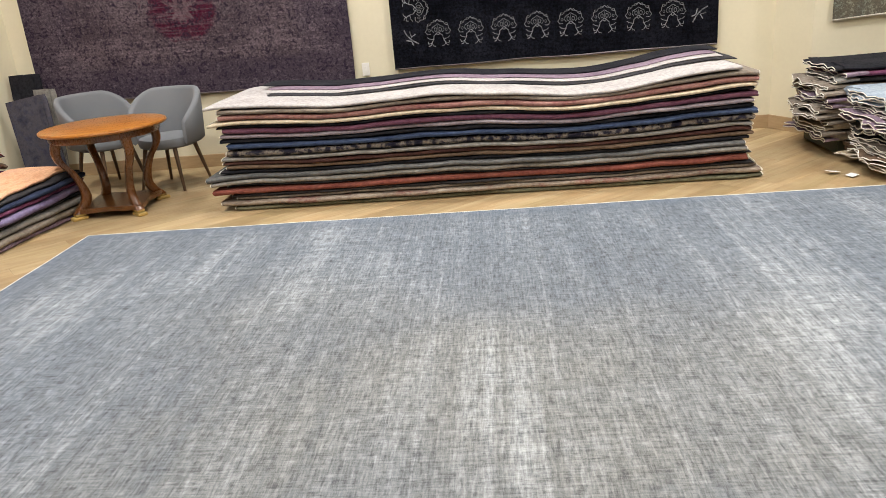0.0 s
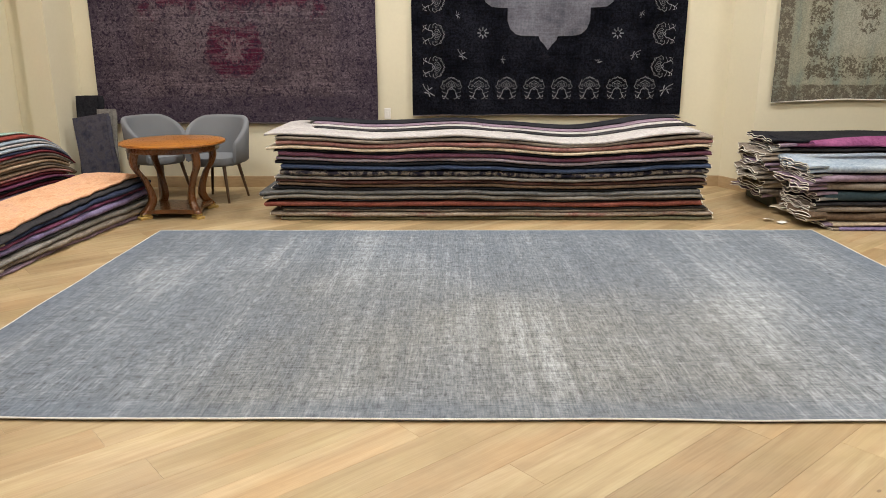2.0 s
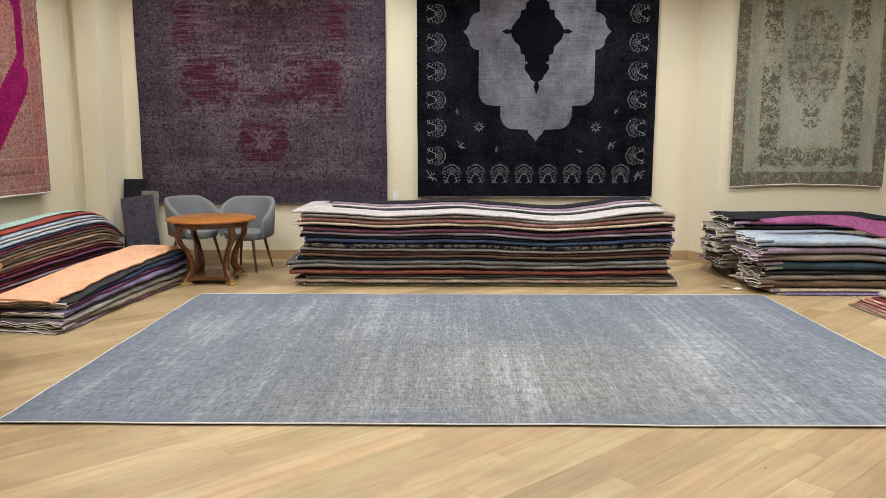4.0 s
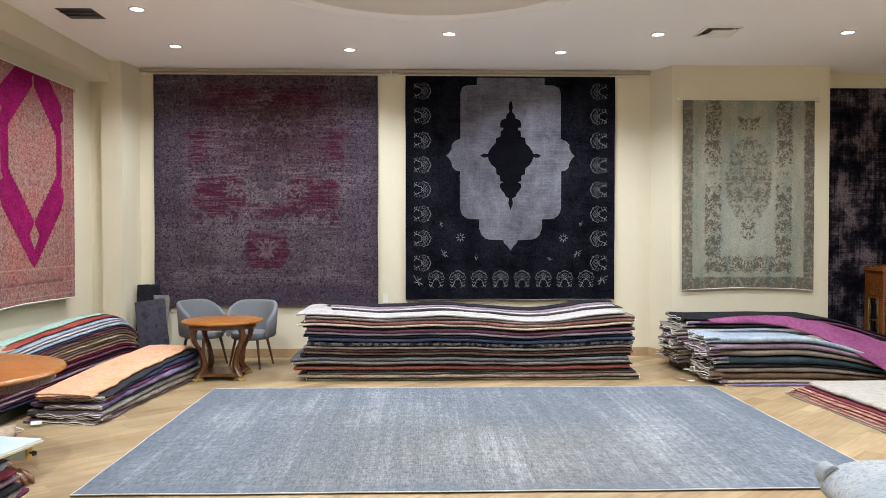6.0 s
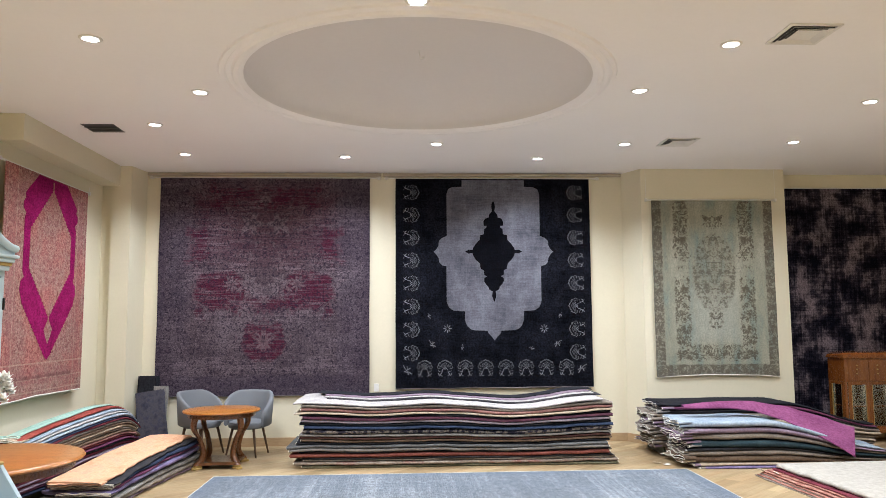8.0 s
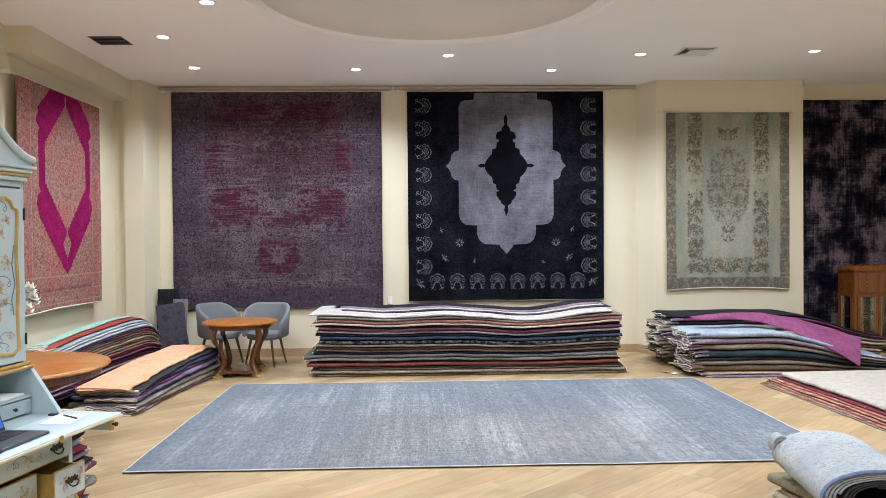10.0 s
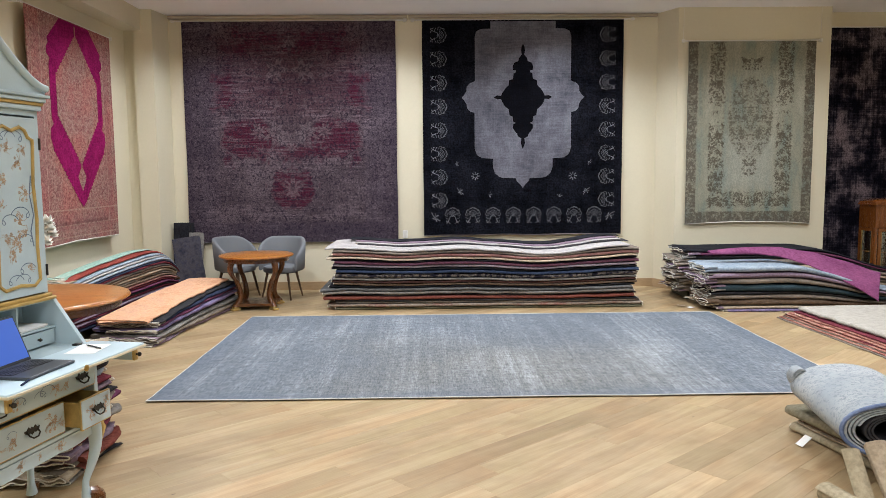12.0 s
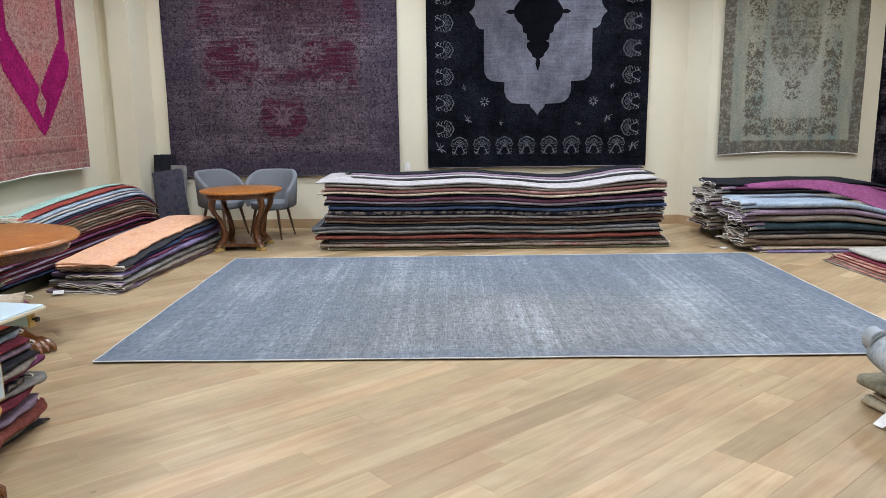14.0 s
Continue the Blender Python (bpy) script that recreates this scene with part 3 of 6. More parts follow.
def salmon_mat():
    m, nt, b = material("salmon figured wool", 0.97, 0, 0.06)
    x, z = calc(nt, "ABSOLUTE", axis_of(nt, 0)), axis_of(nt, 2)
    v = coords(nt)
    sym = node(nt, "ShaderNodeCombineXYZ", {0: x, 2: z}).outputs[0]
    n1 = noise_of(nt, sym, 26, 4, 0.7, 1.2)
    n2 = noise_of(nt, v, 2, 3)
    base = ramp_of(nt, n1, [(0.38, (0.180, 0.074, 0.070)), (0.48, (0.272, 0.138, 0.122)), (0.60, (0.330, 0.212, 0.176))])
    base = blend(nt, grey(nt, n2, 0.4, 0.65), base, blend(nt, 1.0, base, (1.15, 0.85, 0.85), "MULTIPLY"))
    band = grey(nt, calc(nt, "ABSOLUTE", calc(nt, "SUBTRACT", calc(nt, "MAXIMUM", calc(nt, "MULTIPLY", x, 1.0), calc(nt, "SUBTRACT", calc(nt, "ABSOLUTE", z), 0.25)), 0.80)), 0.10, 0.07)
    c = blend(nt, calc(nt, "MULTIPLY", band, 0.3), base, (0.25, 0.10, 0.10))
    # guard lines between the border stripes, and a dark worn row near the foot
    for axis, at, wide in ((x, 0.76, 0.010), (x, 0.96, 0.008), (z, -0.90, 0.012), (z, -1.08, 0.008), (z, -1.22, 0.010)):
        line = grey(nt, calc(nt, "ABSOLUTE", calc(nt, "SUBTRACT", axis, at)), wide, wide * 0.4)
        c = blend(nt, calc(nt, "MULTIPLY", line, 0.45), c, (0.42, 0.30, 0.23))
    row = calc(nt, "MULTIPLY", patch(nt, x, z, 0.25, -1.06, 0.45, 0.015, 0.02, calc(nt, "MULTIPLY_ADD", noise_of(nt, v, 12, 3), 0.10, -0.05)), 0.6)
    c = blend(nt, row, c, (0.12, 0.05, 0.05))
    f = noise_of(nt, v, 50, 3, 0.7)
    c = blend(nt, 0.5, c, blend(nt, 1.0, c, ramp_of(nt, f, [(0.36, (0.5, 0.5, 0.5)), (0.64, (1.5, 1.5, 1.5))]), "MULTIPLY"))
    nt.links.new(c, b.inputs["Base Color"])
    knots(nt, b)
    return m


def cloth(w, h, thick=0.012, wave=0.006, seed=0.0, bow=0.0):
    """A hung carpet in the x-z plane round its middle, with slightly uneven edges; its face is towards -y."""
    bm = bmesh.new()
    nx, nz = 40, 44
    front, back = [], []
    for j in range(nz + 1):
        fr, bk = [], []
        for i in range(nx + 1):
            u, s = i / nx - 0.5, j / nz - 0.5
            x = u * w + 0.010 * noise.noise((seed + 3, s * 4, 1.0)) * (abs(u) * 2) ** 4 * (1 if u > 0 else -1)
            z = s * h + (0.010 * noise.noise((u * 5, seed + 7, 2.0)) + bow * (u * u * 4 - 1)) * max(0.0, -s * 2) ** 3
            y = wave * noise.noise((u * 3 + seed, s * 1.5, 0.5)) * (0.5 - s)
            fr.append(bm.verts.new((x, y - thick, z)))
            bk.append(bm.verts.new((x, y, z)))
        front.append(fr)
        back.append(bk)
    for j in range(nz):
        for i in range(nx):
            bm.faces.new((front[j][i], front[j][i + 1], front[j + 1][i + 1], front[j + 1][i]))
            bm.faces.new((back[j][i], back[j + 1][i], back[j + 1][i + 1], back[j][i + 1]))
    for i in range(nx):
        bm.faces.new((front[0][i], back[0][i], back[0][i + 1], front[0][i + 1]))
        bm.faces.new((front[nz][i], front[nz][i + 1], back[nz][i + 1], back[nz][i]))
    for j in range(nz):
        bm.faces.new((front[j][0], front[j + 1][0], back[j + 1][0], back[j][0]))
        bm.faces.new((front[j][nx], back[j][nx], back[j + 1][nx], front[j + 1][nx]))
    return bm


def hanging(label, m, w, h, mat, seed, bow=0.0, fringe=None, rod=True, wires=0.0, over=0.1, back=0.03):
    t = thing("wall_carpet", label, "carpet", m)
    part("field", cloth(w, h, seed=seed, bow=bow), mat, t, smooth=True)
    if rod:
        zt = h / 2
        part("rod", tube([(-w / 2 - over, 0.012, zt + 0.012), (w / 2 + over, 0.012, zt + 0.012)], 0.012), WHITE, t, "thin cream hanging rod", True)
        for sx in (-1, 1):
            x = sx * (w / 2 + over * 0.8)
            part("clip", boxes((x - 0.02, x + 0.02, -0.006, back, zt - 0.01, zt + 0.035), bevel=0.005), WHITE, t)
            if wires:
                part("wire", tube([(x, 0.012, zt + 0.03), (x, 0.012, zt + wires)], 0.0025, 5), WHITE, t)
    if fringe is not None:
        bm = bmesh.new()
        pts = [(w * (i / 40 - 0.5), -0.006, -h / 2 - 0.006 + 0.010 * noise.noise((w * (i / 40 - 0.5) / w * 5, seed + 7, 2.0)) + bow * ((i / 40 - 0.5) ** 2 * 4 - 1)) for i in range(41)]
        tube(pts, 0.010, 6, bm)
        part("edge_binding", bm, fringe, t, "pale bound lower edge", True)
    return t


CORD_DARK = rug_mat((0.16, 0.14, 0.15), (0.24, 0.21, 0.21), scale=15)
hanging("mauve overdyed carpet with worn crimson figures on the wall", pose(-2.735, BACK - 0.026, 2.355), 3.12, 3.23, purple_mat(), 1.0, 0.0, CORD_DARK, True, 0.08, 0.17)

NAVY = black_mat("black navy wool", (0.0016, 0.0018, 0.0034), (0.0115, 0.012, 0.0175), 0.8)
blk = hanging("black overdyed carpet with a grey lobed medallion on the wall", pose(0.70, BACK - 0.026, 2.395), 2.97, 3.15, NAVY, 2.0, 0.0, CORD_DARK, True, 0.08, 0.17)
SLATE = black_mat("slate grey wool", (0.062, 0.062, 0.078), (0.178, 0.178, 0.212), 0.22)
INK = black_mat("ink black wool", (0.0016, 0.0016, 0.0028), (0.006, 0.006, 0.009), 0.4)
PALE = black_mat("pale grey wool", (0.05, 0.052, 0.06), (0.24, 0.245, 0.27), 0.7)


def mirrored(pairs, k, z0):
    """A closed outline from half widths and heights, in drawing units of k metres, mirrored about the middle."""
    right = [(a * k, z0 - b * k) for a, b in pairs]
    return right + [(-x, z) for x, z in reversed(right) if abs(x) > 1e-6]


K = 3.15 / 855
FIELD = [(130, 50), (130, 78), (168, 79), (186, 88), (193, 108), (193, 283), (214, 292), (226, 305), (227, 322), (236, 338), (247, 348), (236, 360),
         (227, 374), (224, 392), (212, 404), (195, 408), (195, 552), (186, 576), (168, 589), (148, 591), (121, 592), (121, 628), (112, 652), (96, 666), (80, 670), (28, 672), (24, 684), (12, 695), (0, 712)]
INNER = [(0, 138), (6, 148), (8, 164), (5, 180), (17, 194), (19, 206), (34, 211), (41, 224), (40, 240), (28, 242), (30, 250), (38, 254), (40, 276), (56, 280), (58, 300),
         (72, 314), (84, 332), (88, 342), (104, 340), (118, 348), (104, 356), (88, 354), (84, 366), (74, 382), (58, 396), (54, 420), (42, 424), (40, 444), (28, 450), (40, 456),
         (41, 470), (32, 484), (24, 492), (20, 504), (6, 512), (9, 530), (0, 556)]
part("medallion_field", inlay(mirrored(FIELD, K, 472 * K), -0.0165, 0.002), SLATE, blk, "slate grey lobed field")
part("medallion", inlay(mirrored(INNER, K, 472 * K), -0.0190, 0.002), INK, blk, "black stepped medallion")


def palmette():
    """A lobed palmette on two curling stems, drawn in thin lines."""
    bm = bmesh.new()
    y = -0.0165
    for s in (-1, 1):
        ribbon(bm, [(s * a, b) for a, b in [(0.0, 0.125), (0.02, 0.105), (0.055, 0.100), (0.065, 0.080), (0.098, 0.066), (0.100, 0.040), (0.118, 0.020), (0.100, -0.005), (0.070, -0.004)]], 0.0075, y)
        ribbon(bm, [(s * a, b) for a, b in [(0.0, 0.085), (0.022, 0.070), (0.05, 0.055), (0.058, 0.030), (0.04, 0.010)]], 0.006, y)
        ribbon(bm, [(s * a, b) for a, b in [(0.015, 0.0), (0.04, -0.02), (0.045, -0.05), (0.065, -0.085), (0.095, -0.09), (0.10, -0.07)]], 0.0075, y)
        ribbon(bm, [(s * a, b) for a, b in [(0.045, -0.055), (0.085, -0.045), (0.105, -0.03)]], 0.006, y)
        ribbon(bm, [(s * a, b) for a, b in [(0.065, -0.085), (0.05, -0.11), (0.03, -0.115)]], 0.006, y)
        ribbon(bm, arc(s * 0.022, 0.035, 0.012, 0.018, 0, 360, 8), 0.006, y)
    for s in (-1, 1):
        ribbon(bm, [(s * a, b) for a, b in [(0.012, 0.112), (0.030, 0.118), (0.040, 0.104)]], 0.006, y)
        ribbon(bm, [(s * a, b) for a, b in [(0.070, 0.088), (0.088, 0.090), (0.094, 0.070)]], 0.006, y)
        ribbon(bm, [(s * a, b) for a, b in [(0.060, -0.085), (0.075, -0.105), (0.095, -0.112)]], 0.006, y)
        ribbon(bm, arc(s * 0.078, 0.030, 0.009, 0.012, 0, 360, 8), 0.005, y)
    ribbon(bm, [(0.0, 0.07), (0.0, 0.045), (0.0, 0.02)], 0.006, y)
    ribbon(bm, arc(0, 0.0, 0.014, 0.012, 0, 360, 8), 0.008, y)
    return finish(bm, "border_motif", PALE)


motif = palmette()


def stamp(x, z, turn, s=1.0):
    ob = new("border_motif", motif)
    ob.parent = blk
    ob.matrix_basis = Matrix.Translation((x, 0, z)) @ Matrix.Rotation(radians(turn), 4, "Y") @ Matrix.Diagonal((s, 1, s, 1))


for k in range(8):
    stamp((125 + 82.7 * k - 411) * K, (472 - 822) * K, 0)
for k in range(8):
    z = (472 - (102 + 94 * k)) * K
    stamp((72 - 411) * K, z, 90, 1.0)
    stamp((752 - 411) * K, z, -90, 1.0)


def rosette():
    bm = bmesh.new()
    for k in range(8):
        a = k * 45
        ribbon(bm, [(0.022 * math.cos(radians(a)), 0.022 * math.sin(radians(a))), (0.062 * math.cos(radians(a)), 0.062 * math.sin(radians(a)))], 0.013, -0.0165)
    return finish(bm, "rosette", PALE)


rose = rosette()


def sprig():
    bm = bmesh.new()
    ribbon(bm, [(-0.05, 0.05), (-0.03, 0.01), (0.0, -0.02), (0.05, -0.05)], 0.009, -0.0165)
    ribbon(bm, [(-0.01, 0.04), (0.0, 0.0), (0.03, 0.02)], 0.009, -0.0165)
    ribbon(bm, [(-0.04, -0.02), (0.0, -0.03), (0.01, -0.06)], 0.009, -0.0165)
    return finish(bm, "sprig", PALE)


spr = sprig()
for px, pz, me, turn, s in [(218, 662, rose, 0, 1), (615, 664, rose, 0, 1), (158, 722, spr, 0, 1), (672, 726, spr, 90, 1), (280, 738, spr, 40, 0.6), (562, 742, spr, -30, 0.6), (145, 610, spr, 20, 0.6), (684, 610, spr, 70, 0.6), (57, 826, spr, 0, 1.3), (770, 828, spr, 90, 1.3)]:
    ob = new(me.name, me)
    ob.parent = blk
    ob.matrix_basis = Matrix.Translation(((px - 411) * K, 0, (472 - pz) * K)) @ Matrix.Rotation(radians(turn), 4, "Y") @ Matrix.Diagonal((s, 1, s, 1))

hanging("faded sage green carpet with brown flowers on the pillar", pose(3.935, 7.092, 2.275), 1.83, 2.60, sage_mat(), 3.0, -0.03, CORD, True, 0.47, 0.09)
hanging("worn black and taupe carpet on the wall", pose(6.65, BACK - 0.026, 2.03), 2.85, 3.60, worn_dark_mat(), 4.0, 0.0, None, True, 0.2, 0.1)

# the salmon carpet hangs on the side wall and faces the room
pk = hanging("salmon pink carpet with a magenta hexagon on the wall", pose(-4.90, 5.345, 2.25, 0, 0, 90), 2.05, 2.58, salmon_mat(), 5.0, -0.02, CORD, True, 0.1, 0.12, 0.10)
MAGENTA = black_mat("magenta wool", (0.150, 0.005, 0.052), (0.265, 0.012, 0.098), 0.4)
SALMON2 = next(o for o in pk.children if o.name.startswith('field')).data.materials[0]


def zigzag(a, b, n, depth):
    """Steps along the line from a to b."""
    out = []
    for i in range(n):
        p = (a[0] + (b[0] - a[0]) * i / n, a[1] + (b[1] - a[1]) * i / n)
        q = (a[0] + (b[0] - a[0]) * (i + 0.5) / n, a[1] + (b[1] - a[1]) * (i + 0.5) / n)
        out += [p, (q[0] + depth, q[1])]
    return out


HV = 2.58
outer = [(0.36, 0.004 * HV), (0.48, 0.045 * HV), (0.66, 0.105 * HV), (0.64, 0.125 * HV), (0.69, 0.145 * HV), (0.69, 0.170 * HV), (0.62, 0.190 * HV), (0.65, 0.215 * HV), (0.65, 0.445 * HV), (0.61, 0.470 * HV), (0.68, 0.490 * HV), (0.70, 0.530 * HV), (0.66, 0.560 * HV)] + zigzag((0.64, 0.580 * HV), (0.07, 0.815 * HV), 14, 0.02) + [(0.05, 0.825 * HV), (0.0, 0.84 * HV)]
part("hexagon", inlay(mirrored(outer, 1.0, HV / 2), -0.0165, 0.002), MAGENTA, pk, "magenta hexagon with stepped edges", m=pose(0.05, 0, 0))
inner = [(0.012, 0.015 * HV), (0.012, 0.055 * HV)] + zigzag((0.02, 0.065 * HV), (0.50, 0.255 * HV), 12, 0.025) + [(0.51, 0.265 * HV), (0.51, 0.425 * HV)] + zigzag((0.51, 0.425 * HV), (0.03, 0.625 * HV), 13, 0.025) + [(0.012, 0.64 * HV), (0.012, 0.655 * HV), (0.06, 0.68 * HV), (0.10, 0.70 * HV), (0.06, 0.73 * HV), (0.0, 0.765 * HV)]
part("hexagon_middle", inlay(mirrored(inner, 1.0, HV / 2), -0.0190, 0.002), SALMON2, pk, "salmon figured middle", m=pose(0.05, 0, 0))


# ---------------------------------------------------------------- the large floor rug
def floor_rug_mat():
    m, nt, b = material("silvery blue wool and silk", 0.8, 0, 0.22)
    v = coords(nt)
    xs, ys = axis_of(nt, 0), axis_of(nt, 1)
    # worn bands that run with the warp, uneven along their length
    drift = calc(nt, "MULTIPLY_ADD", noise_of(nt, coords(nt, (0.8, 0.5, 1)), 1.0, 3), 0.5, -0.25)
    u = calc(nt, "MULTIPLY_ADD", calc(nt, "ADD", xs, drift), 1 / 5.63, 0.5)
    g = [0.30, 0.62, 0.28, 0.66, 0.30, 0.62, 0.44, 0.62, 0.40, 0.60, 0.30, 0.34, 0.88, 0.45, 0.60, 0.22]
    at = [0.0, 0.08, 0.15, 0.21, 0.28, 0.34, 0.39, 0.48, 0.51, 0.55, 0.62, 0.72, 0.81, 0.87, 0.93, 1.0]
    band = ramp_of(nt, u, [(p, (k, k, k)) for p, k in zip(at, g)])
    band = node(nt, "ShaderNodeSeparateColor", {0: band}).outputs[0]
    cloud = noise_of(nt, coords(nt, (1.1, 0.55, 1)), 1.0, 5, 0.62)
    lines = noise_of(nt, coords(nt, (15, 0.35, 1)), 1.0, 5, 0.70)
    weft = noise_of(nt, coords(nt, (0.8, 17, 1)), 1.0, 5, 0.70)
    dash = noise_of(nt, coords(nt, (80, 9, 1)), 1.0, 3, 0.75)
    dash2 = noise_of(nt, coords(nt, (11, 85, 1)), 1.0, 3, 0.75)
    grain = noise_of(nt, v, 26, 5, 0.8)
    tint = noise_of(nt, v, 0.5, 3)
    # warmer near middle; the far end's bluer sheen is put into the colour
    warm = calc(nt, "MULTIPLY", grey(nt, calc(nt, "ABSOLUTE", xs), 2.2, 1.0), grey(nt, ys, 1.2, -0.4))
    col = blend(nt, warm, (0.122, 0.141, 0.166), ramp_of(nt, tint, [(0.38, (0.129, 0.143, 0.161)), (0.62, (0.151, 0.156, 0.155))]))
    k = calc(nt, "ADD", calc(nt, "MULTIPLY", band, 0.17), calc(nt, "ADD", calc(nt, "MULTIPLY", cloud, 0.42), calc(nt, "ADD", calc(nt, "MULTIPLY", lines, 0.46), calc(nt, "MULTIPLY", weft, 0.22))))
    col = blend(nt, calc(nt, "MULTIPLY", grey(nt, k, 0.60, 0.84), 0.52), col, (0.39, 0.415, 0.44))
    col = blend(nt, calc(nt, "MULTIPLY", grey(nt, k, 0.64, 0.48), 0.42), col, (0.070, 0.084, 0.104))
    fine = calc(nt, "ADD", calc(nt, "MULTIPLY", dash, 0.40), calc(nt, "ADD", calc(nt, "MULTIPLY", dash2, 0.28), calc(nt, "MULTIPLY", grain, 0.32)))
    col = blend(nt, 0.80, col, blend(nt, 1.0, col, ramp_of(nt, fine, [(0.40, (0.32, 0.33, 0.35)), (0.60, (1.85, 1.83, 1.80))]), "MULTIPLY"))
    # bluer rim
    rim = grey(nt, calc(nt, "ADD", calc(nt, "MAXIMUM", calc(nt, "SUBTRACT", calc(nt, "ABSOLUTE", xs), 2.62), calc(nt, "SUBTRACT", calc(nt, "ABSOLUTE", ys), 1.52)), calc(nt, "MULTIPLY_ADD", cloud, 0.3, -0.15)), -0.05, 0.10)
    col = blend(nt, calc(nt, "MULTIPLY", rim, 0.30), col, (0.095, 0.122, 0.165))
    nt.links.new(col, b.inputs["Base Color"])
    b.inputs["Sheen Weight"].default_value = 0.06
    b.inputs["Sheen Roughness"].default_value = 0.4
    bumped(nt, b, fine, 0.6, 0.004)
    return m


RUG_X0, RUG_X1, RUG_Y0, RUG_Y1 = -2.88, 2.75, 1.895, 5.315
rug = thing("floor_rug", "large silvery blue distressed rug with pale binding on the floor", "rug", pose((RUG_X0 + RUG_X1) / 2, (RUG_Y0 + RUG_Y1) / 2, 0))


def rug_lift(x, y):
    """The height of the rug's underside: flat, with a slightly rippled near edge."""
    e = max(0.0, 1 - (y + 1.695) / 0.12)
    return 0.004 + e * (0.004 + 0.005 * noise.noise((x * 1.3, 4.0, 0)))


def rug_sheet():
    bm = bmesh.new()
    nx, ny = 120, 70
    w, h = RUG_X1 - RUG_X0, RUG_Y1 - RUG_Y0
    top, bot = [], []
    for j in range(ny + 1):
        a, b = [], []
        for i in range(nx + 1):
            s = (j / ny)
            y = (s ** 1.6 - 0.5) * h
            x = (i / nx - 0.5) * w
            if i in (0, nx):
                x += 0.008 * noise.noise((y * 2, i, 0))
            if j in (0, ny):
                y += 0.010 * noise.noise((x * 1.5, j, 0))
            z = rug_lift(x, y)
            a.append(bm.verts.new((x, y, z + 0.008 + 0.002 * noise.noise((x * 3, y * 3, 1)))))
            b.append(bm.verts.new((x, y, z)))
        top.append(a)
        bot.append(b)
    for j in range(ny):
        for i in range(nx):
            bm.faces.new((top[j][i], top[j][i + 1], top[j + 1][i + 1], top[j + 1][i]))
    rim_t = top[0] + [r[-1] for r in top[1:]] + top[-1][-2::-1] + [r[0] for r in top[-2:0:-1]]
    rim_b = bot[0] + [r[-1] for r in bot[1:]] + bot[-1][-2::-1] + [r[0] for r in bot[-2:0:-1]]
    for i in range(len(rim_t)):
        j = (i + 1) % len(rim_t)
        bm.faces.new((rim_t[i], rim_b[i], rim_b[j], rim_t[j]))
    rim = [v.co.copy() for v in rim_t]
    return bm, rim


bm_, rim_ = rug_sheet()
part("field", bm_, floor_rug_mat(), rug, smooth=True)
part("binding", tube([p - Vector((0, 0, 0.002)) for p in rim_ + rim_[:1]], 0.0042, 6), rug_mat((0.58, 0.57, 0.54), (0.70, 0.68, 0.64), scale=20), rug, "pale cord binding", True)


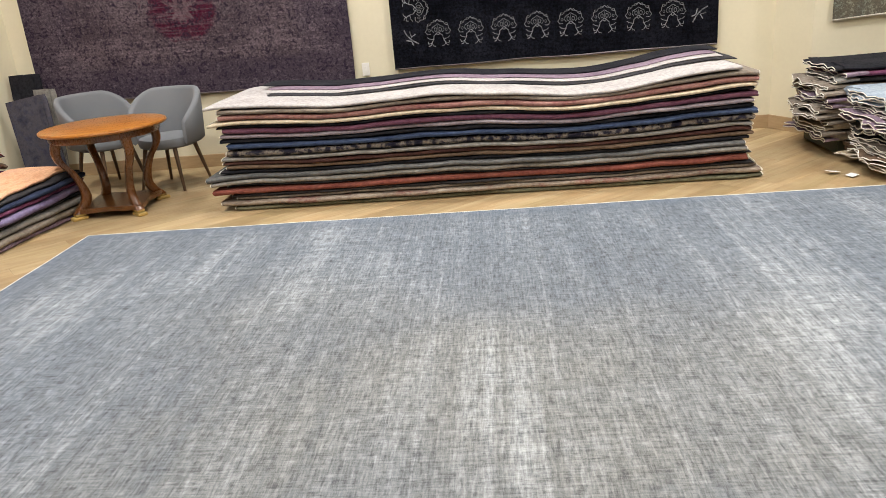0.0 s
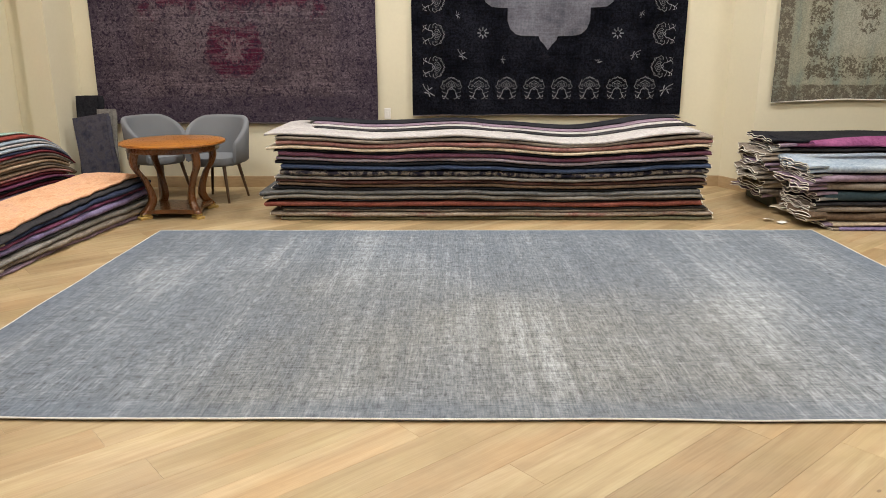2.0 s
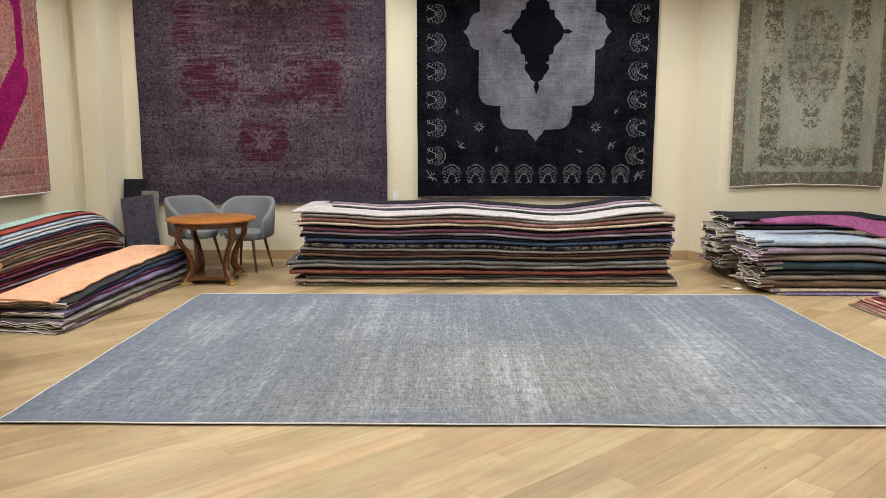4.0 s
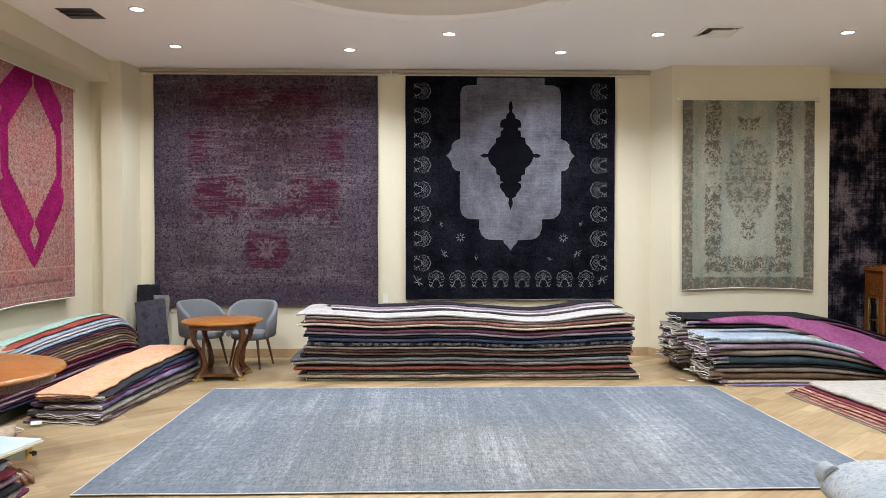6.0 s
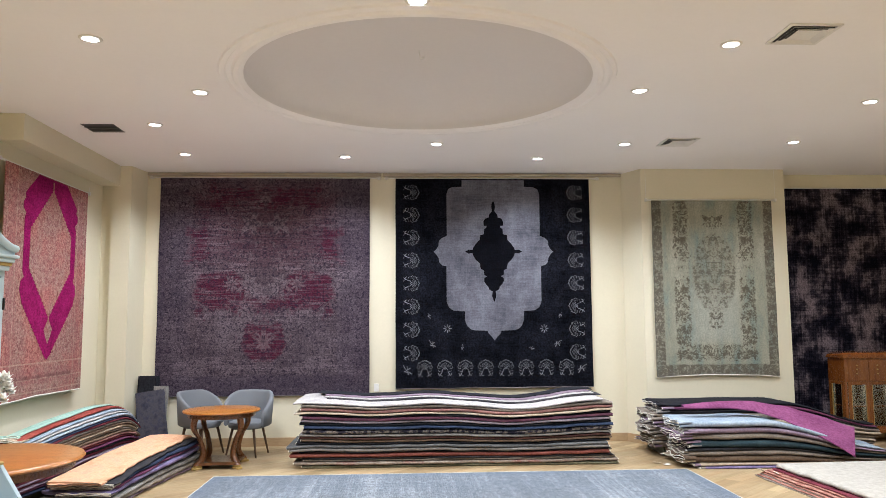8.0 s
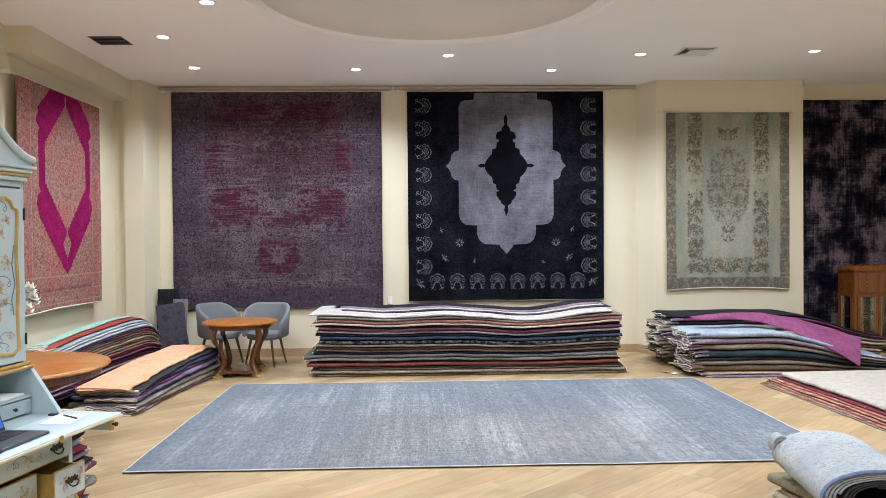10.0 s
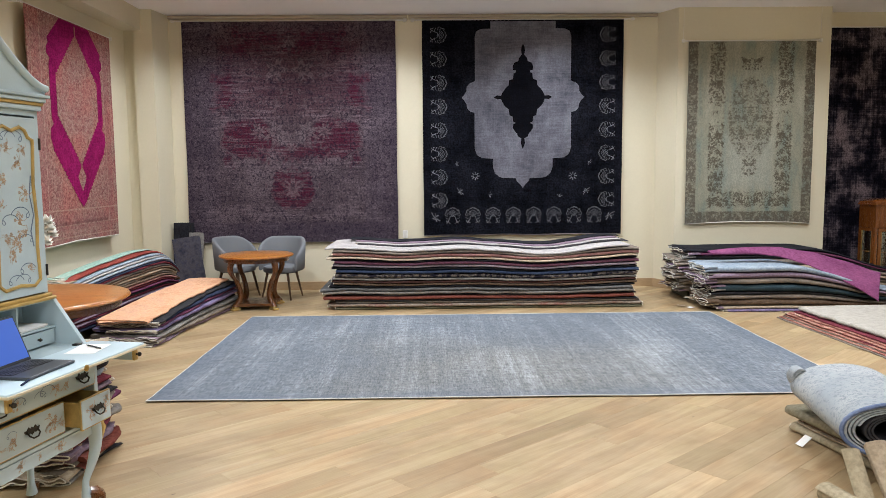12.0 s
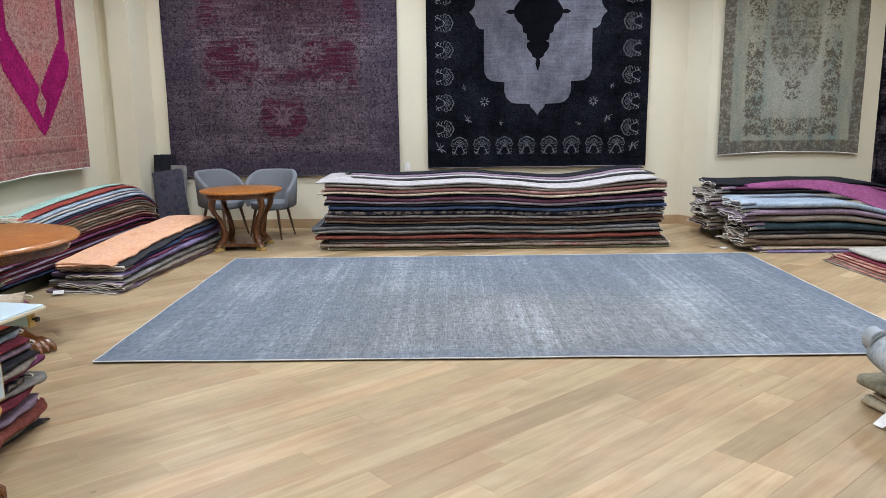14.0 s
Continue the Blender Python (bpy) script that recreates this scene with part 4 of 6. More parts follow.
# ---------------------------------------------------------------- folded rugs in stacks
def folded(length, depth, thick, bottom, seed, u0=0.0, plies=2, loose=0.006, nu=44, grow=None, rumple=0.0, bend=0.0):
    """A rug folded over itself, in rounded plies: u runs along the fold, the fold's round edge is at v = 0.
    bottom(u, v) is the height of what it lies on."""
    bm = bmesh.new()
    p = thick / plies
    half = p / 2
    # the middle line of the folded cloth in v and height
    line = []
    for k in range(plies):
        h = half + k * p
        jut = 0.012 * noise.noise((seed * 3.1, k, 5))
        far = depth + 0.05 * noise.noise((seed, k * 2.0, 9))
        run = [(0.03 + jut, h), (depth * 0.35, h), (depth * 0.7, h), (far, h)]
        if k % 2 == 0:
            line += run[::-1]
            if k < plies - 1:
                line += [(p * 0.5 * (1 - math.sin(q * math.pi / 6)) + jut, h + p * (0.5 - 0.5 * math.cos(q * math.pi / 6))) for q in range(1, 6)]
        else:
            line += run
            if k < plies - 1:
                line += [(far + 0.01, h + p * 0.5)]
    t = p * 0.40
    ring2 = []
    n = len(line)
    for i, (v, h) in enumerate(line):
        a, b = line[max(i - 1, 0)], line[min(i + 1, n - 1)]
        dv, dh = b[0] - a[0], b[1] - a[1]
        ln = math.hypot(dv, dh) or 1
        ring2.append(((v - dh / ln * t, h + dv / ln * t), (v + dh / ln * t, h - dv / ln * t)))
    loop = [r[0] for r in ring2] + [r[1] for r in reversed(ring2)]
    rings = []
    for i in range(nu + 1):
        s = i / nu
        u = u0 + length * s
        push = loose * 2.0 * noise.noise((u * 1.7, seed, 0)) + loose * noise.noise((u * 6, seed, 3))
        e = min(s, 1 - s) * length
        slim = 1.0 - 0.08 * max(0.0, 1 - e / 0.03)
        ring = []
        for v, h in loop:
            vv = v + push * max(0, 1 - v / (depth * 0.6)) + 0.010 * max(0.0, 1 - e / 0.04) ** 2 * max(0.0, 1 - v / 0.2) + bend * 4 * s * (1 - s)
            g = grow(u) if grow else 1.0
            nose = 1.0 - 0.07 * max(0.0, 1 - vv / 0.05)
            near_end = max(0.0, 1 - e / 0.16)
            crush = rumple * near_end * near_end
            hh = bottom(u, vv) + g * (thick * 0.5 + (h - thick * 0.5) * slim * nose) + crush * noise.noise((vv * 7, h * 25, seed * 2.3)) + 0.25 * loose * noise.noise((u * 2.6, vv * 3, seed))
            ring.append(Vector((u + (0.008 * noise.noise((v * 9, h * 40, seed)) + 0.006 * noise.noise((h * 60, seed, 2.0))) * (1 if s in (0, 1) else 0) + crush * noise.noise((vv * 6, h * 30, seed + 40)), vv + crush * noise.noise((h * 30, u * 6, seed + 20)), hh)))
        rings.append(ring)
    vs = [[bm.verts.new(q) for q in r] for r in rings]
    k = len(loop)
    for a, b in zip(vs, vs[1:]):
        for i in range(k):
            j = (i + 1) % k
            bm.faces.new((a[i], a[j], b[j], b[i]))
    for r in (vs[0], vs[-1]):
        for i in range(n - 1):
            bm.faces.new((r[i], r[i + 1], r[k - 2 - i], r[k - 1 - i]))
    bmesh.ops.recalc_face_normals(bm, faces=bm.faces)
    return bm


C = {
    "ivory": ((0.34, 0.315, 0.305), (0.48, 0.45, 0.44)), "cream": ((0.48, 0.40, 0.28), (0.60, 0.52, 0.40)), "beige": ((0.34, 0.27, 0.19), (0.46, 0.38, 0.28)),
    "taupe": ((0.17, 0.14, 0.115), (0.27, 0.23, 0.19)), "brown": ((0.10, 0.065, 0.045), (0.19, 0.135, 0.095)), "olive": ((0.10, 0.10, 0.065), (0.19, 0.18, 0.12)),
    "grey": ((0.17, 0.16, 0.145), (0.27, 0.255, 0.235)), "charcoal": ((0.022, 0.022, 0.026), (0.055, 0.052, 0.055)), "black": ((0.012, 0.012, 0.016), (0.03, 0.03, 0.035)),
    "navy": ((0.016, 0.022, 0.045), (0.04, 0.05, 0.09)), "blue": ((0.030, 0.045, 0.095), (0.065, 0.09, 0.155)), "sky": ((0.20, 0.26, 0.33), (0.36, 0.41, 0.46)),
    "red": ((0.20, 0.035, 0.03), (0.32, 0.08, 0.06)), "rust": ((0.14, 0.036, 0.028), (0.235, 0.085, 0.065)), "rose": ((0.24, 0.09, 0.09), (0.40, 0.23, 0.20)),
    "plum": ((0.09, 0.025, 0.055), (0.17, 0.06, 0.11)), "mauve": ((0.17, 0.12, 0.16), (0.27, 0.20, 0.25)), "violet": ((0.13, 0.10, 0.19), (0.22, 0.18, 0.30)),
    "magenta": ((0.17, 0.045, 0.115), (0.27, 0.085, 0.185)), "peach": ((0.62, 0.33, 0.18), (0.74, 0.45, 0.28)), "mint": ((0.25, 0.40, 0.33), (0.36, 0.50, 0.43)), "teal": ((0.020, 0.036, 0.045), (0.042, 0.066, 0.078)),
    "mixed": ((0.014, 0.014, 0.026), (0.025, 0.022, 0.032), (0.34, 0.29, 0.24), (0.016, 0.014, 0.024)), "salmon": ((0.17, 0.045, 0.038), (0.33, 0.13, 0.10), (0.44, 0.26, 0.20)), "faded": ((0.21, 0.075, 0.065), (0.24, 0.20, 0.165), (0.36, 0.31, 0.25)), "wine": ((0.11, 0.02, 0.03), (0.19, 0.045, 0.06)),
    "rosewood": ((0.25, 0.17, 0.125), (0.36, 0.26, 0.20)), "cornflower": ((0.10, 0.14, 0.26), (0.19, 0.24, 0.38)), "sand": ((0.31, 0.26, 0.17), (0.43, 0.37, 0.26)), "moss": ((0.17, 0.155, 0.105), (0.28, 0.25, 0.18)), "slate": ((0.095, 0.097, 0.098), (0.175, 0.175, 0.175)), "maroon": ((0.05, 0.022, 0.022), (0.11, 0.055, 0.045)), "lilac": ((0.21, 0.175, 0.20), (0.31, 0.27, 0.295)), "mulberry": ((0.10, 0.035, 0.06), (0.17, 0.075, 0.11)),
}
WORDS = {"salmon": "salmon", "faded": "faded red", "mixed": "navy figured", "mint": "mint green", "sky": "pale blue"}


def wool(c):
    return rug_mat(*C[c], scale=13 if c in ("mixed", "salmon") else 4, streak=(1, 1, 1))


def rolled(length, rx, rz, thick, turns, gap=0.35, seed=0.0, n=36):
    """A rug rolled up along y, with its spiral open at both ends; the middle is at the origin."""
    bm = bmesh.new()
    steps = int(turns * n)
    prof_o, prof_i = [], []
    for i in range(steps + 1):
        a = 2 * math.pi * i / n + math.pi * 0.15
        k = 1 - (i / n) * thick * (1 + gap) / rx
        ko = k + 0.012 * noise.noise((math.cos(a) * 1.5, math.sin(a) * 1.5, seed))
        ki = ko - thick / rx
        prof_o.append((rx * ko * math.cos(a), rz * ko * math.sin(a)))
        prof_i.append((rx * ki * math.cos(a), rz * ki * math.sin(a)))
    loop = prof_o + prof_i[::-1]
    m = 14
    rows = []
    for j in range(m + 1):
        y = length * (j / m - 0.5)
        rows.append([bm.verts.new((x * (1 + 0.015 * noise.noise((y * 3, seed, 1))), y + 0.010 * noise.noise((x * 8, z * 8, seed)) * (1 if j in (0, m) else 0), z * (1 + 0.02 * noise.noise((y * 4, seed, 4))))) for x, z in loop])
    q = len(loop)
    for a, b in zip(rows, rows[1:]):
        for i in range(q):
            j = (i + 1) % q
            bm.faces.new((a[i], a[j], b[j], b[i]))
    for r in (rows[0], rows[-1]):
        for i in range(steps):
            bm.faces.new((r[i], r[i + 1], r[q - 2 - i], r[q - 1 - i]))
    bmesh.ops.recalc_face_normals(bm, faces=bm.faces)
    return bm, prof_o


def crumpled(depth, t, reach, wave, seed):
    """The loose end of a folded cloth: two plies in waves, seen end-on, drawn out along u. Gives the mesh and the cloth's edge."""
    bm = bmesh.new()
    line = []
    m = 22
    for k in range(2):
        for i in range(m + 1):
            s = i / m if k else 1 - i / m
            v = 0.03 + (depth - 0.03) * s
            z = t * (0.27 + 0.46 * k) + t * wave * 0.55 * noise.noise((v * 11, seed, k * 0.35)) * min(1.0, s * 6 + 0.4)
            line.append((v + 0.02 * noise.noise((v * 9, seed, 3 + k)), z))
        if k == 0:
            line += [(0.03 - t * 0.75 * math.sin(q * math.pi / 5) - 0.01, t * (0.27 + 0.46 * (0.5 - 0.5 * math.cos(q * math.pi / 5)))) for q in range(1, 5)]
    n = len(line)
    half = min(0.006, t * 0.12)
    rows, rim = [], []
    for g in range(6):
        f = g / 5
        top, low = [], []
        for i, (v, z) in enumerate(line):
            p, r = line[max(i - 1, 0)], line[min(i + 1, n - 1)]
            dv, dz = r[0] - p[0], r[1] - p[1]
            ln = math.hypot(dv, dz) or 1.0
            u = 0.10 - f * (0.10 + reach * (0.75 + 0.9 * noise.noise((v * 3, seed, 8)) + 0.3 * noise.noise((v * 14, z * 20, seed))))
            sag = -0.18 * t * f * f
            zz = t * 0.5 + (z - t * 0.5) * (0.6 + 0.4 * f) + sag
            top.append((u, v - dz / ln * half, zz + dv / ln * half))
            low.append((u, v + dz / ln * half, zz - dv / ln * half))
            if g == 5:
                rim.append((u - 0.001, v, zz))
        rows.append([bm.verts.new(q) for q in top + low[::-1]])
    k = 2 * n
    for a, b in zip(rows, rows[1:]):
        for i in range(k):
            bm.faces.new((a[i], a[(i + 1) % k], b[(i + 1) % k], b[i]))
    for r in (rows[0], rows[-1]):
        for i in range(n - 1):
            bm.faces.new((r[i], r[i + 1], r[k - 2 - i], r[k - 1 - i]))
    bmesh.ops.recalc_face_normals(bm, faces=bm.faces)
    return bm, rim


def stack(group, m, length, depth, layers, shape, seed, where, plies=2, bind=3, loose=0.006, nu=44, ends=0.05, grow=None, rumple=0.0, curl=0.0, bend=0.0):
    """Folded rugs on one another. shape(u, v, h): how far a layer that lies at height h is lifted there.
    layers: (colour, thickness) or (colour, thickness, start, end, forward)."""
    h = 0.0
    rnd = random.Random(seed)
    for k, spec in enumerate(layers):
        c, t = spec[0], spec[1]
        a, b, fw = (spec[2:] if len(spec) > 2 else (rnd.uniform(-ends, ends), rnd.uniform(-ends, ends), rnd.uniform(-0.02, 0.02)))

        def low(u, v, h=h, fw=fw):
            return h * (grow(u) if grow else 1.0) + shape(u, v + fw, h)
        ob = solid("folded_rug", folded(length + b - a, depth - fw, t * 0.94, low, seed + k * 1.37, a, plies, loose, nu, grow, rumple, bend), wool(c),
                   WORDS.get(c, c) + " wool rug folded flat " + where, "rug", group, m=m @ Matrix.Translation((0, fw, 0)), smooth=True)
        if bind and k % bind == bind - 1:
            # the pale cord runs round the fold at each end
            path = [(0.30, 0.27), (0.18, 0.27), (0.09, 0.26), (0.035, 0.24), (0.012, 0.32), (0.004, 0.50), (0.012, 0.68), (0.035, 0.76), (0.09, 0.74), (0.18, 0.73), (0.30, 0.73)]
            for x in (a - 0.001, length + b + 0.001):
                part("end_binding", tube([(x, v, low(x, v) + t * zz) for v, zz in path], min(0.0055, t * 0.13), 5), CORD, ob, "pale corded end")
        if curl:
            # the end of the cloth lies in loose, wavy folds with a pale corded edge
            gu = grow(a) if grow else 1.0
            for q in range(1 if t < 0.05 else 2):
                n = 1 if t < 0.05 else 2
                tt = t * gu / n
                bm, rim = crumpled(depth * rnd.uniform(0.72, 0.9), tt * rnd.uniform(1.0, 1.3), curl, rnd.uniform(0.8, 1.7) * (0.6 if k == len(layers) - 1 else 1.0), seed * 1.3 + k * 2.1 + q)
                at = pose(a, rnd.uniform(-0.03, 0.03), low(a, depth * 0.3) + tt * q)
                end = part("rumpled_end", bm, wool(c if k == len(layers) - 1 else rnd.choice((c, "taupe", "beige", "mauve", "grey"))), ob, "", True, m=at)
                part("end_cord", tube(rim, 0.0042, 5), CORD, end, "pale corded edge", True)
        h += t
    return h


# the long stack in front of the back wall; u runs to the right, v into the depth
def long_shape(u, v, h):
    f = min(1.0, h / 0.8)
    return f * (0.030 * math.sin((u / 4.0) * 2 * math.pi * 1.05 + 0.5) + 0.026 * math.cos((u / 4.0) * 4 * math.pi + 0.3) + 0.0) + 0.020 * f * noise.noise((u * 1.5, h * 5, 0)) + 0.007 * noise.noise((u * 4.0, h * 14, 3.0)) - 0.022 * min(1.0, h / 0.25) * (max(0.0, 1 - (u + 0.05) / 0.28) ** 2 + max(0.0, 1 - (4.15 - u) / 0.28) ** 2)


LONG = [("olive", .036, .14, .06, 0), ("faded", .042, .04, .05, -.01), ("taupe", .026, .16, .02, .012), ("charcoal", .024, .13, .0, .004), ("rust", .048, .0, -.05, -.012), ("charcoal", .018, .10, -.02, .018),
        ("grey", .042, -.02, -.06, -.012), ("slate", .042, -.05, -.08, -.008), ("black", .026, .06, -.05, .014), ("brown", .034, .12, -.02, .010), ("maroon", .034, .10, -.03, .006), ("grey", .032, .10, -.03, -.010),
        ("mixed", .052, .14, -.02, .004), ("blue", .042, .16, .0, -.006), ("black", .032, .10, -.03, .016), ("lilac", .034, .12, -.03, -.004), ("mulberry", .044, .14, .0, .0), ("black", .024, .10, -.02, .014), ("cream", .032, .04, -.01, -.010),
        ("rose", .044, .12, .0, .0), ("taupe", .036, .12, .0, .004)]
top = stack("rugs in the long stack", pose(-2.06, 5.76, 0.0), 4.05, 1.15, LONG, long_shape, 11, "in a long low stack", 2, 1, 0.012, 70, 0.05, None, 0.010)
for spec, v0 in ((("ivory", .030, .02, -.12, 0.0), 0.0), (("charcoal", .010, .40, -.02, 0.42), .1), (("ivory", .010, .36, -.10, 0.52), .1), (("mauve", .010, .35, -.12, 0.66), .1), (("black", .014, .25, -.05, 0.84), .1)):
    c, t, a, b, fw = spec

    def low(u, v, top=top, fw=fw):
        return top + long_shape(u, v + fw, top)
    solid("folded_rug", folded(4.05 + b - a, 1.15 - fw, t * 0.94, low, top * 7, a, 2, 0.014, 70), wool(c), c + " wool rug folded flat on the long stack", "rug", "rugs in the long stack", m=pose(-2.06, 5.76 + fw, 0.0), smooth=True)
    top += t


# rugs along the side wall, on a low platform
def bar_thing(name, label, category, mat, spec, bevel=0.01, group=""):
    bm = bmesh.new()
    cx, cy = (spec[0] + spec[1]) / 2, (spec[2] + spec[3]) / 2
    box(bm, spec[0] - cx, spec[1] - cx, spec[2] - cy, spec[3] - cy, 0, spec[5] - spec[4], bevel)
    return solid(name, bm, mat, label, category, group, m=pose(cx, cy, spec[4]))


def wavy(u, v, h):
    return 0.018 * noise.noise((u * 1.3, h * 2.0, 1.0)) * min(1, h / 0.2)


bar_thing("platform", "low dark olive platform under stacked rugs", "platform", GREEN_BOX, (-4.93, -4.40, 3.45, 6.35, 0, 0.10))
SIDE = [("navy", .04), ("plum", .036), ("mauve", .034), ("wine", .032), ("mauve", .03), ("wine", .034), ("charcoal", .026), ("plum", .034), ("wine", .032), ("rose", .030), ("brown", .030), ("taupe", .030),
        ("beige", .034), ("brown", .030), ("grey", .032), ("wine", .026), ("navy", .018), ("sky", .036, .40, .0, .0), ("ivory", .022, .46, -.03, .02), ("sky", .028, .43, -.05, .045), ("red", .034, .55, -.08, .085), ("mint", .018, .62, -.30, .175)]


def side_shape(u, v, h):
    f = min(1.0, h / 0.55)
    e = max(0.0, (u - 2.45) / 0.55)
    return f * (-0.15 * e * e + 0.05 * math.sin(u * 1.1 - 0.2) - 0.03 - 0.20 * max(0.0, (v - 0.26) / 0.3) ** 2) + wavy(u, v, h) + 0.03


stack("rugs stacked along the side wall", pose(-4.36, 3.40, 0.10, 0, 0, 85.6), 3.0, 0.56, SIDE, side_shape, 21, "in a stack along the wall", 2, 2, 0.012, 44, 0.07, lambda u: 0.78 + 0.22 * max(0.0, min(1.0, u / 2.1)), 0.02, 0.05, -0.03)
# low stack with the peach rug on top
PEACH = [("mauve", .034, -.06, .0, .0), ("taupe", .048, .02, .02, .0), ("grey", .046, .0, .0, -.01), ("charcoal", .026, .10, .0, .02), ("violet", .050, .05, -.02, -.01), ("plum", .030, .14, .0, .01), ("navy", .034, .12, .0, .0), ("charcoal", .024, .10, -.02, .01)]


def peach_grow(u):
    return 0.76 + 0.46 * max(0.0, min(1.0, (u + 0.06) / 2.3)) ** 0.75


hp = stack("rugs in the low stack", pose(-3.50, 3.84, 0.0, 0, 0, 83.5), 2.27, 0.72, PEACH, wavy, 31, "in a low stack on the floor", 2, 0, 0.024, 40, 0.06, peach_grow, 0.02, 0.05, 0.03)


def peach_low(u, v):
    return hp * peach_grow(u) + wavy(u, v, hp)


peach = solid("folded_rug", folded(2.24, 0.54, 0.036, peach_low, 77.0, 0.0, 2, 0.030, 40, None, 0.02, 0.03), rug_mat((0.60, 0.30, 0.16), (0.72, 0.43, 0.26), (0.62, 0.36, 0.24), scale=6), "faded peach wool rug folded on top of the low stack", "rug", "rugs in the low stack",
              m=pose(-3.50, 3.84, 0.0, 0, 0, 83.5) @ Matrix.Translation((0, 0.10, 0)), smooth=True)

bm_, rim_ = crumpled(0.50, 0.045, 0.04, 0.9, 5.5)
end_ = part("rumpled_end", bm_, rug_mat((0.60, 0.30, 0.16), (0.72, 0.43, 0.26), (0.62, 0.36, 0.24), scale=6), peach, "", True, m=pose(0.0, 0, peach_low(0.0, 0.2) - 0.006))
part("end_cord", tube(rim_, 0.0042, 5), wool("brown"), end_, "dark worn edge", True)

# big stack by the pillar: a rear pile on a platform and a front pile
bar_thing("platform", "low dark olive platform under stacked rugs", "platform", GREEN_BOX, (2.80, 5.45, 6.30, 6.95, 0, 0.12))
REAR = [("taupe", .09), ("beige", .085), ("taupe", .09), ("beige", .085), ("taupe", .09), ("charcoal", .045), ("plum", .045, .12, .0, .0), ("black", .040, .06, .0, .03)]


def fall(start, end, to):
    def g(u):
        k = max(0.0, min(1.0, (u - start) / (end - start)))
        return 1.0 - (1 - to) * k * k * (3 - 2 * k)
    return g


stack("rugs in the tall pile", pose(2.72, 6.22, 0.12), 3.0, 0.75, REAR, wavy, 41, "in a pile by the pillar", 2, 0, 0.020, 44, 0.07, fall(1.75, 3.0, 0.45), 0.03, 0.085)
FRONT = [("violet", .026, .28, .3, -.10), ("beige", .034, .22, .2, -.05), ("brown", .085, .08, .0, .0), ("taupe", .060, .10, .0, .0), ("charcoal", .036, .16, .0, .01), ("teal", .095, .16, .0, -.01),
         ("taupe", .075, .05, .0, .0), ("mauve", .070, .10, -.05, -.01), ("sky", .080, .06, -.1, .01)]
stack("rugs in the tall pile", pose(2.72, 5.42, 0.0), 2.7, 0.78, FRONT, wavy, 51, "in a pile near the pillar", 2, 0, 0.018, 44, 0.07, fall(1.0, 2.75, 0.34), 0.03, 0.085)


def draped():
    bm = bmesh.new()
    mids = [(2.95, 5.92, 0.690, 0.06), (3.4, 5.90, 0.722, 0.08), (3.85, 5.86, 0.700, 0.10), (4.22, 5.78, 0.615, 0.14), (4.52, 5.64, 0.495, 0.19), (4.76, 5.50, 0.380, 0.23), (4.92, 5.42, 0.295, 0.24)]
    rings = []
    for i in range(31):
        s = i / 30 * (len(mids) - 1)
        k = min(int(s), len(mids) - 2)
        f = s - k
        x, y, z, w = [a + (b - a) * f for a, b in zip(mids[k], mids[k + 1])]
        ring = []
        for j in range(9):
            q = j / 8 * 2 - 1
            ring.append((x + 0.15 * q * (i / 30), y + w * q, z + 0.14 * q * (i / 30) + 0.015 * noise.noise((i * 0.2, q * 2, 0)) - 0.02 * q * q + 0.012))
        for j in range(8, -1, -1):
            a = ring[j]
            ring.append((a[0], a[1], a[2] - 0.012))
        rings.append(ring)
    loft(bm, rings)
    bmesh.ops.recalc_face_normals(bm, faces=bm.faces)
    return bm


solid("draped_rug", draped(), wool("magenta"), "magenta rug sliding down over a pile", "rug", smooth=True)

# low pile with a pale shaggy rug
FLAT = [("taupe", .012, -.02, .0, .0), ("salmon", .013, .01, .0, .03), ("taupe", .006, .02, .0, .05), ("salmon", .014, .02, .0, .06), ("wine", .007, .03, .0, .085), ("salmon", .014, .03, .0, .09), ("salmon", .016, .05, .0, .12), ("wine", .016, .08, .0, .16)]
hf = stack("rugs in the flat pile", pose(3.40, 4.92, 0.0, 0, 0, -87), 2.4, 1.75, FLAT, lambda u, v, h: 0.006 * noise.noise((u * 2, h * 9, v)), 61, "in a flat pile on the floor", 2, 0, 0.012, 30)
SHAG, nt_, b_ = material("pale shaggy wool", 0.98, 0, 0.1)
v_ = coords(nt_)
nt_.links.new(ramp_of(nt_, noise_of(nt_, v_, 14, 5, 0.7), [(0.35, (0.44, 0.405, 0.345)), (0.6, (0.55, 0.515, 0.455))]), b_.inputs["Base Color"])
bumped(nt_, b_, noise_of(nt_, v_, 60, 4, 0.7), 1.0, 0.02)
solid("folded_rug", folded(2.2, 1.55, 0.055, lambda u, v: hf + 0.012 * noise.noise((u * 3, v * 3, 0)), 9.0, 0.10, 2, 0.025, 60), SHAG, "cream shaggy rug folded on the flat pile", "rug", "rugs in the flat pile", m=pose(3.40, 4.92, 0.0, 0, 0, -87) @ Matrix.Translation((0, 0.22, 0)), smooth=True)


def price_tag(m):
    return solid("price_tag", boxes((-0.045, 0.045, -0.03, 0.03, 0, 0.0015), bevel=0.0004), PAPER, "small blank white paper price tag", "tag", "price tags", m=m)


price_tag(pose(3.46, 4.86, 0.075, 0, 25, 20))
price_tag(pose(3.52, 4.62, 0.085, 0, 25, -10))
price_tag(pose(2.62, 5.62, 0.012, 4, 0, 40))
price_tag(pose(2.53, 5.72, 0.020, -6, 8, 10))
price_tag(pose(-4.05, 3.76, 0.03, 20, 0, 20))

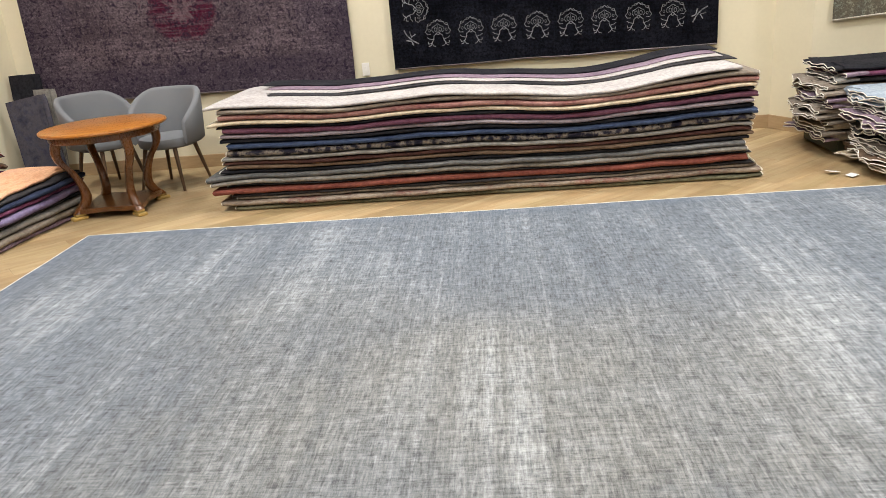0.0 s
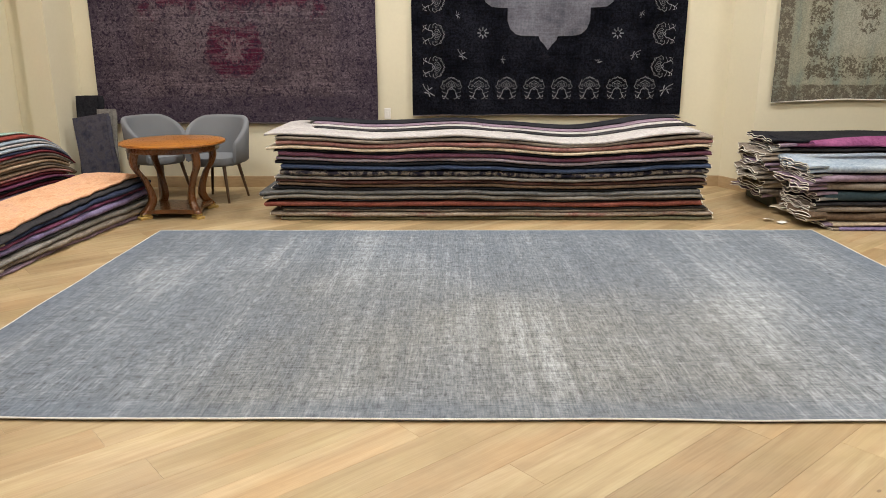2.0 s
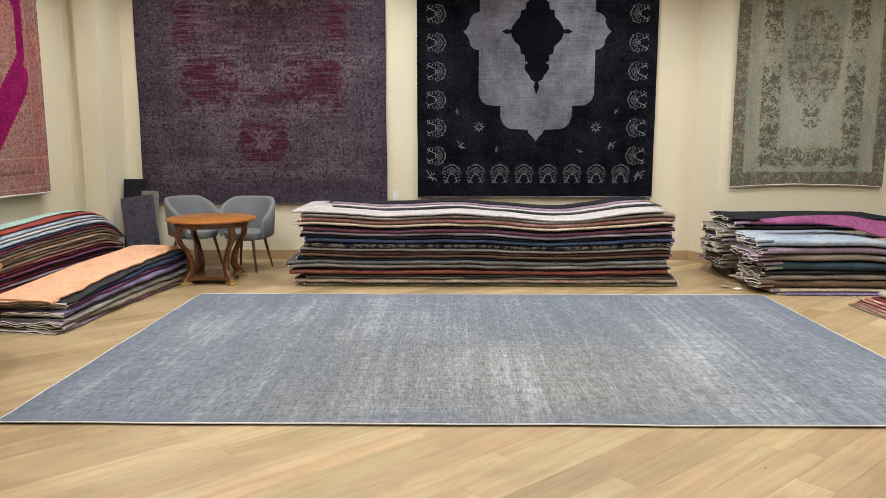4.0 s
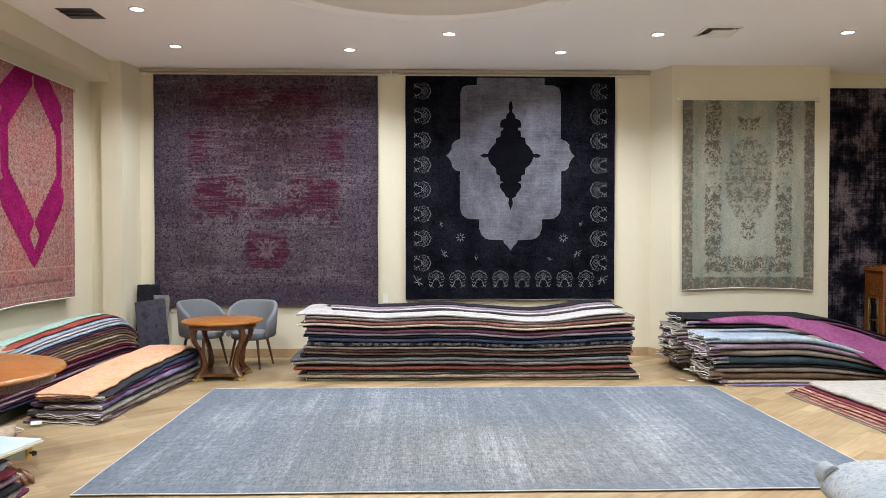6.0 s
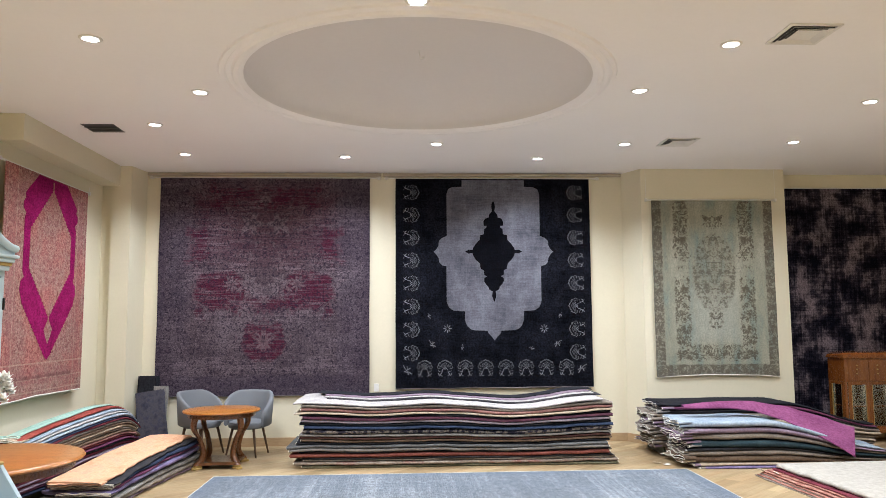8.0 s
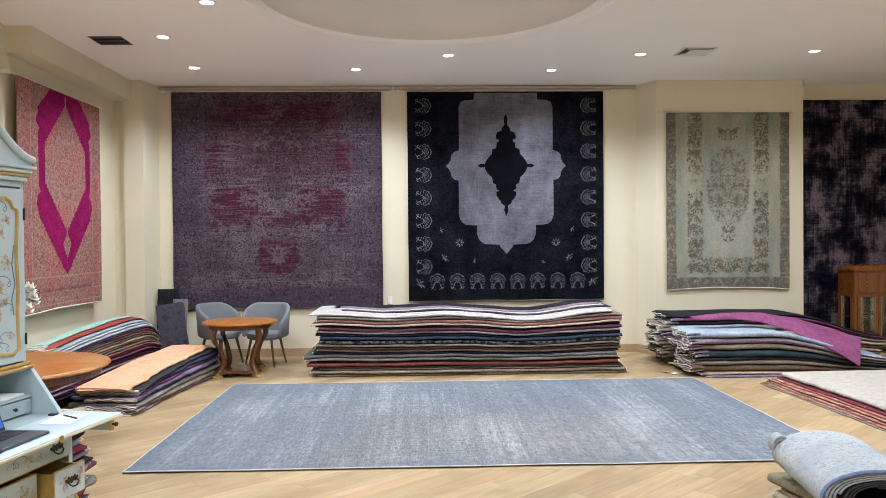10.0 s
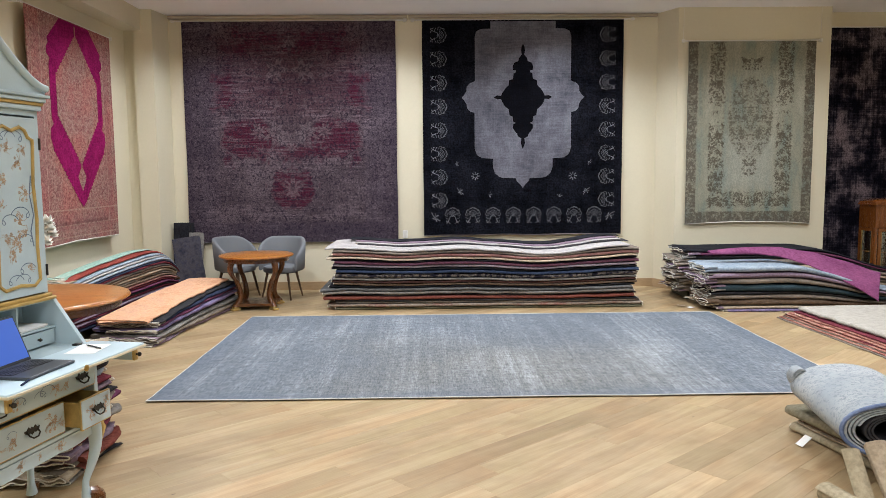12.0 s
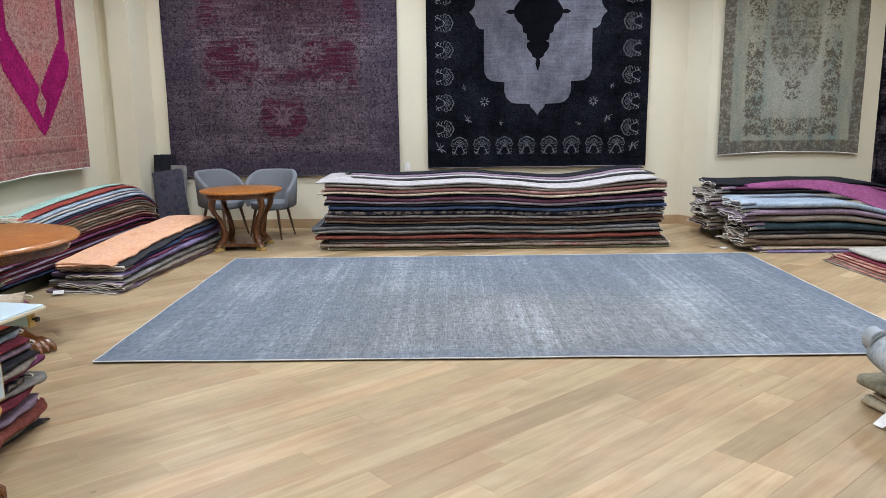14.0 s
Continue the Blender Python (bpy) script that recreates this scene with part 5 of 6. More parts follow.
# folded rugs with a thick roll on top, beside the open floor
FOLD = [("sand", .058, .02, .0, .0), ("beige", .016, .06, .0, .02), ("brown", .020, .10, .0, .03), ("moss", .074, -.03, .0, .0)]
hr = stack("folded rugs under the roll", pose(1.715, 1.12, 0.0, 0, 0, -79), 0.98, 0.78, FOLD, lambda u, v, h: 0.0, 71, "under a thick roll", 2, 1, 0.005, 34, 0.05, None, 0.012)
price_tag(pose(1.665, 0.80, 0.035, 0, -35, 15))


ICE, nt_, b_ = material("ice blue figured wool", 0.95, 0, 0.15)
v_ = coords(nt_)
base_ = ramp_of(nt_, noise_of(nt_, v_, 3, 4, 0.6), [(0.35, (0.30, 0.335, 0.36)), (0.65, (0.42, 0.44, 0.45))])
vine_ = node(nt_, "ShaderNodeTexVoronoi", {"Vector": node(nt_, "ShaderNodeVectorMath", {0: v_, 1: noise_of(nt_, v_, 6, 2)}, operation="ADD").outputs[0], "Scale": 13}, feature="DISTANCE_TO_EDGE").outputs[0]
fac_ = calc(nt_, "MULTIPLY", calc(nt_, "MULTIPLY", grey(nt_, vine_, 0.09, 0.0), grey(nt_, noise_of(nt_, v_, 5, 3), 0.42, 0.54)), 0.45)
nt_.links.new(blend(nt_, calc(nt_, "MULTIPLY", grey(nt_, noise_of(nt_, v_, 40, 3, 0.7), 0.50, 0.64), 0.5), blend(nt_, fac_, base_, (0.13, 0.16, 0.185)), (0.16, 0.19, 0.215)), b_.inputs["Base Color"])
bumped(nt_, b_, noise_of(nt_, v_, 150, 2, 0.7), 0.5, 0.004)
bm_, edge_ = rolled(0.87, 0.320, 0.158, 0.014, 4.4, 0.55, 3.0)
roll_m = pose(1.932, 0.590, hr + 0.150, 0, 0, -9)
roll = solid("rolled_rug", bm_, ICE, "ice blue figured rug rolled up on folded rugs", "rug", m=roll_m, smooth=True)
part("blue_edge", tube([(x * 0.985, -0.437, z * 0.985) for x, z in edge_[:38]], 0.012, 6), wool("cornflower"), roll, "blue woven edge", True)
bm2_, e2_ = rolled(0.88, 0.20, 0.100, 0.013, 3.2, 0.5, 8.0)
part("inner_roll", bm2_, wool("charcoal"), roll, "dark backing inside the roll", True)
bm_, _ = rolled(0.10, 0.055, 0.075, 0.010, 1.7, 0.3, 6.0, 20)
part("loose_end", bm_, ICE, roll, "pale loose end of the roll", True, m=pose(-0.262, 0.445, 0.052, 0, 0, 4))


def lying_roll(a, b, r, mat, label, seed):
    d = Vector(b) - Vector(a)
    bm, _ = rolled(d.length, r, r * 0.8, 0.016, 2.6, 0.3, seed, 24)
    m = Matrix.Translation((Vector(a) + Vector(b)) / 2) @ d.to_track_quat("Y", "Z").to_matrix().to_4x4()
    return solid("rolled_rug", bm, mat, label, "rug", "beige rolls on the floor", m=m, smooth=True)


lying_roll((1.375, 0.0, 0.060), (1.47, -0.40, 0.060), 0.068, wool("sand"), "small sand-coloured rug rolled up on the floor", 1.0)
lying_roll((1.495, 0.00, 0.275), (1.490, -0.17, 0.070), 0.058, wool("sand"), "small sand-coloured rug rolled up, leaning on the thick roll", 2.0)
lying_roll((1.620, 0.00, 0.315), (1.635, -0.20, 0.080), 0.072, wool("beige"), "small beige rug rolled up, leaning on the thick roll", 5.0)
lying_roll((1.765, -0.01, 0.315), (1.785, -0.22, 0.080), 0.070, wool("rosewood"), "small rose-brown rug rolled up, leaning on the thick roll", 7.0)

# rugs leaning in the corner
for spec, c, label in (((-4.33, 7.30, 0.26, 0.10, 1.04, -6), "black", "black folded rug leaning upright in the corner"), ((-4.12, 7.22, 0.16, 0.06, 0.90, -7), "grey", "grey folded rug leaning upright in the corner"),
                       ((-4.10, 7.02, 0.36, 0.05, 0.86, -10), "navy", "dark navy figured rug leaning upright in the corner")):
    x, y, w, t, h, tilt = spec
    bm = folded(h, w, t, lambda u, v: 0.0, x * 3, 0.0, 3, 0.008, 16)
    # stand it on its end
    mm = pose(x + w / 2, y, 0.004 + (0.03 if c == "navy" else 0), tilt, -9 if c == "navy" else 0, 0) @ Matrix(((0, -1, 0, 0), (0, 0, -1, 0), (1, 0, 0, 0), (0, 0, 0, 1)))
    solid("leaning_rug", bm, rug_mat((0.035, 0.04, 0.06), (0.10, 0.09, 0.10), (0.05, 0.055, 0.09), scale=7) if c == "navy" else wool(c), label, "rug", "rugs leaning in the corner", m=mm, smooth=True)


# ---------------------------------------------------------------- tables and chairs
def s_leg(r0, r1, seg=20):
    """A scrolled table leg in the x-z plane: a round knee under the top, drawn in at the ankle, out again at the foot."""
    bm = bmesh.new()
    rings = []
    for i in range(seg + 1):
        s = i / seg
        z = 0.66 - 0.61 * s
        knee = 0.040 * math.sin(min(1.0, s / 0.45) * math.pi)
        sweep = 0.5 - 0.5 * math.cos(math.pi * min(1.0, max(0.0, (s - 0.18) / 0.62)))
        x = r0 + (r1 - r0) * sweep + knee + 0.085 * max(0.0, (s - 0.80) / 0.20) ** 1.6
        w = 0.040 - 0.014 * math.sin(min(1.0, s / 0.9) * math.pi) + 0.004 * (s > 0.9)
        t = 0.036 - 0.010 * math.sin(s * math.pi)
        rings.append([(x + a * w, b * t, z) for a, b in ((1, 0.7), (0.7, 1), (-0.7, 1), (-1, 0.7), (-1, -0.7), (-0.7, -1), (0.7, -1), (1, -0.7))])
    return loft(bm, rings)


st = thing("side_table", "round honey walnut table on scrolled legs with gilt feet", "table", pose(-2.98, 6.07, 0, 0, 0, 3))
part("tabletop", lathe([(0.0, 0.672), (0.45, 0.672), (0.472, 0.676), (0.480, 0.688), (0.476, 0.700), (0.465, 0.704), (0.0, 0.704)], 56), TABLE, st, "polished walnut round top", True)
part("apron", lathe([(0.36, 0.618), (0.415, 0.618), (0.42, 0.630), (0.415, 0.672), (0.36, 0.672)], 48), TABLE_DARK, st, smooth=True)
part("base_plate", prism([(math.cos(radians(a)) * (0.37 - 0.13 * abs(math.sin(radians(2 * (a - 45))))), math.sin(radians(a)) * (0.37 - 0.13 * abs(math.sin(radians(2 * (a - 45)))))) for a in range(0, 360, 6)], 0.05, 0.085), TABLE_DARK, st, "brown shaped lower shelf")
for a in (45, 135, 225, 315):
    part("leg", s_leg(0.365, 0.255), TABLE_DARK, st, smooth=True, m=pose(0, 0, 0, 0, 0, a))
    part("foot", boxes((0.285, 0.405, -0.038, 0.038, 0.0, 0.028), (0.290, 0.380, -0.032, 0.032, 0.028, 0.052), bevel=0.008), GILT, st, "gilt scroll foot", m=pose(0, 0, 0, 0, 0, a))


def tub_chair(label, m):
    ch = thing("tub_chair", label, "chair", m, "chairs behind the table")
    seat = lathe([(0.0, 0.37), (0.225, 0.37), (0.255, 0.385), (0.262, 0.42), (0.250, 0.455), (0.20, 0.468), (0.0, 0.472)], 36)
    part("seat", seat, CHAIR, ch, "grey upholstered seat", True)
    # the back wraps round and falls towards the arms; the seat looks to -y
    bm = bmesh.new()
    rings = []
    for i in range(33):
        s = i / 32 * 2 - 1
        a = radians(90 + s * 118)
        top = 0.86 - 0.25 * max(0.0, (abs(s) - 0.35) / 0.65) ** 1.6
        bot = 0.40
        ring = []
        for dr, z in ((0.0, bot + 0.02), (0.0, top - 0.03), (0.012, top - 0.008), (0.03, top), (0.048, top - 0.008), (0.058, top - 0.03), (0.052, bot + 0.02), (0.03, bot)):
            r = 0.245 + dr + 0.05 * (z - 0.4)
            ring.append((r * 1.08 * math.cos(a), r * math.sin(a), z))
        rings.append(ring)
    loft(bm, rings)
    part("backrest", bm, CHAIR, ch, "grey wrap-around upholstered back", True)
    for sx in (-1, 1):
        for sy in (-1, 1):
            part("leg", tube([(sx * 0.15, sy * 0.15, 0.375), (sx * 0.215, sy * 0.215, 0.0)], [0.020, 0.012], 8), CHAIR_LEG, ch, smooth=True)
    return ch


ca = tub_chair("grey upholstered tub chair with dark wooden legs", pose(-2.80, 6.80, 0, 0, 0, -12))
copy_thing(ca, pose(-3.46, 6.92, 0, 0, 0, 62))

rt = thing("round_table", "large round walnut table on a carved pedestal", "table", pose(-4.03, 2.47, 0))
part("tabletop", lathe([(0.0, 0.700), (0.74, 0.700), (0.77, 0.706), (0.785, 0.720), (0.775, 0.736), (0.755, 0.742), (0.0, 0.742)], 72), TABLE, rt, "polished walnut round top", True)
part("apron", lathe([(0.66, 0.635), (0.705, 0.635), (0.712, 0.65), (0.705, 0.70), (0.66, 0.70)], 60), TABLE_DARK, rt, smooth=True)
part("pedestal", lathe([(0.10, 0.12), (0.15, 0.14), (0.16, 0.20), (0.09, 0.26), (0.075, 0.36), (0.12, 0.46), (0.15, 0.54), (0.10, 0.60), (0.20, 0.66), (0.30, 0.70)], 32), TABLE_DARK, rt, smooth=True)
for a in (-25, 95, 215):
    part("leg", tube([(0.08, 0, 0.24), (0.22, 0, 0.23), (0.40, 0, 0.17), (0.58, 0, 0.10), (0.72, 0, 0.06)], [0.05, 0.06, 0.05, 0.042, 0.045], 10), TABLE_DARK, rt, smooth=True, m=pose(0, 0, 0, 0, 0, a))
    bm = bmesh.new()
    for k in (-1, 0, 1):
        tube([(0.70, k * 0.03, 0.075), (0.76, k * 0.042, 0.060), (0.81, k * 0.050, 0.030), (0.83, k * 0.052, 0.006)], [0.030, 0.030, 0.024, 0.008], 8, bm)
    part("carved_paw", bm, TABLE_DARK, rt, "carved dark paw foot", True, m=pose(0, 0, 0, 0, 0, a))

# vase of white flowers on the round table
vase = thing("flower_vase", "white blossoms in a pale vase on the round table", "flowers", pose(-4.10, 2.66, 0.7437))
part("vase", lathe([(0.045, 0.0), (0.05, 0.01), (0.075, 0.08), (0.07, 0.16), (0.04, 0.24), (0.035, 0.30), (0.045, 0.32)], 24), WHITE, vase, smooth=True)
PETAL = paint_mat("white petal", (0.80, 0.79, 0.74), 0.6, 0.05, 20)
STEM = paint_mat("green stem", (0.07, 0.13, 0.05), 0.6, 0.2, 10)
rnd_ = random.Random(3)
for k in range(17):
    fx, fy, fz = 0.10 + rnd_.uniform(-0.11, 0.11), rnd_.uniform(-0.11, 0.11), rnd_.uniform(0.42, 0.62)
    part("stem", tube([(0, 0, 0.28), (fx * 0.5, fy * 0.5, 0.40), (fx, fy, fz)], 0.004, 5), STEM, vase)
    bm = bmesh.new()
    for q in range(16):
        a, e = q * 2.4, -0.5 + 1.8 * (q / 16)
        d = Vector((math.cos(a) * math.cos(e), math.sin(a) * math.cos(e), math.sin(e)))
        s = Vector((-math.sin(a), math.cos(a), 0)) * 0.036
        o = Vector((fx, fy, fz))
        n = o + d * 0.068
        up = Vector((0, 0, 0.012))
        vs = [bm.verts.new(p) for p in (o, o + d * 0.03 + s - up, n + up, o + d * 0.03 - s - up)]
        bm.faces.new(vs)
    part("blossom", bm, PETAL, vase, "white ruffled blossom")


# ---------------------------------------------------------------- glass cabinet
def glass_cabinet():
    g = thing("display_cabinet", "cherry wood display cabinet with glass doors by the wall", "cabinet", pose(6.30, 7.215, 0.004))
    part("body", boxes((-0.52, 0.52, -0.215, 0.215, 0.14, 0.19), (-0.52, 0.52, -0.215, 0.215, 0.88, 1.22), (-0.52, 0.52, 0.195, 0.215, 0.19, 0.88), bevel=0.006), VITRINE, g)
    part("cornice", boxes((-0.545, 0.545, -0.240, 0.225, 1.215, 1.240), bevel=0.009), VITRINE, g)
    # the shallow bowed crown
    bm = bmesh.new()
    rings = []
    for dx, dy, z in ((0.0, 0.0, 1.240), (0.004, 0.004, 1.262), (0.025, 0.020, 1.285), (0.075, 0.050, 1.302), (0.16, 0.09, 1.310)):
        x, y = 0.53 - dx, 0.220 - dy
        rings.append([(-x, -y, z), (-x * 0.5, -y - 0.012, z), (x * 0.5, -y - 0.012, z), (x, -y, z), (x, y, z), (-x, y, z)])
    loft(bm, rings)
    part("crown", bm, VITRINE, g, "low bowed wooden crown", True)
    for x in (-0.497, 0.497):
        for y in (-0.192, 0.192):
            part("leg", tube([(x, y, 0.88), (x, y, 0.16), (x * 1.02, y * 1.05, 0.08), (x * 1.0, y, 0.03), (x * 1.04, y * 1.1, 0.0)], [0.025, 0.025, 0.03, 0.018, 0.026], 8), VITRINE, g, smooth=True)
    for k in range(3):
        x0 = -0.468 + k * 0.312
        x1 = x0 + 0.308
        d = part("door", boxes((x0, x1, -0.213, -0.193, 0.19, 0.235), (x0, x1, -0.213, -0.193, 0.835, 0.88), (x0, x0 + 0.045, -0.213, -0.193, 0.235, 0.835), (x1 - 0.045, x1, -0.213, -0.193, 0.235, 0.835), bevel=0.004), VITRINE, g)
        p = part("pane", boxes((x0 + 0.045, x1 - 0.045, -0.206, -0.201, 0.235, 0.835)), GLASS, d, "clear glass")
        p.visible_shadow = False
        part("bead", boxes((x0 + 0.043, x0 + 0.049, -0.2145, -0.207, 0.235, 0.835), (x1 - 0.049, x1 - 0.043, -0.2145, -0.207, 0.235, 0.835)), BRASS, d, "thin brass bead")
        dr = part("drawer", boxes((x0 + 0.004, x1 - 0.004, -0.224, -0.215, 0.90, 1.20), bevel=0.005), VITRINE, g)
        for z in (1.00, 1.06, 1.12):
            part("knob", lathe([(0.006, 0), (0.006, 0.012), (0.011, 0.016), (0.009, 0.024)], 10), BRASS, dr, "small brass knob", m=pose((x0 + x1) / 2 - 0.03, -0.224, z, 90))
    for x in (-0.515, 0.515):
        sd = part("side_frame", boxes((x - 0.008, x + 0.008, -0.17, 0.17, 0.19, 0.235), (x - 0.008, x + 0.008, -0.17, 0.17, 0.835, 0.88), (x - 0.008, x + 0.008, -0.17, -0.125, 0.235, 0.835), (x - 0.008, x + 0.008, 0.125, 0.17, 0.235, 0.835), bevel=0.003), VITRINE, g)
        p = part("side_pane", boxes((x - 0.003, x + 0.003, -0.125, 0.125, 0.235, 0.835)), GLASS, sd, "clear glass side")
        p.visible_shadow = False
        part("side_bead", boxes((x - 0.010, x + 0.010, -0.128, -0.122, 0.235, 0.835), (x - 0.010, x + 0.010, 0.122, 0.128, 0.235, 0.835)), BRASS, sd, "thin brass bead")
    # added reflector that stands in for reflections on the door glass
    part("mirror_back", boxes((-0.48, 0.48, 0.186, 0.193, 0.20, 0.87)), PANE_REFLECTOR, g, "added reflector behind the glass")
    part("shelf", boxes((-0.48, 0.48, -0.17, 0.185, 0.52, 0.528)), VITRINE, g)
    return g


glass_cabinet()
sw = thing("wall_switch", "small white switch plate on the wall", "switch", pose(-1.07, BACK - 0.012, 0.83))
part("plate", boxes((-0.035, 0.035, 0, 0.011, -0.06, 0.06), bevel=0.004), WHITE, sw)
part("rocker", boxes((-0.012, 0.012, -0.006, 0.0, -0.025, 0.025), bevel=0.003), WHITE, sw)


# ---------------------------------------------------------------- painted writing desk
# x along its front, y into its depth, the open flap's front edge at y = 0
DM = pose(-2.295, -0.285, 0, 0, 0, 78.7)
desk = thing("secretary_desk", "pale blue painted writing desk with gilt trim and flap open", "desk", DM)
BLOOM_TAN = paint_mat("tan flower paint", (0.46, 0.32, 0.21), 0.5, 0.2, 30)
BLOOM_BLUE = paint_mat("slate blue flower paint", (0.13, 0.18, 0.27), 0.5, 0.2, 30)


def slab(x0, x1, y0, y1, z0, z1, bevel=0.006):
    return boxes((x0, x1, y0, y1, z0, z1), bevel=bevel)


# flap with its bead of gilt
flap = part("flap", slab(-0.485, 0.485, 0.0, 0.315, 0.832, 0.855), DESK, desk, "open writing flap in pale blue")
part("gilt_bead", boxes((-0.488, 0.488, -0.006, 0.004, 0.834, 0.846), (0.482, 0.489, 0.004, 0.31, 0.834, 0.846), (-0.489, -0.482, 0.004, 0.31, 0.834, 0.846), bevel=0.002), PALE_GILT, flap)
part("keyhole_plate", lathe([(0.016, 0), (0.016, 0.003), (0.010, 0.005)], 16), BRASS, flap, m=pose(0, -0.006, 0.842, 90))
# carcass of the lower case
for name, s in (("case_top", (-0.43, 0.43, 0.25, 0.68, 0.80, 0.830)), ("case_side", (-0.43, -0.40, 0.25, 0.68, 0.462, 0.80)), ("case_side", (0.40, 0.43, 0.25, 0.68, 0.462, 0.80)), ("case_back", (-0.40, 0.40, 0.66, 0.68, 0.462, 0.80)),
                ("drawer_rail", (-0.40, 0.40, 0.25, 0.66, 0.655, 0.665)), ("case_bottom", (-0.43, 0.43, 0.25, 0.68, 0.44, 0.462))):
    part(name, boxes(s, bevel=0.004), DESK, desk)
part("case_moulding", boxes((-0.445, 0.445, 0.236, 0.69, 0.792, 0.806), bevel=0.004), GILT, desk, "gilt moulding")


def scroll(bm, cx, cz, s, flip, y):
    pts = []
    for i in range(20):
        a = i / 19 * 2.2 * math.pi
        r = 0.032 * s * (1 - i / 26)
        pts.append((cx + flip * (0.05 * s * (1 - i / 19) + r * math.cos(a)), cz + r * math.sin(a) * 0.8))
    ribbon(bm, pts, 0.0028 * s, y)


def bloom(bm, cx, cz, s, y, seed):
    """A spray of small brushed petals on thin stems."""
    r = random.Random(seed)
    for k in range(6):
        a = k * 1.05 + r.uniform(-0.3, 0.3)
        l = s * r.uniform(0.010, 0.030) * (0.3 if k == 0 else 1.0)
        fx, fz = cx + l * math.cos(a), cz + l * math.sin(a)
        if k:
            ribbon(bm, [(cx, cz), ((cx + fx) / 2 + 0.003 * s, (cz + fz) / 2), (fx, fz)], 0.0018 * s, y)
        q = 6 if k == 0 else 5
        d = s * (0.0105 if k == 0 else r.uniform(0.006, 0.009))
        for p in range(q):
            b = p * 2 * math.pi / q + r.uniform(-0.2, 0.2)
            ribbon(bm, [(fx + 0.25 * d * math.cos(b), fz + 0.25 * d * math.sin(b)), (fx + d * math.cos(b), fz + d * math.sin(b))], 0.0042 * s, y)
    for k in range(4):
        a = r.uniform(0, 6.28)
        ribbon(bm, [(cx, cz), (cx + 0.028 * s * math.cos(a), cz + 0.025 * s * math.sin(a)), (cx + 0.045 * s * math.cos(a + 0.4), cz + 0.04 * s * math.sin(a + 0.4))], 0.0022 * s, y)


def bail_handle(parent, x, y, z, s=1.0):
    """A curled bronze plate with a hanging bow."""
    bm = bmesh.new()
    ol = [(-0.045, 0.0), (-0.05, 0.014), (-0.034, 0.012), (-0.022, 0.026), (-0.010, 0.014), (0.0, 0.022), (0.010, 0.014), (0.022, 0.026), (0.034, 0.012), (0.05, 0.014), (0.045, 0.0), (0.028, -0.010), (0.012, -0.006), (0.0, -0.016), (-0.012, -0.006), (-0.028, -0.010)]
    inlay([(x + a * s, z + b * s) for a, b in ol], y - 0.003, 0.003, bm)
    h = part("handle", bm, BRONZE, parent, "dark bronze curled handle plate")
    part("bail", tube([(x - 0.032 * s, y - 0.004, z + 0.004), (x - 0.034 * s, y - 0.016, z - 0.012 * s), (x - 0.015 * s, y - 0.022, z - 0.026 * s), (x + 0.015 * s, y - 0.022, z - 0.026 * s), (x + 0.034 * s, y - 0.016, z - 0.012 * s), (x + 0.032 * s, y - 0.004, z + 0.004)], 0.004, 6), BRONZE, h, smooth=True)


def drawer(x0, x1, z0, z1, out, blooms, scrolls, handles):
    y = 0.25 - out
    d = part("drawer", slab(x0, x1, y - 0.012, y + 0.006, z0, z1, 0.004), DESK, desk, "painted drawer front pulled open" if out else "")
    part("drawer_bead", boxes((x0 - 0.002, x1 + 0.002, y - 0.008, y + 0.004, z0 - 0.005, z0), (x0 - 0.002, x1 + 0.002, y - 0.008, y + 0.004, z1, z1 + 0.005), (x0 - 0.005, x0, y - 0.008, y + 0.004, z0, z1), (x1, x1 + 0.005, y - 0.008, y + 0.004, z0, z1)), GILT, d)
    if out:
        part("drawer_side", boxes((x0 + 0.004, x0 + 0.016, y + 0.006, y + 0.30, z0 + 0.01, z1 - 0.01), (x1 - 0.016, x1 - 0.004, y + 0.006, y + 0.30, z0 + 0.01, z1 - 0.01), (x0 + 0.016, x1 - 0.016, y + 0.006, y + 0.30, z0 + 0.01, z0 + 0.018)), GILT, d, "yellow drawer side")
    yb = y - 0.0135
    for i, (cx, cz, s) in enumerate(blooms):
        bm = bmesh.new()
        bloom(bm, cx, cz, s, yb, i + int(x0 * 50))
        part("painted_flower", bm, BLOOM_TAN, d, "tan painted flower")
    if scrolls:
        for cx, cz, s, f in scrolls:
            bm = bmesh.new()
            scroll(bm, cx, cz, s, f, yb)
            part("painted_scroll", bm, BLOOM_BLUE, d, "slate blue painted scroll")
    for hx in handles:
        bail_handle(d, hx, y - 0.012, (z0 + z1) / 2 + 0.004)


drawer(-0.39, 0.39, 0.650, 0.760, 0.0, [(0.10, 0.705, 1.1), (0.17, 0.703, 0.8), (-0.17, 0.705, 1.0)], [(-0.02, 0.710, 1.3, 1), (0.03, 0.700, 1.0, -1), (-0.10, 0.705, 1.2, -1), (-0.33, 0.705, 1.1, 1)], (-0.27, 0.29))
drawer(-0.39, 0.145, 0.475, 0.620, 0.0, [(-0.30, 0.545, 1.3), (-0.20, 0.540, 1.0), (0.06, 0.550, 1.5), (0.12, 0.525, 0.8)], [(-0.24, 0.575, 0.8, 1)], (-0.08,))
drawer(0.165, 0.39, 0.475, 0.620, 0.085, [(0.23, 0.555, 1.3), (0.34, 0.540, 1.2), (0.36, 0.585, 0.8)], [], (0.285,))
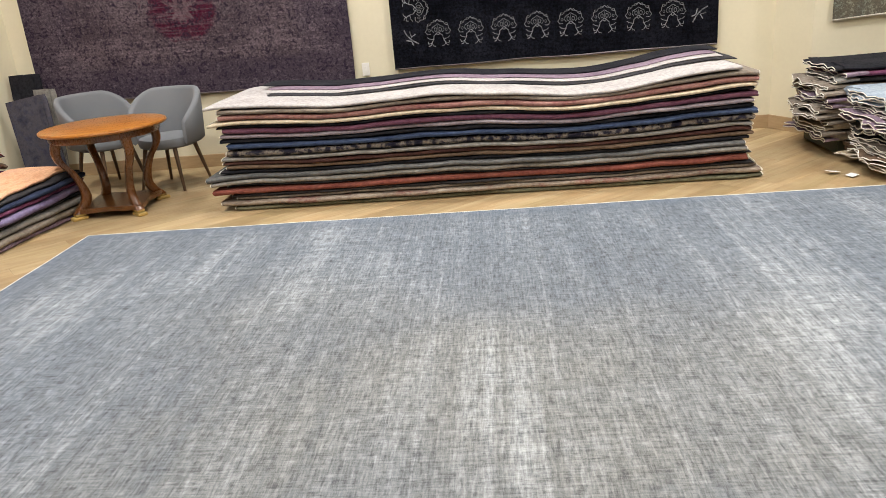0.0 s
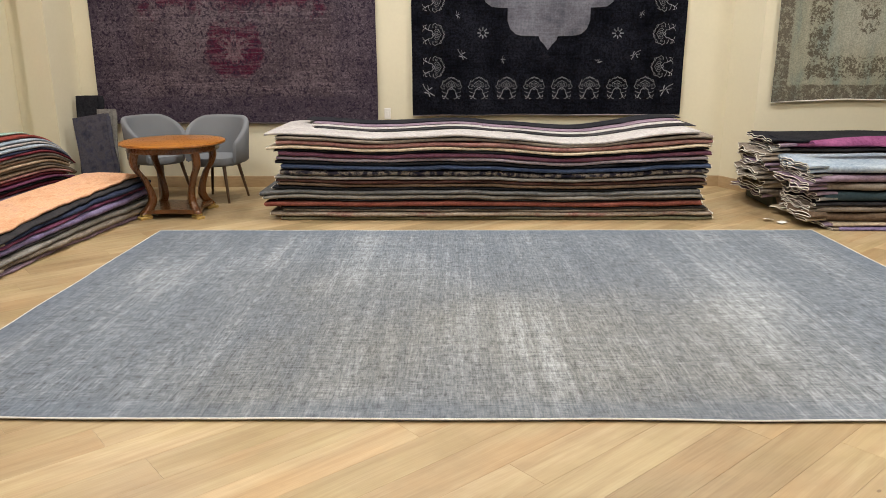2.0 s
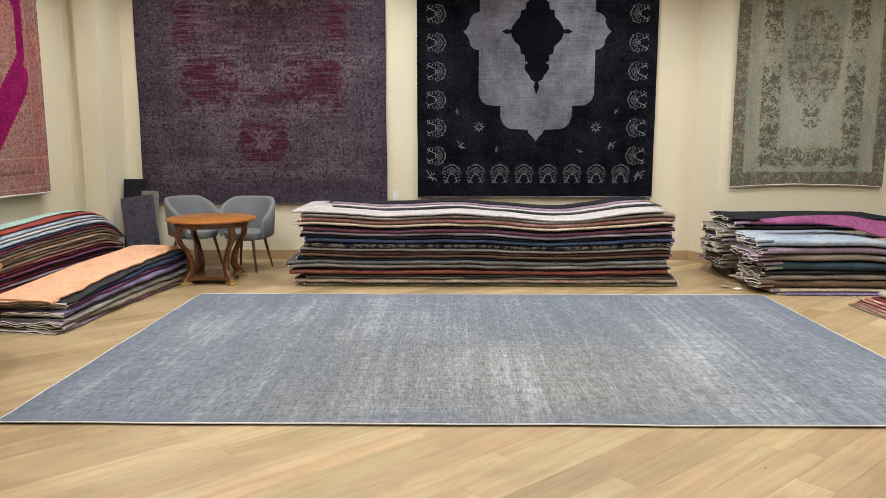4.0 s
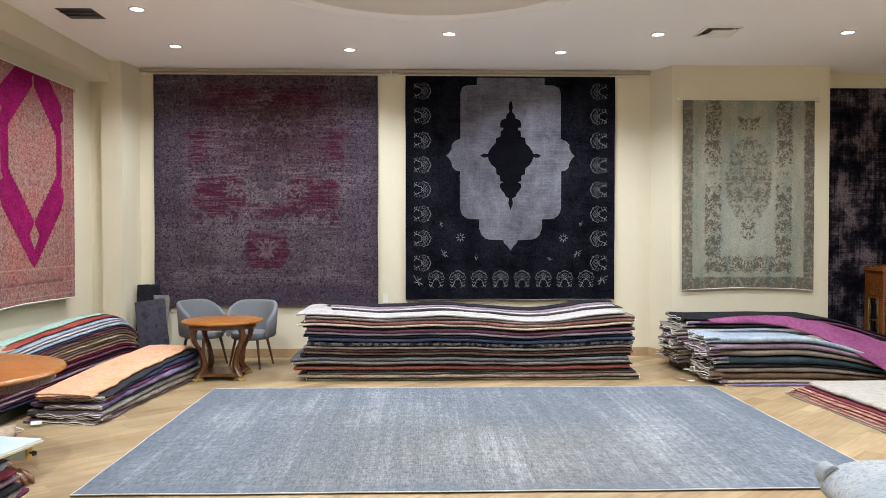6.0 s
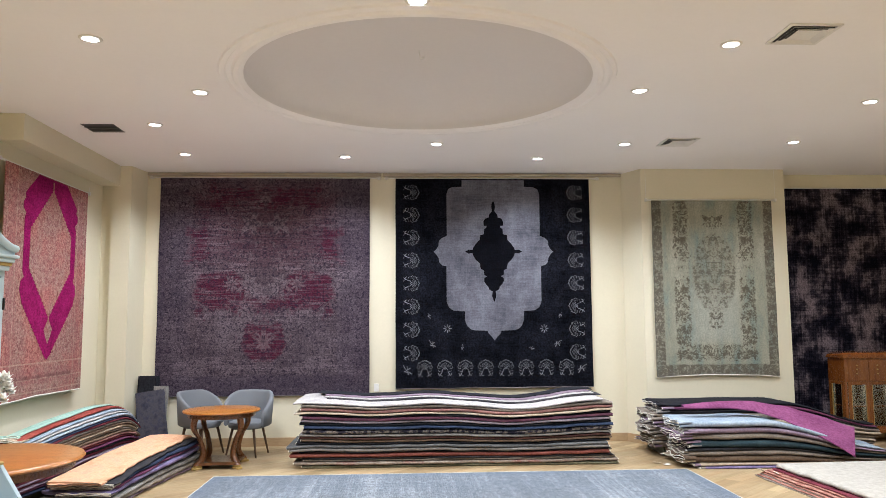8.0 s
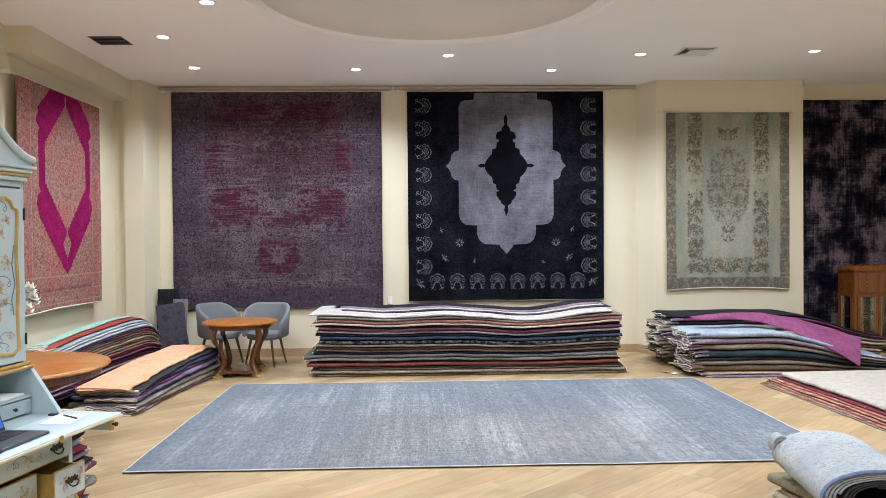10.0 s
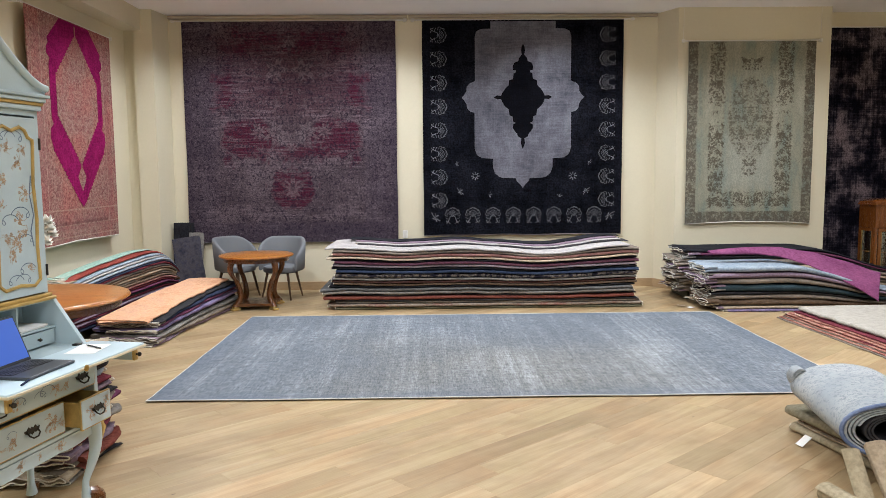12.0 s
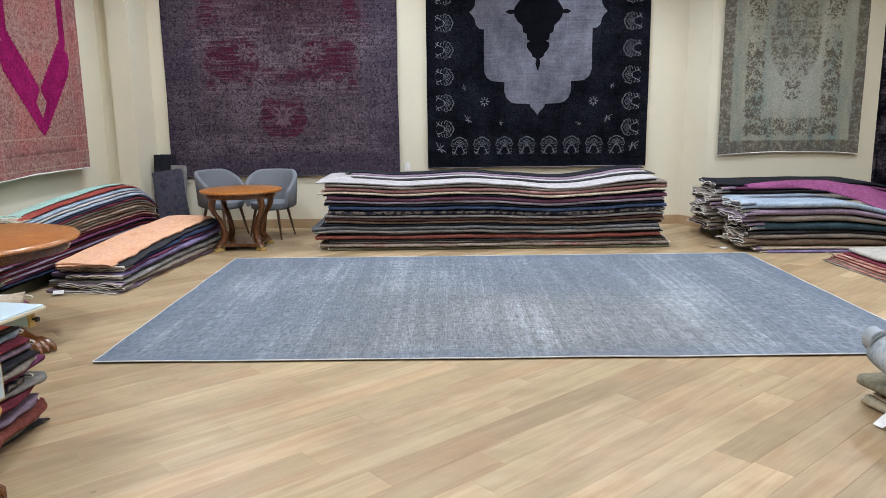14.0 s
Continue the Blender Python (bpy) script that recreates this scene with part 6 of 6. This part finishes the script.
# scalloped apron
ap = [(-0.42, 0.435), (0.42, 0.435), (0.42, 0.375)] + [(0.42 - 0.84 * i / 28, 0.400 - 0.035 * abs(math.sin(i / 28 * math.pi * 2)) - 0.03 * max(0, 1 - abs(i - 14) / 4)) for i in range(1, 28)] + [(-0.42, 0.375)]
apron = part("apron", inlay(ap, 0.252, 0.018), DESK, desk, "pale blue scalloped apron")
for i, (cx, s) in enumerate(((0.12, 1.4), (-0.15, 1.2), (-0.02, 0.8))):
    bm_ = bmesh.new()
    bloom(bm_, cx, 0.407, s * 0.7, 0.2505, 40 + i)
    part("painted_flower", bm_, BLOOM_TAN, apron, "tan painted flower")


def cabriole(x, y, dx, dy):
    pts, rad = [], []
    for i in range(15):
        s = i / 14
        k = 0.040 * math.sin(s * math.pi * 1.25 + 0.35) - 0.015 * s + (0.03 * max(0, s - 0.8) / 0.2)
        pts.append((x + dx * k, y + dy * k, 0.475 - 0.445 * s))
        rad.append(0.046 - 0.028 * min(1, s * 1.35) + 0.012 * max(0, s - 0.85) / 0.15)
    return tube(pts, rad, 10)


for lx, ly, dx, dy in ((0.375, 0.285, 0.7, -0.7), (-0.375, 0.285, -0.7, -0.7), (0.375, 0.645, 0.7, 0.5), (-0.375, 0.645, -0.7, 0.5)):
    leg = part("leg", cabriole(lx, ly, dx, dy), DESK, desk, "curved blue leg", True)
    bm_ = bmesh.new()
    for k in (-1, 0, 1):
        ox, oy = lx + dx * 0.025 - dy * k * 0.02, ly + dy * 0.025 + dx * k * 0.02
        tube([(ox - dx * 0.03, oy - dy * 0.03, 0.065), (ox, oy, 0.058), (ox + dx * 0.028, oy + dy * 0.028, 0.035), (ox + dx * 0.034, oy + dy * 0.034, 0.004)], [0.016, 0.021, 0.018, 0.008], 7, bm_)
    bmesh.ops.create_icosphere(bm_, subdivisions=2, radius=0.030, matrix=Matrix.Translation((lx + dx * 0.012, ly + dy * 0.012, 0.030)))
    part("claw_foot", bm_, TABLE_DARK, leg, "brown and gilt claw foot", True)
    bm_ = bmesh.new()
    tube([(lx + dx * 0.052 - dy * 0.03, ly + dy * 0.052 + dx * 0.03, 0.47), (lx + dx * 0.078, ly + dy * 0.078, 0.40), (lx + dx * 0.062, ly + dy * 0.062, 0.34), (lx + dx * 0.050, ly + dy * 0.050, 0.30)], [0.010, 0.014, 0.010, 0.004], 6, bm_)
    part("gilt_knee", bm_, GILT, leg, "gilt carved knee", True)
# pull-out supports of the flap
for sx in (-1, 1):
    lo = part("flap_support", slab(sx * 0.445 - 0.014, sx * 0.445 + 0.014, 0.04, 0.30, 0.770, 0.829, 0.003), DESK, desk, "blue pull-out support")
    part("gilt_end", slab(sx * 0.445 - 0.016, sx * 0.445 + 0.016, 0.026, 0.040, 0.768, 0.829, 0.003), GILT, lo)
    part("knob", lathe([(0.005, 0), (0.005, 0.010), (0.012, 0.016), (0.010, 0.026), (0.004, 0.029)], 12), BRONZE, lo, m=pose(sx * 0.445, 0.026, 0.80, 90), smooth=True)
# slanted sides and the pigeon holes
for sx in (-1, 1):
    bm_ = bmesh.new()
    ol = [(0.285, 0.832), (0.68, 0.832), (0.68, 1.09), (0.470, 1.09)]
    a, b = (0.405, 0.43) if sx > 0 else (-0.43, -0.405)
    loft(bm_, [[(a, y, z) for y, z in ol], [(b, y, z) for y, z in ol]])
    bmesh.ops.recalc_face_normals(bm_, faces=bm_.faces)
    part("slant_side", bm_, DESK, desk, "slanted pale blue side")
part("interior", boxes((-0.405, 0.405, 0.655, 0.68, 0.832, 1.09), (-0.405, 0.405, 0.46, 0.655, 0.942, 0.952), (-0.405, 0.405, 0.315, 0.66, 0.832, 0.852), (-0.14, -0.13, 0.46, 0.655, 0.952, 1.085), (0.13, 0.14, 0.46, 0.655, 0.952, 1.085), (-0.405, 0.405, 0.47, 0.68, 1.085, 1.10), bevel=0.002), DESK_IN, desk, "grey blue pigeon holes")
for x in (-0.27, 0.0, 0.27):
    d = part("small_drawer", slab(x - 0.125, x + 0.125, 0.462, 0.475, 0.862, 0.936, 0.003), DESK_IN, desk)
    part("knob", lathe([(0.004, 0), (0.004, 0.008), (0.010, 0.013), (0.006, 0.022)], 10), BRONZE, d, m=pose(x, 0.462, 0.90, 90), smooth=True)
part("hinge", boxes((0.36, 0.395, 0.30, 0.34, 0.853, 0.862), bevel=0.003), BRONZE, desk)
# upper cabinet
up = part("upper_case", boxes((-0.40, -0.375, 0.49, 0.72, 1.12, 2.06), (0.375, 0.40, 0.49, 0.72, 1.12, 2.06), (-0.375, 0.375, 0.70, 0.72, 1.12, 2.06), (-0.40, 0.40, 0.49, 0.72, 2.04, 2.07), (-0.40, 0.40, 0.49, 0.72, 1.10, 1.125), bevel=0.003), DESK, desk, "pale blue upper cabinet")
part("base_moulding", boxes((-0.425, 0.425, 0.458, 0.735, 1.092, 1.108), (-0.412, 0.412, 0.472, 0.73, 1.108, 1.128), bevel=0.006), GILT, up, "gilt base moulding")


def gilt_frame(x0, x1, z0, z1, y):
    """A gilt moulding with shaped corners round a door panel."""
    w = x1 - x0
    pts = [(x0, z0 + 0.03), (x0 + 0.008, z0 + 0.20), (x0, z0 + 0.34), (x0 + 0.012, z0 + 0.52), (x0, z0 + 0.70), (x0, z1 - 0.06), (x0 + 0.03, z1 - 0.05), (x0 + 0.05, z1 - 0.015), (x0 + w * 0.3, z1), (x0 + w * 0.5, z1 - 0.02),
           (x1 - w * 0.3, z1), (x1 - 0.05, z1 - 0.015), (x1 - 0.03, z1 - 0.05), (x1, z1 - 0.06), (x1, z0 + 0.70), (x1 - 0.012, z0 + 0.52), (x1, z0 + 0.34), (x1 - 0.008, z0 + 0.20), (x1, z0 + 0.03), (x1 - 0.04, z0), (x0 + w * 0.5, z0 + 0.012), (x0 + 0.04, z0), (x0, z0 + 0.03)]
    return tube([(x, y, z) for x, z in pts], 0.009, 6)


for x0, x1 in ((-0.372, -0.004), (0.004, 0.372)):
    d = part("cabinet_door", slab(x0, x1, 0.475, 0.492, 1.135, 2.03, 0.004), DESK, up, "pale blue door with painted flowers")

    part("door_frame", gilt_frame(x0 + 0.045, x1 - 0.045, 1.18, 1.98, 0.472), GILT, up, "gilt shaped moulding", True)
    bm2_ = bmesh.new()
    mid = (x0 + x1) / 2
    for i, (ox, oz, s) in enumerate(((0, 1.40, 2.2), (0.05, 1.45, 1.4), (-0.06, 1.43, 1.4), (0.02, 1.52, 1.5), (-0.03, 1.34, 1.2), (0.07, 1.65, 1.6), (-0.07, 1.72, 1.6), (0.03, 1.80, 1.4), (0.08, 1.28, 1.0), (-0.09, 1.60, 1.0), (-0.04, 1.88, 1.3), (0.07, 1.87, 1.2))):
        bm_ = bmesh.new()
        bloom(bm_, mid + ox, oz, s * 0.8, 0.4735, i + 60)
        part("painted_flower", bm_, BLOOM_TAN, up, "tan painted flower")
    for ox, oz, s, f in ((0.08, 1.22, 1.3, -1), (-0.08, 1.22, 1.3, 1), (0.10, 1.55, 1.6, -1), (0.11, 1.42, 1.2, -1), (-0.10, 1.52, 1.4, 1), (0.08, 1.93, 1.5, -1), (-0.08, 1.93, 1.3, 1), (0.0, 1.27, 1.4, 1)):
        bm_ = bmesh.new()
        scroll(bm_, mid + ox, oz, s, f, 0.4735)
        part("painted_scroll", bm_, BLOOM_BLUE, up, "slate blue painted scroll")
    ribbon(bm2_, [(mid + 0.11, 1.38), (mid + 0.095, 1.46), (mid + 0.12, 1.54), (mid + 0.10, 1.64), (mid + 0.115, 1.74)], 0.008, 0.4735)
    part("painted_vine", bm2_, BLOOM_BLUE, up, "slate blue painted vine")
for z in (1.25, 1.90):
    part("door_hinge", tube([(0.382, 0.474, z - 0.03), (0.382, 0.474, z + 0.03)], 0.006, 8), BRONZE, up)
# cornice and broken pediment
part("cornice", boxes((-0.41, 0.41, 0.470, 0.725, 2.07, 2.095), (-0.425, 0.425, 0.452, 0.735, 2.112, 2.135), (-0.44, 0.44, 0.438, 0.745, 2.135, 2.152), bevel=0.006), DESK, up, "stepped pale blue cornice")
part("cornice_bead", boxes((-0.418, 0.418, 0.462, 0.73, 2.095, 2.112), bevel=0.005), GILT, up, "gilt bead")
for sx in (-1, 1):
    bm_ = bmesh.new()
    top_, low_ = [], []
    for i in range(17):
        s = i / 16
        x = 0.43 - 0.36 * s
        z = 2.155 + 0.25 * (s ** 1.7) * (1.25 - 0.25 * s)
        top_.append((sx * x, z + 0.03))
        low_.append((sx * x, 2.150))
    inlay(top_ + low_[::-1], 0.462, 0.03, bm_)
    bmesh.ops.recalc_face_normals(bm_, faces=bm_.faces)
    part("pediment", bm_, DESK, up, "swan-necked pediment")
    part("pediment_moulding", tube([(x, 0.455, z) for x, z in top_], 0.020, 8), DESK, up, smooth=True)
    part("pediment_scroll", lathe([(0.012, -0.02), (0.035, -0.018), (0.038, 0.018), (0.012, 0.02)], 18), GILT, up, "gilt scroll end", True, m=pose(sx * 0.072, 0.465, 2.43, 90))

# things on the flap
SCREEN, nt_, b_ = material("lit blue screen", 0.3)
b_.inputs["Base Color"].default_value = (0.02, 0.05, 0.2, 1)
b_.inputs["Emission Color"].default_value = (0.06, 0.13, 0.48, 1)
b_.inputs["Emission Strength"].default_value = 0.9
SCREEN2, nt_, b_ = material("lit pale screen bar", 0.3)
b_.inputs["Emission Color"].default_value = (0.20, 0.32, 0.75, 1)
b_.inputs["Emission Strength"].default_value = 1.0
LAP = paint_mat("dark grey aluminium", (0.075, 0.08, 0.09), 0.4, 0.05, 5, 0.02, 0.6)
lap = thing("laptop", "open dark grey laptop with a lit blue screen on the flap", "laptop", DM @ pose(-0.13, 0.185, 0.8555, 0, 0, 3))
part("base", slab(-0.16, 0.16, -0.115, 0.115, 0.0, 0.014, 0.004), LAP, lap)
kb = part("keyboard", slab(-0.14, 0.14, -0.02, 0.09, 0.0142, 0.0150, 0.0003), BLACK, lap, "black keyboard")
bm_ = bmesh.new()
for r in range(5):
    for c in range(13):
        box(bm_, -0.137 + c * 0.0212, -0.137 + c * 0.0212 + 0.018, -0.017 + r * 0.021, -0.017 + r * 0.021 + 0.017, 0.0150, 0.0165)
part("keys", bm_, BLACK, kb)
lid = part("lid", slab(-0.16, 0.16, -0.004, 0.004, 0.0, 0.225, 0.003), LAP, lap, m=pose(0, 0.112, 0.012, -22))
part("screen", slab(-0.15, 0.15, -0.0055, -0.0042, 0.014, 0.215, 0.0003), SCREEN, lid, "lit blue screen")
bm_ = bmesh.new()
for k in range(5):
    box(bm_, -0.12, -0.07 + 0.012 * (k % 3), -0.0062, -0.0056, 0.14 - k * 0.010, 0.143 - k * 0.010)
part("screen_text", bm_, SCREEN2, lid, "pale bars of unreadable text")
solid("paper_sheet", slab(-0.105, 0.105, -0.075, 0.075, 0, 0.001, 0.0002), PAPER, "white paper sheet lying on the open flap", "paper", m=DM @ pose(0.30, 0.20, 0.8555, 0, 0, 12))
pen = thing("pen", "dark ballpoint pen lying on the paper", "pen", DM @ pose(0.33, 0.19, 0.8615, 0, 0, 65))
part("barrel", tube([(-0.065, 0, 0), (0.05, 0, 0), (0.068, 0, 0)], [0.004, 0.004, 0.001], 8), BLACK, pen, smooth=True)
pen2 = thing("pen", "blue and white pen lying near the flap edge", "pen", DM @ pose(-0.30, 0.06, 0.860, 0, 0, 20))
part("barrel", tube([(-0.065, 0, 0), (0.05, 0, 0), (0.068, 0, 0)], [0.0045, 0.0045, 0.001], 8), wool("navy"), pen2, smooth=True)
solid("paper_pile", boxes((-0.11, 0.11, -0.08, 0.08, 0, 0.006), (-0.10, 0.11, -0.085, 0.07, 0.0065, 0.012)), PAPER, "loose white papers in the pigeon hole", "paper", m=DM @ pose(0.26, 0.56, 0.9525, 0, 0, 4))

# white cable on the floor by the desk
solid("cable", tube([(-2.75, -0.45, 0.30), (-2.70, -0.40, 0.12), (-2.66, -0.36, 0.02), (-2.60, -0.42, 0.006), (-2.52, -0.62, 0.006), (-2.62, -0.80, 0.006)], 0.006, 6), WHITE, "white cable hanging down behind the desk", "cable", smooth=True)

# rugs stacked beyond the desk
BRIGHT = ["charcoal", "taupe", "rust", "mauve", "beige", "wine", "grey", "mixed", "plum", "taupe", "charcoal", "mauve", "wine", "sky", "charcoal", "red", "magenta", "beige"]
stack("rugs stacked beyond the desk", pose(-2.73, 0.40, 0.0, 0, 0, 88), 0.58, 0.58, [(c, 0.034 + 0.010 * ((k * 7) % 3) / 2) for k, c in enumerate(BRIGHT)], wavy, 81, "in a stack beyond the desk", 2, 2, 0.030, 30, 0.06, None, 0.055, 0.060)


# ---------------------------------------------------------------- floor of wide oak planks laid at a slant
def plank_mat():
    m, nt, b = material("oiled oak plank", 0.4)
    info = node(nt, "ShaderNodeObjectInfo")
    geo = node(nt, "ShaderNodeNewGeometry")
    rnd = node(nt, "ShaderNodeMath", {0: calc(nt, "ADD", info.outputs["Random"], geo.outputs["Random Per Island"]), 1: 1.0}, operation="FRACT").outputs[0]
    tc = node(nt, "ShaderNodeTexCoord")
    off = node(nt, "ShaderNodeCombineXYZ", {0: calc(nt, "MULTIPLY", rnd, 53.0), 1: calc(nt, "MULTIPLY", rnd, 17.0)}).outputs[0]
    v = node(nt, "ShaderNodeVectorMath", {0: tc.outputs["Object"], 1: off}, operation="ADD").outputs[0]
    # cathedral grain: long distorted bands, with fine pores over them
    g = node(nt, "ShaderNodeMapping", {"Vector": v, "Scale": (0.55, 7.0, 1.0)}).outputs[0]
    a = noise_of(nt, g, 1.6, 5, 0.55, 1.4)
    f = noise_of(nt, node(nt, "ShaderNodeMapping", {"Vector": v, "Scale": (2.0, 70.0, 1.0)}).outputs[0], 2.0, 3, 0.6)
    c = ramp_of(nt, a, [(0.30, (0.300, 0.205, 0.108)), (0.5, (0.375, 0.272, 0.152)), (0.70, (0.440, 0.335, 0.200))])
    tone = ramp_of(nt, rnd, [(0.0, (0.72, 0.69, 0.64)), (0.25, (0.90, 0.88, 0.85)), (0.7, (0.99, 0.99, 0.98)), (0.90, (1.10, 1.10, 1.10)), (1.0, (1.28, 1.29, 1.30))])
    c = blend(nt, 1.0, c, tone, "MULTIPLY")
    c = blend(nt, 0.16, c, ramp_of(nt, f, [(0.38, (0.25, 0.170, 0.085)), (0.6, (0.45, 0.345, 0.205))]))
    # greenish and reddish clouds along the boards, and a few dark knots
    hue = noise_of(nt, node(nt, "ShaderNodeMapping", {"Vector": v, "Scale": (0.8, 2.2, 1.0)}).outputs[0], 1.3, 3, 0.6)
    c = blend(nt, 0.7, c, blend(nt, 1.0, c, ramp_of(nt, hue, [(0.36, (1.06, 0.97, 0.90)), (0.5, (1.0, 1.0, 1.0)), (0.64, (0.96, 1.0, 0.93))]), "MULTIPLY"))
    scuff = noise_of(nt, v, 7, 5, 0.7)
    c = blend(nt, calc(nt, "MULTIPLY", grey(nt, scuff, 0.62, 0.75), 0.22), c, (0.24, 0.16, 0.10))
    knot = node(nt, "ShaderNodeTexVoronoi", {"Vector": node(nt, "ShaderNodeMapping", {"Vector": v, "Scale": (1.1, 2.4, 1.0)}).outputs[0], "Scale": 1.1}).outputs[0]
    c = blend(nt, calc(nt, "MULTIPLY", grey(nt, knot, 0.022, 0.010), 0.7), c, (0.10, 0.055, 0.03))
    # dull and pale traffic smears that cross the boards
    smear = noise_of(nt, node(nt, "ShaderNodeMapping", {"Vector": geo.outputs["Position"], "Scale": (1.0, 1.6, 1.0)}).outputs[0], 1.1, 5, 0.65, 0.5)
    c = blend(nt, 0.8, c, blend(nt, 1.0, c, ramp_of(nt, smear, [(0.34, (0.84, 0.82, 0.80)), (0.5, (1.0, 1.0, 1.0)), (0.66, (1.10, 1.10, 1.09))]), "MULTIPLY"))
    nt.links.new(c, b.inputs["Base Color"])
    nt.links.new(calc(nt, "MULTIPLY_ADD", scuff, 0.25, 0.26), b.inputs["Roughness"])
    bumped(nt, b, f, 0.05, 0.002)
    return m


OAK = plank_mat()
floor = thing("floor", "oiled oak plank floor laid diagonally", "floor", pose(0, 0, 0), kind="structure")
JOINT = paint_mat("dark joint filler", (0.24, 0.17, 0.105), 0.8)
part("subfloor", boxes((LEFT - 0.2, EAST + 0.2, SOUTH - 0.2, BACK + 0.2, -0.06, -0.003)), JOINT, floor, "dark base under the planks")


def plank_verts(ln, w, g=0.0003, bev=0.0008, d=0.02):
    a, b = ln / 2 - g, w / 2 - g
    vs = [(-a, -b, -d), (a, -b, -d), (a, b, -d), (-a, b, -d), (-a, -b, -bev), (a, -b, -bev), (a, b, -bev), (-a, b, -bev),
          (-a + bev, -b + bev, 0), (a - bev, -b + bev, 0), (a - bev, b - bev, 0), (-a + bev, b - bev, 0)]
    fs = [(0, 1, 5, 4), (1, 2, 6, 5), (2, 3, 7, 6), (3, 0, 4, 7), (4, 5, 9, 8), (5, 6, 10, 9), (6, 7, 11, 10), (7, 4, 8, 11), (8, 9, 10, 11)]
    return vs, fs


PLANK_W = 0.188
TURN = 41.0
LENGTHS = [1.1, 1.5, 1.9, 2.3, 2.7]
meshes = {}
for ln in LENGTHS:
    me = bpy.data.meshes.new("plank")
    me.from_pydata(*[plank_verts(ln, PLANK_W)[0], [], plank_verts(ln, PLANK_W)[1]])
    me.materials.append(OAK)
    meshes[ln] = me
rnd_ = random.Random(5)
near, rest_v, rest_f = 0, [], []
ca_, sa_ = math.cos(radians(TURN)), math.sin(radians(TURN))
spots = []
for row in range(-90, 91):
    s = -18 + rnd_.uniform(0, 2.5)
    q = 0.048 + row * PLANK_W
    while s < 18:
        ln = rnd_.choice(LENGTHS)
        mid = s + ln / 2
        x, y = mid * ca_ - q * sa_, mid * sa_ + q * ca_
        s += ln
        r = ln / 2 * ca_ + 0.1
        if LEFT - r < x < EAST + r and SOUTH - r < y < BACK + r:
            spots.append((x, y, ln))


def open_floor(x, y):
    """The stretch of bare floor between the large rug and the desk."""
    return -2.6 < x < 3.0 and -1.4 < y < 2.05


for x, y, ln in sorted(spots, key=lambda p: (not open_floor(p[0], p[1]), p[0], p[1])):
    if near < 290 and open_floor(x, y):
        near += 1
        ob = new("plank", meshes[ln])
        ob.parent = floor
        ob.matrix_basis = pose(x, y, 0, 0, 0, TURN)
    else:
        vs, fs = plank_verts(ln, PLANK_W)
        k = len(rest_v)
        rest_v += [(x * ca_ + y * sa_ + a, -x * sa_ + y * ca_ + b, z) for a, b, z in vs]
        rest_f += [tuple(i + k for i in f) for f in fs]
me = bpy.data.meshes.new("planks")
me.from_pydata(rest_v, [], rest_f)
# the boards end under the walls
bm_ = bmesh.new()
bm_.from_mesh(me)
for px, py, nx, ny in ((LEFT - 0.15, 0, -1, 0), (EAST + 0.15, 0, 1, 0), (0, SOUTH - 0.15, 0, -1), (0, BACK + 0.15, 0, 1)):
    bmesh.ops.bisect_plane(bm_, geom=bm_.verts[:] + bm_.edges[:] + bm_.faces[:], clear_outer=True,
                           plane_co=(px * ca_ + py * sa_, -px * sa_ + py * ca_, 0), plane_no=(nx * ca_ + ny * sa_, -nx * sa_ + ny * ca_, 0))
bm_.to_mesh(me)
bm_.free()
me.materials.append(OAK)
ob = new("planks", me)
ob.parent = floor
ob.matrix_basis = pose(0, 0, 0, 0, 0, TURN)
ob["kind"] = "stuff"
